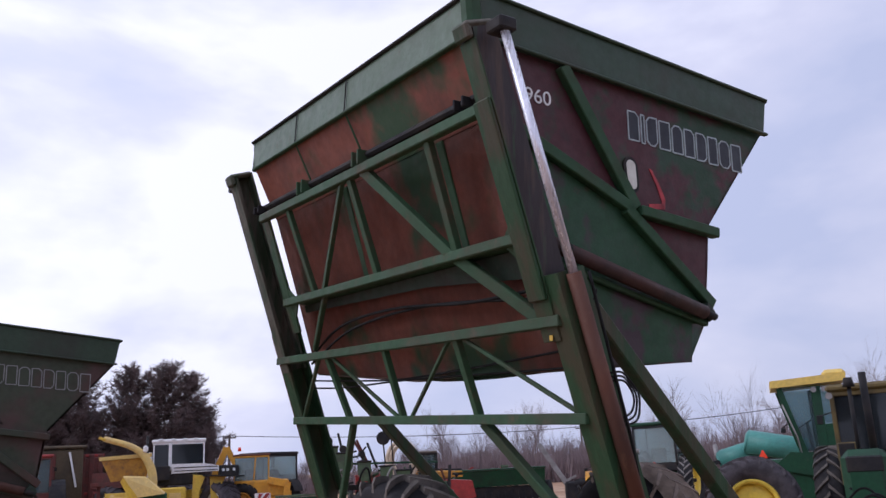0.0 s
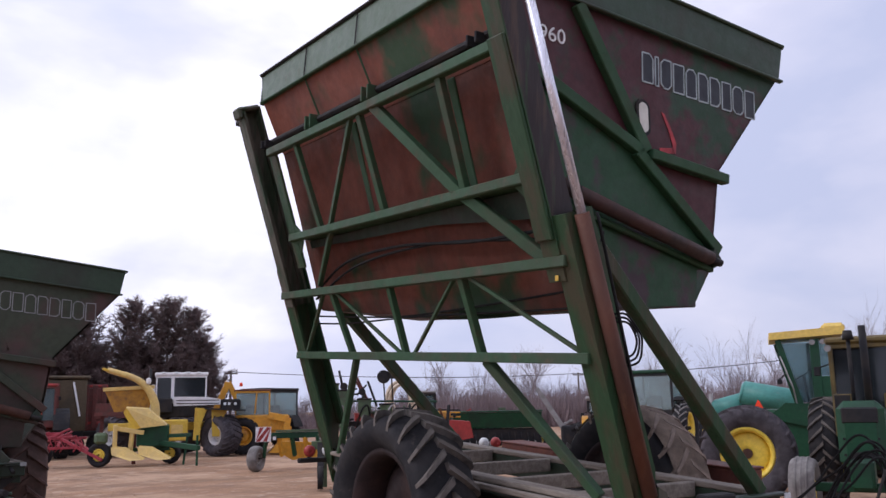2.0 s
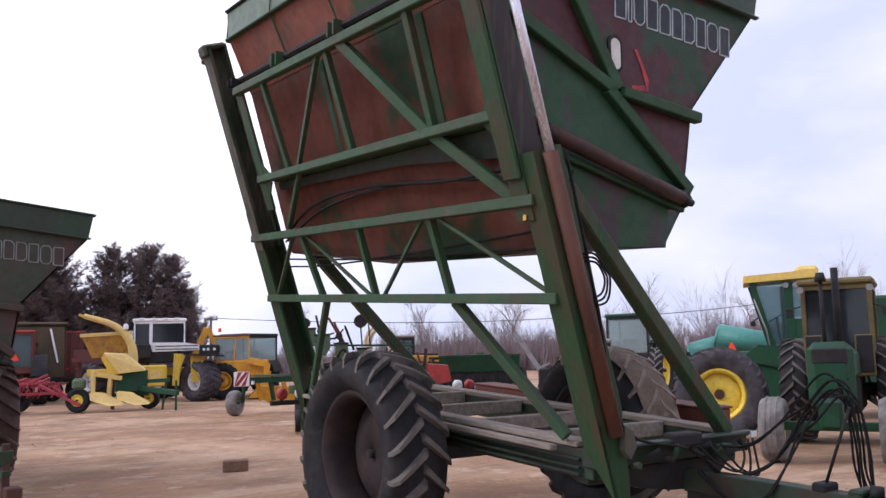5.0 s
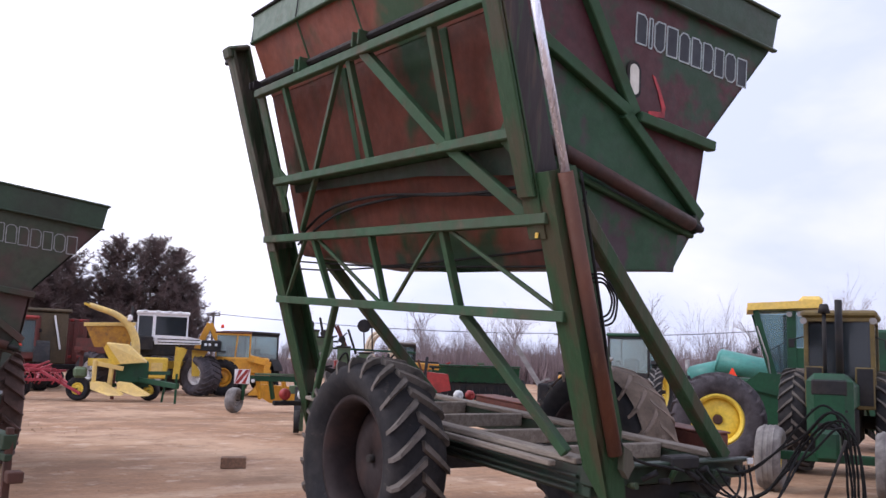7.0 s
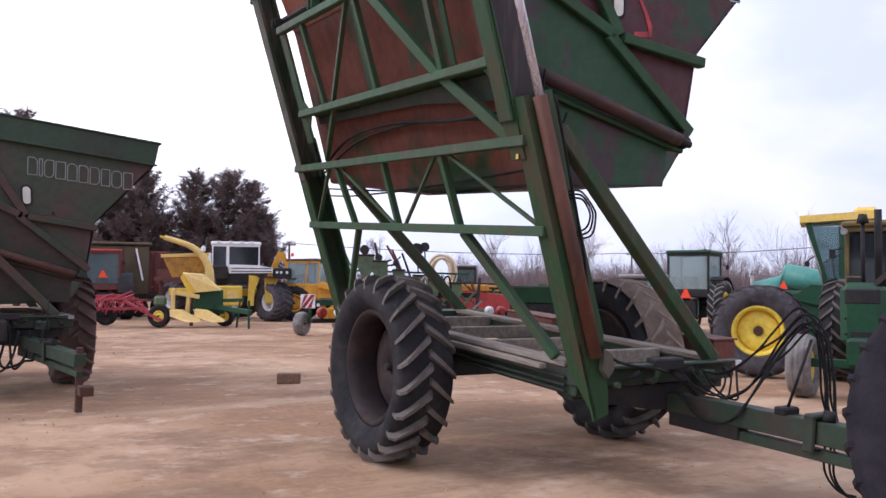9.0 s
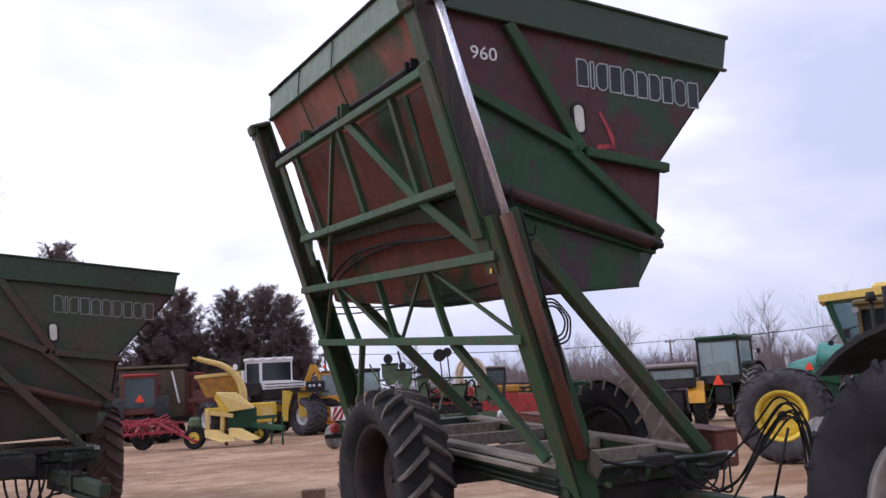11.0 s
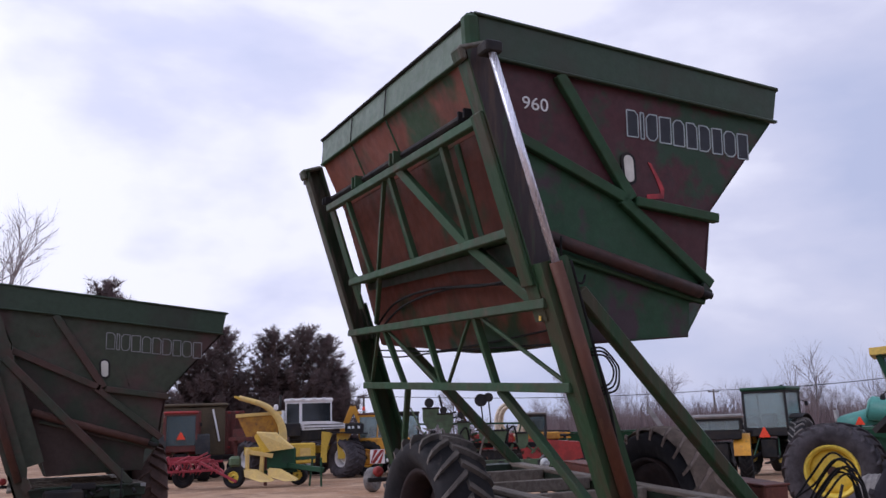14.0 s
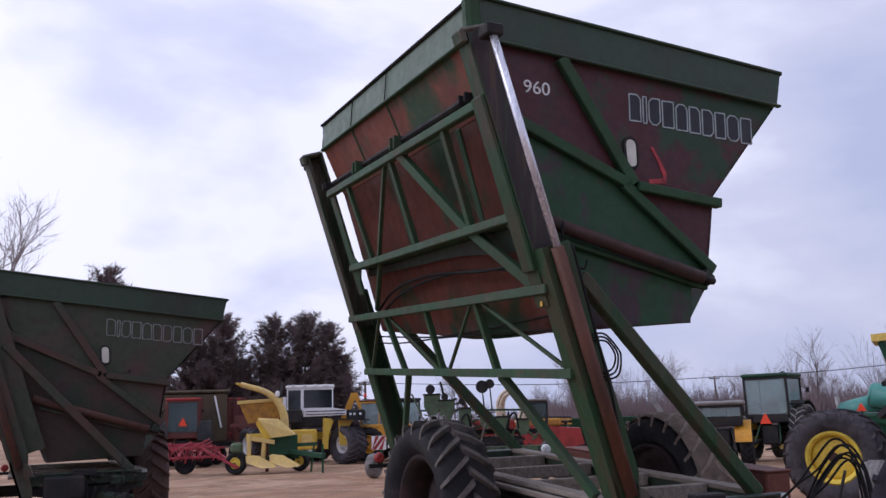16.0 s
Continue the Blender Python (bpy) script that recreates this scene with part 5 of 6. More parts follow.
def wheel_axle():
    """A spare axle with one large yellow-rimmed wheel towards the yard."""
    t = thing("axle_with_wheels", facing(9.1, 2.75), "spare axle with a large yellow-rimmed tractor wheel", "wheel")
    wheel(t, (-0.98, -1.0, 0.80), 0.80, 0.46, 0.43, M_JDYELLOW, (0, -1, 0), 22, M_GREYED, 0.045, M_RUST, 0.06, bolts=0)
    part("hub_plate", CY((-0.98, -1.03, 0.80), (-0.98, -1.075, 0.80), 0.085, 0.075, 18), M_RUST, t, "rusty hub plate")
    wheel(t, (-0.98, 1.0, 0.80), 0.80, 0.46, 0.43, M_JDYELLOW, (0, 1, 0), 22, M_GREYED, 0.045, M_RUST, 0.06, bolts=0)
    part("axle_housing", BM((-0.98, -0.75, 0.80), (-0.98, 0.75, 0.80), 0.24, 0.26), M_TRACTOR, t)


wheel_axle()


def teal_tanks():
    t = thing("planter", facing(23.8, 14.4) @ Matrix.Diagonal((1.70, 1.70, 1.0, 1.0)), "green planter carrying two long teal seed tanks", "planter")
    for x0, x1, z0, z1, y in ((-0.75, 0.05, 1.42, 1.66, 0.0), (-0.15, 1.0, 1.90, 1.62, -0.45)):
        bm = bmesh.new()
        a, b = Vector((x0, y, z0)), Vector((x1, y, z1))
        d = (b - a).normalized()
        cyl(bm, a, b, 0.30, 0.30, 22)
        cyl(bm, a - d * 0.06, a, 0.20, 0.30, 22)
        cyl(bm, b, b + d * 0.06, 0.30, 0.20, 22)
        bmesh.ops.transform(bm, matrix=Matrix.Translation((0, 0, 1.62)) @ Matrix.Diagonal((1, 1, 1.45, 1)) @ Matrix.Translation((0, 0, -1.62)), verts=bm.verts)
        part("seed_tank", bm, M_TEAL, t)
    for x in (-0.6, 0.1, 0.8):
        part("leg", BM((x, -0.2, 0.0), (x, -0.2, 1.45), 0.08, 0.08), M_TRACTOR, t)
    part("beam", BM((-1.0, -0.2, 1.32), (1.2, -0.2, 1.42), 0.14, 0.16), M_DARK, t)
    part("beam", BM((-1.2, -0.3, 0.9), (1.2, -0.3, 0.95), 0.10, 0.12), M_TRACTOR, t)
    part("vent_pipe", CY((-0.82, -0.1, 1.3), (-0.84, -0.1, 2.0), 0.05), M_GREY, t)
    for k in range(5):
        part("row_unit", B((-1.0 + 0.45 * k, -0.55, 0.62), (0.2, 0.5, 0.5), None, 0.05), M_PALEGREEN, t)


teal_tanks()


def floater():
    """High-clearance spreader: white cab and hood on a yellow frame with balloon tyres."""
    t = thing("spreader_truck", facing(6.1, 27.2), "white-cabbed yellow spreader truck on balloon tyres", "truck")
    ax = Vector((-0.78, -0.62, 0))
    wheel(t, (1.5, -0.2, 0.78), 0.78, 0.95, 0.36, M_WHITE, ax, 20, M_GREYED, 0.045, M_GREY, 0.3)
    wheel(t, (-2.5, 2.8, 0.80), 0.80, 0.9, 0.38, M_WHITE, ax, 20, M_GREYED, 0.045, M_GREY, 0.3)
    wheel(t, (0.2, 3.6, 0.80), 0.80, 0.9, 0.38, M_WHITE, -ax, 20, M_GREYED, 0.045, M_GREY, 0.3)
    part("main_frame", BM((-2.6, 2.2, 1.15), (1.9, 0.2, 1.15), 0.7, 0.3), M_YELLOW, t)
    part("engine_bay", B((-0.05, 0.5, 1.75), (1.5, 1.0, 0.5), None, 0.04), M_DARK, t)
    part("hood", PL([(-0.30, -0.05, 1.92), (1.45, -0.05, 1.96), (1.45, -0.05, 2.16), (0.9, -0.05, 2.26), (-0.30, -0.05, 2.28)], (0, 1, 0), 0.9), M_WHITE, t, "white hood with a dark stripe")
    for z in (2.01, 2.13):
        part("hood_stripe", B((0.60, -0.06, z), (1.60, 0.02, 0.035), None, 0.008), M_DARK, t)
    part("side_panel", B((-0.72, -0.10, 1.95), (0.75, 0.3, 0.55), None, 0.04), M_DARK, t)
    part("ladder", B((-1.28, -0.02, 1.85), (0.10, 0.06, 1.5), None, 0.02), M_DARK, t)
    part("mirror", B((-1.22, 0.15, 2.72), (0.16, 0.04, 0.42), None, 0.03), M_DARK, t)
    part("nose", B((1.85, 0.4, 1.95), (0.75, 0.9, 0.42), None, 0.05), M_DARK, t)
    for x in (1.62, 1.78, 2.02):
        part("lamp", B((x, -0.065, 1.98), (0.10, 0.02, 0.10), None, 0.02), M_LETTER, t)
    part("fender_leg", PL([(0.50, -0.35, 1.85), (0.95, -0.35, 1.80), (0.72, -0.35, 1.2), (0.70, -0.35, 0.62), (0.45, -0.35, 0.62)], (0, 1, 0), 0.25), M_YELLOW, t)
    part("fender_leg", PL([(1.10, -0.5, 1.78), (1.75, -0.5, 1.78), (1.55, -0.5, 1.5), (1.42, -0.5, 0.75), (1.15, -0.5, 0.75)], (0, 1, 0), 0.2), M_YELLOW, t)
    part("fender", BM((0.85, -0.35, 1.80), (2.35, -0.35, 1.72), 1.0, 0.06), M_DARK, t)
    part("tank_box", B((-0.30, -0.15, 1.02), (1.1, 0.7, 0.8), None, 0.05), M_YELLOW, t)
    part("tank_badge", B((-0.15, -0.508, 1.05), (0.42, 0.012, 0.35), None, 0.01), M_PALE, t)
    c = cab(t, -0.95, 0.90, 0.3, 1.9, 2.05, 3.08, M_WHITE, M_WHITE, 0.08, 0.14, 0.055, 0.16, glass=M_GLASSDARK)
    part("door_post", BM((-0.35, 0.28, 2.15), (-0.35, 0.28, 3.05), 0.12, 0.06), M_WHITE, c)
    for x in (-0.7, -0.25, 0.2, 0.6):
        part("roof_lamp", B((x, 0.2, 3.20), (0.16, 0.05, 0.08), None, 0.02), M_LETTER, c)
    part("air_cleaner", CY((-1.15, 0.4, 1.6), (-1.15, 0.4, 2.75), 0.16), M_WHITE, t)
    part("exhaust_pipe", CY((-1.2, 0.9, 1.6), (-1.2, 0.9, 3.4), 0.05), M_DARK, t)
    part("spreader_box", PL([(-3.3, 2.8, 1.5), (-1.2, 2.0, 1.5), (-1.2, 2.0, 2.1), (-3.3, 2.8, 2.1)], (0.3, 1, 0), 1.4), M_MAROON, t)
    part("loader_arm", BM((1.35, 2.6, 1.6), (1.9, 2.6, 2.9), 0.18, 0.25), M_ORANGE, t)
    part("loader_arm", BM((1.9, 2.6, 2.9), (2.4, 2.6, 1.9), 0.16, 0.22), M_ORANGE, t)


floater()


def forage_harvester():
    t = thing("forage_harvester", facing(3.05, 23.15), "pale yellow pull-type forage harvester with a curved spout", "harvester")
    part("hopper", PL([(-0.82, 0.5, 2.46), (0.72, 0.5, 2.52), (0.62, 0.5, 1.80), (-0.48, 0.5, 1.72)], (0, 1, 0), 1.4), M_HOPPER, t, "dark amber hopper")
    part("hopper_rim", BM((-0.86, 0.48, 2.46), (0.76, 0.48, 2.54), 0.08, 0.12), M_PALE, t)
    part("hopper_frame", BM((-1.1, 0.9, 1.66), (0.4, 0.9, 1.66), 0.9, 0.12), M_MAROON, t)
    for x in (-0.85, 0.2):
        part("hopper_leg", BM((x, 0.9, 0.0), (x, 0.9, 1.62), 0.12, 0.12), M_MAROON, t)
    part("spout", tube(bmesh.new(), smooth_line([(0.80, 0.2, 1.3), (0.78, 0.2, 1.95), (0.55, 0.2, 2.45), (0.10, 0.2, 2.82), (-0.75, 0.2, 3.10)], 6), 0.16, 10, 0.09), M_PALE, t)
    part("spout_flap", B((-0.80, 0.2, 3.10), (0.22, 0.22, 0.08), Euler((0, radians(20), 0)).to_matrix(), 0.02), M_YELLOW, t)
    part("spout_cap", B((0.55, 0.1, 2.72), (0.16, 0.16, 0.22), None, 0.05), M_WHITE, t)
    part("chute", PL([(-0.12, -0.4, 1.85), (0.55, -0.4, 1.80), (1.15, -0.6, 1.28), (0.35, -0.5, 1.20)], (0.2, 1, 0.4), 0.12), M_PALE, t)
    part("chute", PL([(-0.12, -0.4, 1.85), (0.35, -0.5, 1.20), (0.1, -0.3, 1.15), (-0.2, -0.2, 1.7)], (0.4, 1, 0.0), 0.06), M_YELLOW, t)
    part("cutter_house", B((0.75, 0.2, 0.95), (1.0, 0.9, 0.75), None, 0.06), M_TRACTOR, t)
    part("side_frame", B((-0.42, -0.3, 0.85), (0.14, 0.3, 0.95), None, 0.03), M_PALE, t)
    part("side_frame", BM((-0.48, -0.32, 1.22), (0.45, -0.42, 1.05), 0.14, 0.14), M_PALE, t)
    part("side_frame", BM((0.05, -0.35, 0.4), (0.1, -0.38, 1.1), 0.12, 0.12), M_PALE, t)
    for x, y in ((-0.25, -0.6), (0.55, -0.75)):
        part("snout", PL([(x - 0.28, y + 0.12, 0.60), (x + 0.10, y - 0.05, 0.56), (x + 0.68, y - 0.40, 0.22), (x + 0.30, y - 0.30, 0.20), (x - 0.25, y + 0.05, 0.38)], (0.45, 1, 0.3), 0.20), M_PALE, t)
    wheel(t, (-0.86, -0.1, 0.38), 0.38, 0.26, 0.19, M_JDYELLOW, (-0.35, -0.93, 0), 0, None)
    wheel(t, (1.35, 0.5, 0.34), 0.34, 0.24, 0.17, M_JDYELLOW, (-0.35, -0.93, 0), 0, None)
    part("axle", BM((-0.8, 0.0, 0.5), (1.35, 0.5, 0.5), 0.12, 0.12), M_TRACTOR, t)
    part("wheel_guard", B((-0.84, -0.1, 0.90), (0.42, 0.5, 0.36), None, 0.08), M_PALEGREEN, t)
    part("drawbar", BM((0.9, -0.1, 0.72), (2.1, -1.4, 0.55), 0.16, 0.16), M_TRACTOR, t)
    part("drawbar", BM((0.5, 0.3, 0.9), (1.9, -0.6, 0.95), 0.10, 0.12), M_TRACTOR, t)
    part("jack", BM((2.05, -1.35, 0.0), (2.05, -1.35, 0.95), 0.07, 0.07), M_TRACTOR, t)
    part("jack", BM((1.7, -0.5, 0.0), (1.8, -0.55, 0.9), 0.06, 0.06), M_TRACTOR, t)


forage_harvester()


def red_tillage():
    """A folded drag: low pink-red bars, arms and tines on small wheels."""
    t = thing("tillage_tool", facing(0.35, 24.6), "faded red tillage implement with many tubes and tines", "implement")
    rnd = random.Random(5)
    for y, z, x0, x1 in ((-0.9, 0.62, -1.2, 1.5), (-0.5, 0.92, -1.5, 1.2), (0.0, 0.88, -1.5, 1.7), (0.5, 1.02, -1.4, 1.0), (0.9, 0.96, -1.5, 1.3)):
        part("tool_bar", BM((x0, y, z), (x1, y + 0.1, z + rnd.uniform(-0.05, 0.05)), 0.08, 0.08), M_PINKRED, t)
    for x in (-1.3, -0.6, 0.1, 0.8):
        part("side_bar", BM((x, -0.9, 0.66), (x + 0.2, 1.0, 0.98), 0.08, 0.08), M_PINKRED, t)
        part("brace", BM((x, -0.5, 0.94), (x + 0.45, 0.1, 1.12), 0.05, 0.05), M_PINKRED, t)
    part("hitch", BM((0.9, -0.6, 0.90), (2.1, -1.2, 0.22), 0.09, 0.09), M_PINKRED, t)
    part("hitch", BM((1.2, 0.3, 0.95), (2.1, -1.2, 0.22), 0.08, 0.08), M_PINKRED, t)
    part("lift_arm", BM((0.6, -0.2, 0.95), (1.15, -0.4, 1.22), 0.07, 0.07), M_PINKRED, t)
    for k in range(30):
        x, y = -1.4 + 0.095 * k, rnd.choice((-0.9, -0.5, 0.0, 0.5))
        z = rnd.uniform(0.80, 0.98)
        part("tine", tube(bmesh.new(), [(x, y, z), (x + 0.10, y - 0.1, z + 0.06 * rnd.random()), (x + 0.18, y - 0.06, z - 0.16), (x + 0.08, y - 0.1, z - 0.34)], 0.022, 6), M_PINKRED, t)
    wheel(t, (-0.95, -1.15, 0.43), 0.43, 0.26, 0.2, M_GREYED, (-0.2, -0.98, 0), 0)
    wheel(t, (0.35, 0.9, 0.38), 0.38, 0.24, 0.18, M_DARK, (-0.2, -0.98, 0), 0)
    part("wheel_arm", BM((-0.95, -1.0, 0.43), (-0.6, -0.7, 0.80), 0.06, 0.06), M_PINKRED, t)
    part("wheel_arm", BM((0.35, 0.75, 0.38), (0.4, 0.7, 0.90), 0.06, 0.06), M_PINKRED, t)


red_tillage()


def box_wagons():
    t = thing("forage_wagon", facing(3.0, 34.2), "olive forage wagon with a roof and red front", "farm wagon")
    part("side_wall", B((-0.28, 0, 2.05), (2.74, 4.0, 2.1), None, 0.03), M_OLIVE, t)
    part("roof", B((-0.28, 0, 3.2), (3.0, 4.2, 0.14), None, 0.05), M_OLIVE, t)
    part("front_panel", B((-0.75, -2.02, 2.2), (1.6, 0.05, 1.5), None, 0.02), M_MAROON, t)
    part("auger_arm", BM((0.55, -2.1, 3.0), (0.85, -2.1, 1.6), 0.10, 0.08), M_WHITE, t)
    part("bed", B((-0.28, 0, 0.9), (2.6, 4.0, 0.2), None, 0.02), M_DARK, t)
    for x in (-1.2, 0.7):
        for y in (-1.3, 1.3):
            wheel(t, (x, y, 0.42), 0.42, 0.28, 0.2, M_DARK, (0, -1, 0) if y < 0 else (0, 1, 0), 0)
    t = thing("rack_wagon", facing(4.3, 35.2), "maroon slatted rack wagon", "farm wagon")
    for k in range(6):
        part("slat", B((-1.0 + 0.36 * k, -1.0, 2.0), (0.22, 0.06, 1.9), None, 0.02), M_MAROON, t)
    for z in (1.3, 2.9):
        part("rack_rail", B((-0.1, -0.95, z), (2.1, 0.06, 0.12), None, 0.02), M_RED, t)
    part("rack_back", B((-0.1, 0.6, 1.9), (2.1, 0.06, 1.9), None, 0.02), M_MAROON, t)
    part("bed", B((-0.1, -0.2, 0.85), (2.2, 1.8, 0.2), None, 0.02), M_DARK, t)
    for x in (-0.8, 0.6):
        wheel(t, (x, -0.9, 0.42), 0.42, 0.28, 0.2, M_DARK, (0, -1, 0), 0)


box_wagons()


def backhoe():
    t = thing("backhoe_loader", facing(8.95, 27.0), "amber yellow backhoe loader with a glazed cab", "loader")
    part("body", B((0.35, 0.2, 1.2), (2.1, 1.6, 0.65), None, 0.06), M_ORANGE, t)
    c = cab(t, -0.70, 0.62, -0.5, 1.1, 1.40, 2.46, M_ORANGE, M_RUSTBOX, 0.06, 0.07, 0.05, 0.2, glass=M_VEILED)
    part("door_post", BM((0.05, -0.5, 1.55), (0.12, -0.5, 2.45), 0.06, 0.05), M_ORANGE, c)
    part("engine_hood", PL([(0.55, -0.5, 1.5), (1.5, -0.5, 1.05), (1.5, -0.5, 0.8), (0.55, -0.5, 0.8)], (0, 1, 0), 0.9), M_ORANGE, t)
    part("boom", BM((0.6, -0.7, 1.5), (1.35, -0.9, 1.35), 0.2, 0.26), M_ORANGE, t)
    part("boom", BM((1.35, -0.9, 1.4), (1.2, -0.9, 0.5), 0.18, 0.22), M_ORANGE, t)
    part("bucket", PL([(0.6, -1.0, 0.05), (1.4, -1.0, 0.05), (1.5, -1.0, 0.45), (1.1, -1.0, 0.6)], (0, 1, 0), 0.7), M_ORANGE, t)
    wheel(t, (-0.4, -0.55, 0.72), 0.72, 0.45, 0.36, M_ORANGE, (0, -1, 0), 18)
    wheel(t, (-0.4, 1.0, 0.72), 0.72, 0.45, 0.36, M_ORANGE, (0, 1, 0), 18)
    wheel(t, (1.4, 0.0, 0.45), 0.45, 0.3, 0.22, M_ORANGE, (0, -1, 0), 0)
    part("beacon", CY((-0.5, 0, 2.67), (-0.5, 0, 2.82), 0.07, 0.05), M_SMV, c)


backhoe()


def sign_implement():
    """Folded planter frame with a striped warning board and lamps."""
    t = thing("seed_drill", facing(4.95, 16.6), "green and yellow drill frame with a striped board", "implement")
    wheel(t, (-0.22, 0.5, 0.35), 0.35, 0.28, 0.16, M_GREY, (0.88, -0.48, 0), 0, M_GREYTYRE)
    part("wheel_leg", BM((0.0, 0.5, 0.36), (0.05, 0.4, 1.0), 0.08, 0.08), M_TRACTOR, t)
    bd = part("warning_board", B((-0.05, -0.25, 1.03), (0.42, 0.02, 0.40), None, 0.006), M_WHITE, t, "white board with red diagonal stripes")
    for k in (-1, 0, 1):
        o = 0.19 * k
        pts = [(-0.05 + max(-0.2, min(0.2, -0.2 + o)), -0.262, 0.84), (-0.05 + max(-0.2, min(0.2, -0.09 + o)), -0.262, 0.84), (-0.05 + max(-0.2, min(0.2, 0.2 + o)), -0.262, 1.22), (-0.05 + max(-0.2, min(0.2, 0.09 + o)), -0.262, 1.22)]
        part("stripe", PL(pts, (0, -1, 0), 0.004), M_RED, bd)
    part("board_post", BM((-0.05, -0.1, 0.75), (-0.05, -0.22, 1.2), 0.05, 0.04), M_DARK, t)
    part("lamp_box", B((0.25, -0.2, 0.92), (0.14, 0.08, 0.14), None, 0.02), M_DARK, t)
    part("lamp_lens", B((0.25, -0.25, 0.92), (0.09, 0.02, 0.09), None, 0.02), M_LETTER, t)
    part("tool_bar", BM((-0.1, 0.3, 0.98), (1.85, 0.45, 0.98), 0.16, 0.16), M_TRACTOR, t)
    part("upper_bar", BM((0.3, 0.2, 1.10), (1.8, 0.35, 1.10), 0.08, 0.06), M_PALEGREEN, t)
    part("blade", PL([(0.45, 0.9, 0.80), (1.55, 0.9, 0.74), (1.70, 0.9, 0.34), (0.80, 0.9, 0.26), (0.50, 0.9, 0.45)], (0, 1, 0), 0.25), M_ORANGE, t, "amber blade under the drill frame")
    for k in range(4):
        part("row_unit", BM((0.4 + 0.36 * k, 0.35, 0.92), (0.5 + 0.36 * k, 0.5, 0.40), 0.09, 0.12), M_TRACTOR if k % 2 else M_ORANGE, t)


    part("lamp_box", B((1.72, 0.18, 0.86), (0.16, 0.08, 0.16), None, 0.02), M_DARK, t)
    part("lamp_lens", B((1.72, 0.135, 0.86), (0.10, 0.02, 0.10), None, 0.02), M_LETTER, t)



sign_implement()


def lamp_planter():
    """A faded green planter: hoppers, tangled linkage, hoses and round work lamps on stalks."""
    t = thing("planter", facing(4.5, 10.8), "faded green planter with black work lamps on stalks", "planter")
    rnd = random.Random(12)
    part("tool_bar", BM((-0.9, 0, 0.9), (2.3, 0, 0.9), 0.18, 0.18), M_PALEGREEN, t)
    part("upper_bar", BM((-0.8, 0.3, 1.35), (2.2, 0.3, 1.30), 0.10, 0.12), M_DARK, t)
    for x in (-0.6, 0.3, 1.2, 2.1):
        part("leg", BM((x, 0.1, 0.0), (x, 0.1, 0.9), 0.09, 0.09), M_PALEGREEN, t)
        part("upright", BM((x, 0.15, 0.9), (x + 0.1, 0.3, 1.72), 0.06, 0.06), M_DARK, t)
    for x, z, w, h in ((-0.50, 1.97, 0.38, 0.46), (-0.16, 1.84, 0.34, 0.44), (0.26, 1.66, 0.28, 0.40), (0.74, 1.56, 0.26, 0.36), (1.10, 1.46, 0.30, 0.36), (1.60, 1.40, 0.28, 0.34)):
        hp = part("hopper", PL([(x - w / 2, -0.15, z + h / 2), (x + w / 2, -0.15, z + h / 2), (x + w / 2, -0.15, z - h * 0.1), (x + w * 0.22, -0.15, z - h / 2), (x - w * 0.22, -0.15, z - h / 2), (x - w / 2, -0.15, z - h * 0.1)], (0, 1, 0), 0.36), M_PALEGREEN, t)
        part("hopper_lid", B((x, 0.03, z + h / 2 + 0.02), (w + 0.04, 0.42, 0.04), None, 0.015), M_DARK, hp)
    part("cross_tube", BM((-0.8, 0.05, 1.86), (1.9, 0.05, 1.80), 0.045, 0.045), M_TRACTOR, t)
    for x, z, q in ((-0.53, 2.34, 0.11), (-0.20, 2.16, 0.085), (0.20, 2.04, 0.08), (0.68, 2.36, 0.15), (0.86, 2.42, 0.11)):
        lp = part("work_lamp", CY((x, -0.05, z), (x, -0.17, z), q * 0.7, q, 16), M_DARK, t)
        part("lamp_stalk", BM((x + 0.04, -0.02, min(z - 0.32, 1.80)), (x, -0.05, z), 0.03, 0.03), M_DARK, lp)
    for k in range(4):
        x = -0.5 + 0.55 * k
        part("hose", tube(bmesh.new(), smooth_line([(x, -0.1, 1.1), (x + 0.12, -0.25, 1.5 + 0.1 * (k % 2)), (x + 0.28, -0.2, 1.72), (x + 0.36, -0.1, 1.2)]), 0.022, 7), M_BLACK if k % 2 else M_GREY, t)
    for k in range(7):
        x = -0.7 + 0.45 * k
        part("row_unit", BM((x, 0.0, 0.9), (x, -0.5, 0.3), 0.14, 0.22), M_PALEGREEN if k % 2 else M_DARK, t)
        part("gauge_wheel", CY((x - 0.06, -0.55, 0.25), (x + 0.06, -0.55, 0.25), 0.24), M_DARK, t)
    for k in range(60):
        p = Vector((rnd.uniform(-0.8, 2.1), rnd.uniform(-0.3, 0.4), 0))
        p.z = rnd.uniform(0.95, 2.15 - 0.35 * max(0, p.x))
        d = Vector((rnd.uniform(-0.32, 0.32), rnd.uniform(-0.1, 0.1), rnd.uniform(-0.3, 0.3)))
        part("linkage", BM(p, p + d, rnd.uniform(0.02, 0.045), rnd.uniform(0.025, 0.06)), (M_PALEGREEN, M_DARK, M_UNDERSHADE, M_GREY, M_DARK, M_PALEGREEN, M_RUST)[k % 7], t)
    part("marker_arm", BM((-0.75, 0.0, 1.75), (-0.98, 0.0, 2.25), 0.04, 0.04), M_PALEGREEN, t)
    for x, z, dx in ((-0.02, 2.46, 0.30), (0.10, 2.36, 0.26), (0.34, 2.28, 0.20), (-0.30, 2.52, 0.12)):
        part("folded_arm", BM((x, 0.1, z), (x + dx, 0.12, z - 0.55), 0.035, 0.05), M_MAROON if dx > 0.22 else M_DARK, t)


lamp_planter()


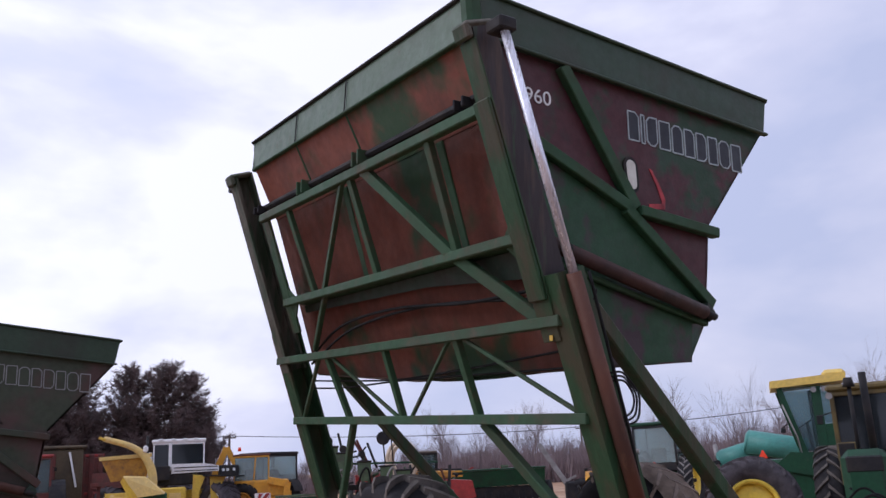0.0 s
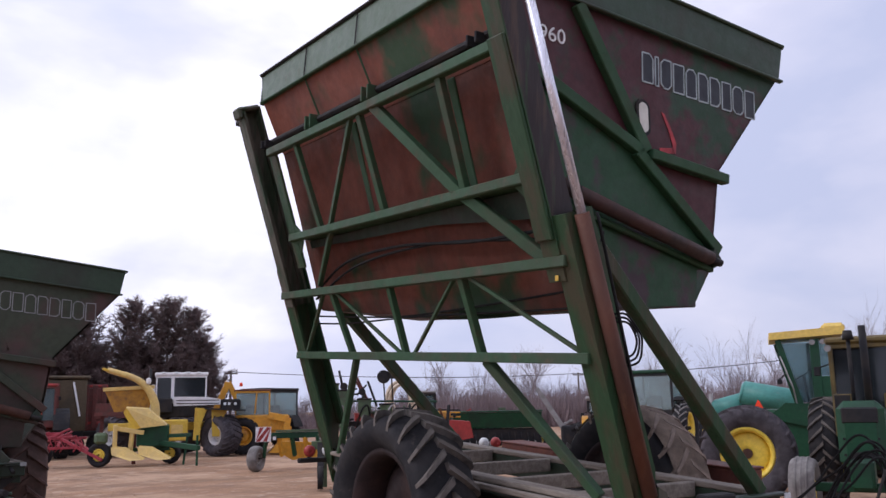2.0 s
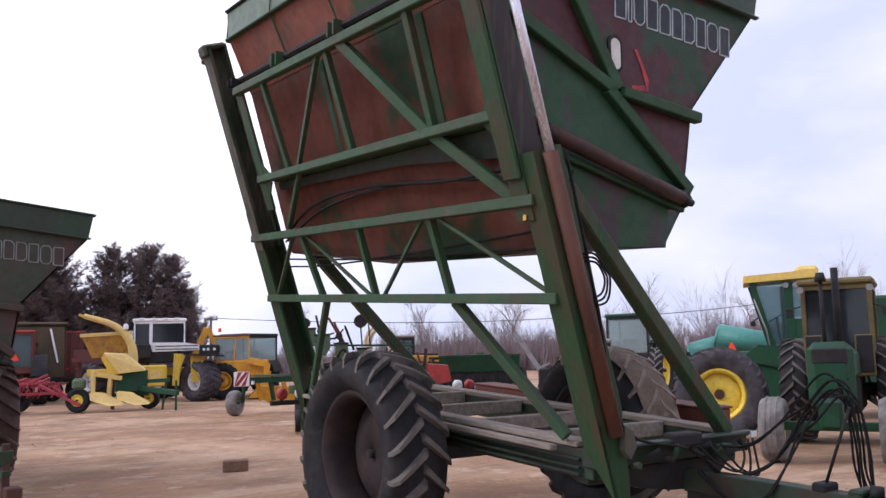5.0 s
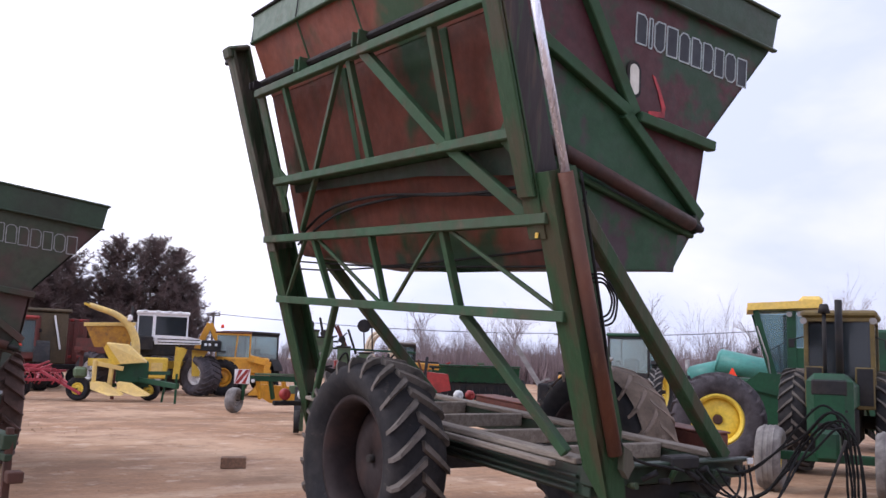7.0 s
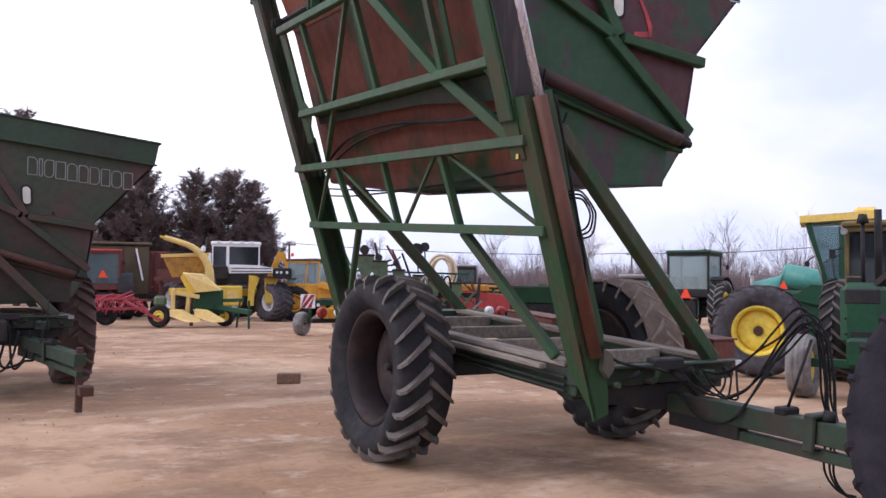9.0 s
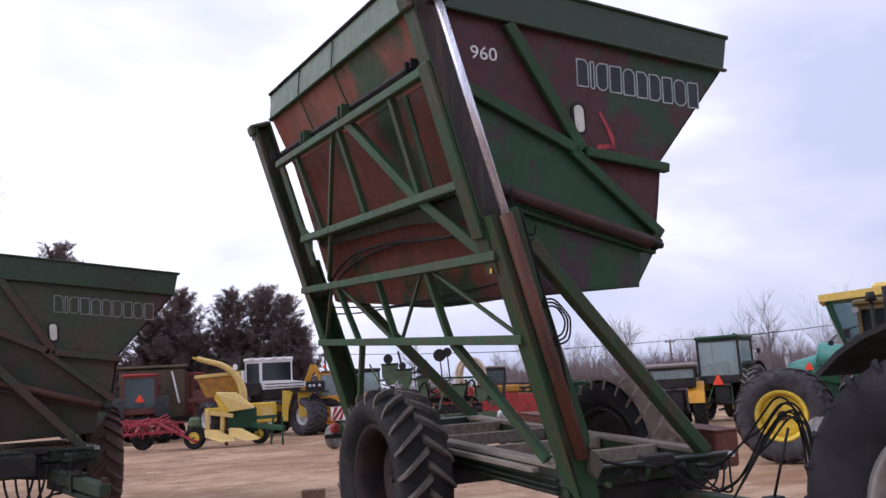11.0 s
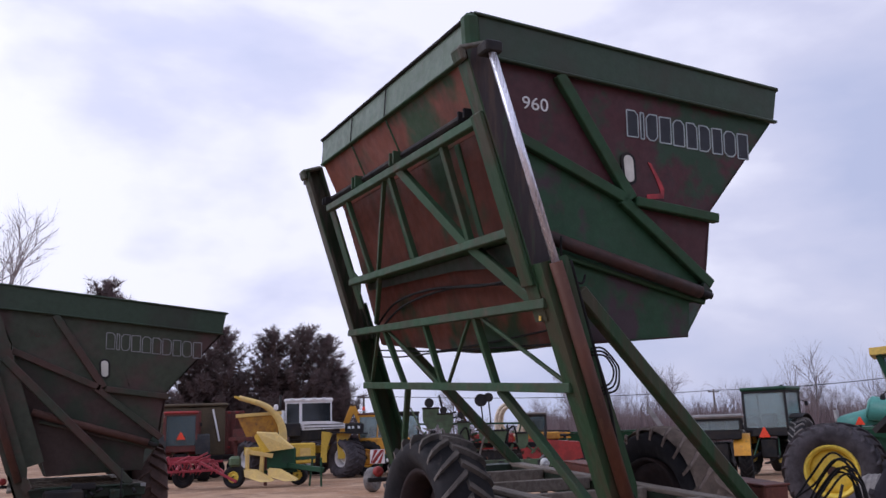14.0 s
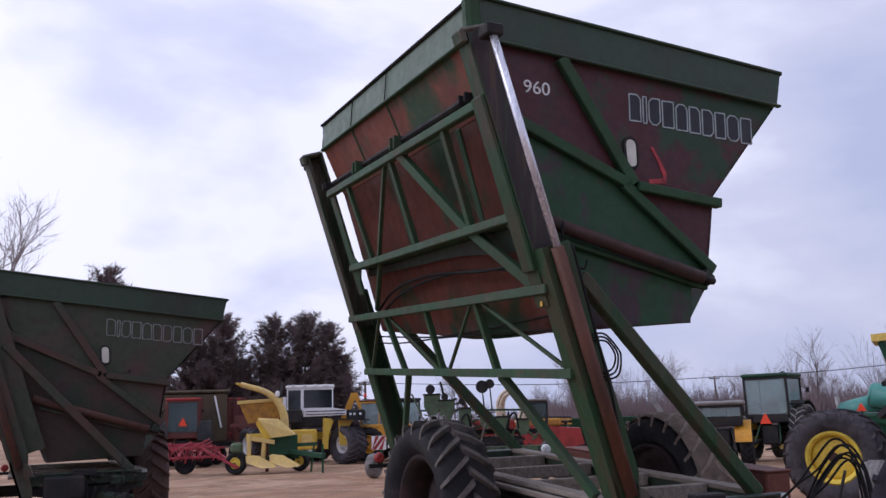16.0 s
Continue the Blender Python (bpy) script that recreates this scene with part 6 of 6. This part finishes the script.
def red_sprayer():
    t = thing("field_sprayer", facing(10.9, 17.2), "red and orange field machine with round rear lamps", "implement")
    part("body", PL([(-0.70, -0.6, 1.40), (1.25, -0.6, 1.22), (1.35, -0.6, 0.72), (0.0, -0.6, 0.45), (-0.55, -0.6, 0.60)], (0, 1, 0), 1.4), M_RED, t)
    part("deck", B((-0.10, 0.2, 1.44), (1.5, 1.2, 0.24), None, 0.04), M_HOPPER, t)
    for x in (-0.9, 0.8):
        part("leg", BM((x, 0.0, 0.0), (x, 0.0, 0.8), 0.14, 0.14), M_DARK, t)
    wheel(t, (-0.7, -0.2, 0.45), 0.45, 0.3, 0.22, M_RED, (0, -1, 0), 0)
    wheel(t, (0.7, 0.8, 0.45), 0.45, 0.3, 0.22, M_RED, (0, -1, 0), 0)
    c = cab(t, -0.55, 0.20, 0.8, 1.9, 1.45, 2.15, M_DARK, M_GREY, 0.05, 0.08, 0.07, 0.2)
    rnd = random.Random(9)
    for k in range(5):
        c = Vector((-1.00 + 0.04 * k, -0.75 + 0.05 * k, 1.92 + rnd.uniform(-0.05, 0.05)))
        q = 0.58 + rnd.uniform(-0.14, 0.08)
        pts = [c + Vector((q * math.cos(a) * 0.70, 0.12 * math.sin(a + k), q * math.sin(a))) for a in [radians(-60 + 15 * j) for j in range(21)]]
        part("coiled_hose", tube(bmesh.new(), pts, 0.05, 7), M_COIL, t, "pale plastic hose coil")
    part("reel_stand", BM((-0.98, -0.62, 0.0), (-0.98, -0.62, 1.4), 0.1, 0.1), M_RED, t)
    for k in range(4):
        part("boom_bar", BM((-0.5, 0.1 + 0.1 * k, 1.42 + 0.07 * k), (1.0, 0.2 + 0.1 * k, 1.36 + 0.07 * k), 0.05, 0.05), M_DARK if k % 2 else M_ORANGE, t)
    for k in range(5):
        part("nozzle_body", B((-0.2 + 0.25 * k, 0.0, 1.36 + 0.05 * (k % 3)), (0.10, 0.2, 0.12 + 0.08 * (k % 2)), None, 0.03), (M_MAROON, M_DARK, M_ORANGE)[k % 3], t)


red_sprayer()


def grain_drill(x, y, turn, label, mat, w=3.0):
    t = thing("grain_drill", facing(x, y, turn), label, "drill", "row of parked drills")
    part("seed_box", PL([(-w / 2, -0.4, 1.45), (-w / 2, 0.4, 1.45), (-w / 2, 0.25, 0.9), (-w / 2, -0.25, 0.9)], (1, 0, 0), w), mat, t)
    part("lid", B((0, 0, 1.49), (w + 0.06, 0.9, 0.06), None, 0.02), mat, t)
    part("lid_handle", B((0.2, -0.2, 1.58), (0.3, 0.06, 0.10), None, 0.02), M_PALEGREEN, t)
    # added dark block that fills in the shade and clutter below the seed box
    part("opener_frame", B((0, 0.05, 0.52), (w, 0.35, 0.66), None, 0.03), M_DARK, t)
    part("main_bar", BM((-w / 2, 0.3, 0.7), (w / 2, 0.3, 0.7), 0.14, 0.14), M_DARK, t)
    for k in range(int(w / 0.25)):
        xx = -w / 2 + 0.12 + 0.25 * k
        part("drop_tube", CY((xx, 0, 0.92), (xx, -0.3, 0.2), 0.03), M_DARK, t)
        part("disc", CY((xx - 0.01, -0.3, 0.2), (xx + 0.01, -0.3, 0.2), 0.2), M_GREY, t)
    for s in (-1, 1):
        wheel(t, (s * (w / 2 + 0.2), 0.2, 0.5), 0.5, 0.22, 0.24, M_JDYELLOW, (s, 0, 0), 0)
        part("wheel_stub", BM((s * w / 2, 0.2, 0.5), (s * (w / 2 + 0.2), 0.2, 0.5), 0.07, 0.07), M_DARK, t)
        part("end_plate", B((s * (w / 2 - 0.02), 0.2, 0.75), (0.04, 0.4, 0.7), None, 0.01), mat, t)


grain_drill(16.0, 20.2, 8, "dark green grain drill with a long seed box", M_TRACTOR, 3.4)
grain_drill(14.2, 24.8, 4, "red grain drill with a faded lid", M_RED, 3.2)


def auger():
    t = thing("grain_auger", facing(15.0, 16.0), "pale grey auger spout leaning over black tyres", "auger")
    part("spout", BM((-0.42, 0, 2.26), (0.46, -0.1, 0.85), 0.17, 0.12, (0, 1, 0)), M_GREY, t)
    part("fork", BM((0.35, -0.1, 1.0), (0.75, -0.1, 1.18), 0.08, 0.08, (0, 1, 0)), M_GREY, t)
    part("base", B((0.6, 0, 0.55), (0.5, 0.5, 0.9), None, 0.05), M_DARK, t)
    wheel(t, (0.95, -0.2, 0.55), 0.55, 0.34, 0.27, M_DARK, (-0.4, -0.9, 0), 16)
    part("foot", B((0.4, 0.1, 0.06), (0.9, 0.7, 0.12), None, 0.02), M_DARK, t)


auger()


def field_cultivator(x, y):
    """A folded cultivator: green box, dark gangs and red arms."""
    t = thing("cultivator", facing(x, y) @ Matrix.Diagonal((1.65, 1.65, 1.0, 1.0)), "folded cultivator with a green box, dark gangs and red arms", "implement")
    part("seed_box", B((-0.55, 0.2, 1.22), (1.15, 0.5, 0.26), None, 0.04), M_TRACTOR, t)
    part("lid", B((-0.55, 0.15, 1.37), (1.2, 0.56, 0.05), None, 0.02), M_PALEGREEN, t)
    for z, yy, mt in ((0.55, -0.3, M_DARK), (0.80, 0.0, M_TRACTOR), (0.98, 0.4, M_DARK)):
        part("tool_bar", BM((-1.6, yy, z), (1.5, yy + 0.2, z + 0.04), 0.10, 0.10), mt, t)
    part("red_deck", PL([(-1.7, -0.5, 0.86), (-0.7, -0.5, 0.84), (-0.6, -0.5, 0.62), (-1.6, -0.5, 0.55)], (0, 1, 0), 0.5), M_RED, t)
    rnd = random.Random(31)
    for k in range(34):
        p = Vector((rnd.uniform(-1.5, 1.5), rnd.uniform(-0.5, 0.5), rnd.uniform(0.45, 1.15)))
        part("shank", BM(p, p + Vector((rnd.uniform(-0.3, 0.3), rnd.uniform(-0.2, 0.1), rnd.uniform(-0.4, 0.15))), 0.05, 0.07), (M_DARK, M_TRACTOR, M_DARK, M_GREY, M_MAROON)[k % 5], t)
    for px, s in ((-0.35, 1), (0.45, 1)):
        part("red_arm", BM((px, 0.0, 1.36), (px + 0.28 * s, 0.0, 1.60), 0.045, 0.05), M_RED, t)
    for k in range(6):
        part("disc", CY((-1.3 + 0.5 * k, -0.4, 0.22), (-1.26 + 0.5 * k, -0.4, 0.22), 0.22), M_DARK, t)


field_cultivator(17.2, 23.2)


# ---- loose things ----
def wood_block(x, y, a, s):
    bm = bmesh.new()
    box(bm, (0, 0, s[2] / 2), s, None, 0.012)
    return top("timber_block", bm, M_BLOCK, Matrix.Translation((x, y, -0.012)) @ Matrix.Rotation(a, 4, "Z"), "weathered squared timber block lying on the dirt", "timber")


wood_block(0.20, 5.80, radians(-24), (0.36, 0.20, 0.16))

# ---- trees, brush and wires ----
def pine(x, y, h, r, seed):
    """A pine: tapered trunk, whorled limbs with many needle tufts."""
    rnd = random.Random(seed)
    t = thing("pine_tree", Matrix.Translation((x, y, -0.05)), "tall purple-brown winter pine with a ragged crown", "tree", "pines behind the yard")
    part("trunk", tube(bmesh.new(), [(0, 0, 0), (0.05, 0.02, h * 0.4), (0, 0.05, h * 0.97)], 0.22, 8, 0.03), M_BARK, t)
    limbs, vs, fs = bmesh.new(), [], []
    z = h * 0.07
    while z < h * 0.985:
        u = z / h
        reach = 1.08 * r * (1 - u) ** 0.52 * (0.80 + 0.35 * rnd.random()) + 0.30
        a0 = rnd.random() * 6.28
        for k in range(rnd.randint(5, 7)):
            a = a0 + k * 6.28 / 6 + rnd.uniform(-0.35, 0.35)
            L = reach * rnd.uniform(0.42, 1.22)
            way = Vector((math.cos(a), math.sin(a), 0))
            base = Vector((0, 0, z))
            mid = base + way * L * 0.6 + Vector((0, 0, L * rnd.uniform(0.10, 0.34)))
            tip = mid + way * L * 0.36 + Vector((0, 0, L * rnd.uniform(0.28, 0.58)))
            tube(limbs, [base, mid, tip], 0.045, 4, 0.012)
            n = max(9, int(L * 17))
            for j in range(n):
                f = 0.25 + 0.80 * (j + rnd.random()) / n
                c = (base.lerp(mid, f / 0.6) if f < 0.6 else mid.lerp(tip, (f - 0.6) / 0.4)) + Vector((rnd.gauss(0, 0.13), rnd.gauss(0, 0.13), rnd.gauss(0.05, 0.09)))
                for q in range(8):
                    d = (Vector((rnd.gauss(0, 1), rnd.gauss(0, 1), rnd.gauss(0.9, 0.6))).normalized() + way * 0.35).normalized()
                    s = d.orthogonal().normalized() * rnd.uniform(0.016, 0.034)
                    ln = rnd.uniform(0.26, 0.58)
                    i = len(vs)
                    vs += [c - s, c + s, c + d * ln]
                    fs.append((i, i + 1, i + 2))
        z += rnd.uniform(0.28, 0.48)
    part("limb", limbs, M_BARK, t)
    me = bpy.data.meshes.new("crown")
    me.from_pydata(vs, [], fs)
    me.materials.append(M_PINE)
    ob = new("crown", me)
    ob.parent = t
    return t


for k, (x, y, h, r) in enumerate(((10.5, 66.1, 10.5, 2.9), (14.6, 65.1, 10.5, 2.6), (17.1, 64.5, 10.7, 2.8), (18.9, 64.0, 9.9, 2.1), (20.2, 63.6, 7.4, 1.7), (8.4, 67.0, 8.8, 2.6), (5.4, 72.6, 8.2, 3.2),
                                  (16.0, 67.5, 7.0, 2.8), (12.6, 68.5, 7.0, 2.9), (9.6, 69.0, 6.8, 2.8), (0.2, 52.2, 12.0, 2.4))):
    pine(x, y, h, r, 10 + k)


def branch(vs, fs, rnd, p, d, ln, r, depth, spread=0.55, kids=3):
    """Adds a tapering bent branch and its children as three-sided sticks."""
    if depth == 0:
        tip = p + d * ln
        side = d.orthogonal().normalized() * r * 1.3
        i0 = len(vs)
        vs += [p - side, p + side, tip]
        fs.append((i0, i0 + 1, i0 + 2))
        return
    n = 3
    pts = [p]
    dd = d.copy()
    for k in range(n):
        dd = (dd + Vector((rnd.gauss(0, 0.10), rnd.gauss(0, 0.10), rnd.gauss(0.03, 0.06)))).normalized()
        pts.append(pts[-1] + dd * ln / n)
    side = dd.orthogonal().normalized()
    up = dd.cross(side)
    i0 = len(vs)
    for k, q in enumerate(pts):
        rr = r * (1 - 0.62 * k / n)
        for a in (0, 2.094, 4.189):
            vs.append(q + rr * (math.cos(a) * side + math.sin(a) * up))
    for k in range(n):
        for a in range(3):
            fs.append((i0 + 3 * k + a, i0 + 3 * k + (a + 1) % 3, i0 + 3 * k + 3 + (a + 1) % 3, i0 + 3 * k + 3 + a))
    if depth:
        for k in range(kids):
            f = rnd.uniform(0.35, 1.0)
            q = pts[0].lerp(pts[-1], f) if f < 0.95 else pts[-1]
            out = Vector((rnd.gauss(0, 1), rnd.gauss(0, 1), rnd.gauss(0.1, 0.5))).normalized()
            branch(vs, fs, rnd, q, (dd + out * spread * rnd.uniform(0.7, 1.4)).normalized(), ln * rnd.uniform(0.5, 0.75), r * 0.48, depth - 1, spread, kids)


def stick_mesh(name, vs, fs, mat):
    me = bpy.data.meshes.new(name)
    me.from_pydata(vs, [], fs)
    me.materials.append(mat)
    return new(name, me)


def bare_tree(x, y, h, seed, depth=4, kids=4, r=0.16):
    rnd = random.Random(seed)
    t = thing("bare_tree", Matrix.Translation((x, y, -0.05)), "leafless grey tree with fine spreading twigs", "tree", "bare trees along the field")
    part("trunk", tube(bmesh.new(), [(0, 0, 0), (0.1, 0.05, h * 0.25), (0.05, 0.1, h * 0.5), (0.15, 0.0, h * 0.72)], r, 7, r * 0.35), M_BARK, t)
    vs, fs = [], []
    for k in range(11):
        z = h * (0.22 + 0.48 * k / 10)
        a = rnd.random() * 6.28
        d = Vector((math.cos(a) * 0.55, math.sin(a) * 0.55, rnd.uniform(0.7, 1.1))).normalized()
        branch(vs, fs, rnd, Vector((0.08, 0.04, z)), d, h * rnd.uniform(0.22, 0.36), r * 0.42, depth - 1, 0.6, kids)
    ob = stick_mesh("crown", vs, fs, M_TWIG)
    ob.parent = t
    return t


bare_tree(-6.0, 42.0, 13.6, 3, 4, 5, 0.18)
for k, (x, y, h) in enumerate(((64, 52, 7.4), (72, 46, 6.6), (75, 37, 8.2), (54, 62, 6.6), (46, 67, 6.4), (78, 32, 6.8), (84, 42, 7.4), (36, 74, 6.2))):
    bare_tree(x, y, h, 30 + k, 4, 5, 0.10)


def woods():
    """The far belt of bare saplings and brush, too dense to count."""
    rnd = random.Random(8)
    vs, fs = [], []
    for k in range(760):
        u = rnd.random()
        a = radians(84 - 78 * u)
        D = rnd.uniform(80, 108)
        p = Vector((-4.7 + D * math.cos(a), -7.1 + D * math.sin(a), -0.1))
        h = rnd.uniform(1.9, 3.7) * (1.55 if rnd.random() < 0.10 else 1) * (0.85 + 0.35 * noise.noise((u * 14, 0, 0))) * (0.55 if u < 0.33 else 1)
        branch(vs, fs, rnd, p, Vector((rnd.gauss(0, 0.05), rnd.gauss(0, 0.05), 1)).normalized(), h, 0.040, 3, 0.42, 6)
    tagged(stick_mesh("bare_woods", vs, fs, M_TWIG), "belt of leafless grey-brown saplings beyond the yard", "woods", "", "stuff")
    vs, fs = [], []
    for k in range(30000):
        a = radians(rnd.uniform(2, 88))
        D = rnd.uniform(72, 100)
        p = Vector((-4.7 + D * math.cos(a), -7.1 + D * math.sin(a), -0.1))
        h = rnd.uniform(2.0, 4.5) * (0.8 + 0.5 * noise.noise((a * 9, D * 0.1, 2))) * (0.5 if a > 1.02 else 1)
        for q in range(3):
            tip = p + Vector((rnd.gauss(0, 0.4), rnd.gauss(0, 0.4), h * rnd.uniform(0.7, 1)))
            s = Vector((rnd.gauss(0, 1), rnd.gauss(0, 1), 0)).normalized() * 0.075
            i = len(vs)
            vs += [p - s, p + s, tip]
            fs.append((i, i + 1, i + 2))
    tagged(stick_mesh("brush", vs, fs, M_BRUSH), "dense brown winter brush and weeds under the trees", "brush", "", "stuff")


woods()


def utility_pole(x, y, h, label="weathered wooden utility pole with a crossarm"):
    t = thing("utility_pole", Matrix.Translation((x, y, -0.1)) @ Matrix.Rotation(radians(-35), 4, "Z"), label, "pole", "line of poles")
    part("shaft", CY((0, 0, 0), (0, 0, h), 0.14, 0.09, 10), M_BARK, t)
    part("crossarm", BM((-0.55, 0, h - 0.25), (0.55, 0, h - 0.25), 0.10, 0.12), M_BARK, t)
    for s in (-0.5, 0, 0.5):
        part("insulator", CY((s, 0, h - 0.19), (s, 0, h - 0.02), 0.045), M_GREY, t)


POLES = ((22.4, 64.0, 5.2), (60.4, 61.9, 5.25), (66.0, 36.0, 5.9), (-8.0, 84.0, 5.3), (72.0, 4.0, 5.6))
for x, y, h in POLES:
    utility_pole(x, y, h)
for a, b in ((POLES[3], POLES[0]), (POLES[0], POLES[1]), (POLES[1], POLES[2]), (POLES[2], POLES[4])):
    for o in (-0.35, 0.35):
        pa, pb = Vector((a[0] + o, a[1] + o, a[2] - 0.2)), Vector((b[0] + o, b[1] + o, b[2] - 0.2))
        pts = [pa.lerp(pb, k / 10) + Vector((0, 0, -0.9 * (k / 10) * (1 - k / 10) * 4 * 0.5)) for k in range(11)]
        top("power_line", tube(bmesh.new(), pts, 0.018, 5), M_DARK, None, "thin dark overhead line strung between poles", "wire")


def pebbles():
    rnd = random.Random(21)
    vs, fs = [], []
    for k in range(1700):
        x, y = rnd.uniform(-9, 10), rnd.uniform(-6, 24)
        if abs(x - 0.3) < 1.9 and abs(y) < 0.6:
            continue
        s = rnd.uniform(0.006, 0.02) * (1.6 if rnd.random() < 0.05 else 1)
        i = len(vs)
        a0 = rnd.random() * 6.28
        for j in range(5):
            a = a0 + j * 1.2566
            vs.append((x + s * math.cos(a) * rnd.uniform(0.7, 1.2), y + s * math.sin(a) * rnd.uniform(0.7, 1.2), -0.02))
        vs.append((x, y, s * rnd.uniform(0.4, 0.8) - 0.005))
        fs += [(i + j, i + (j + 1) % 5, i + 5) for j in range(5)]
    tagged(stick_mesh("gravel", vs, fs, M_GROUND), "scattered small stones and crumbs on the dirt", "gravel", "", "stuff")


pebbles()
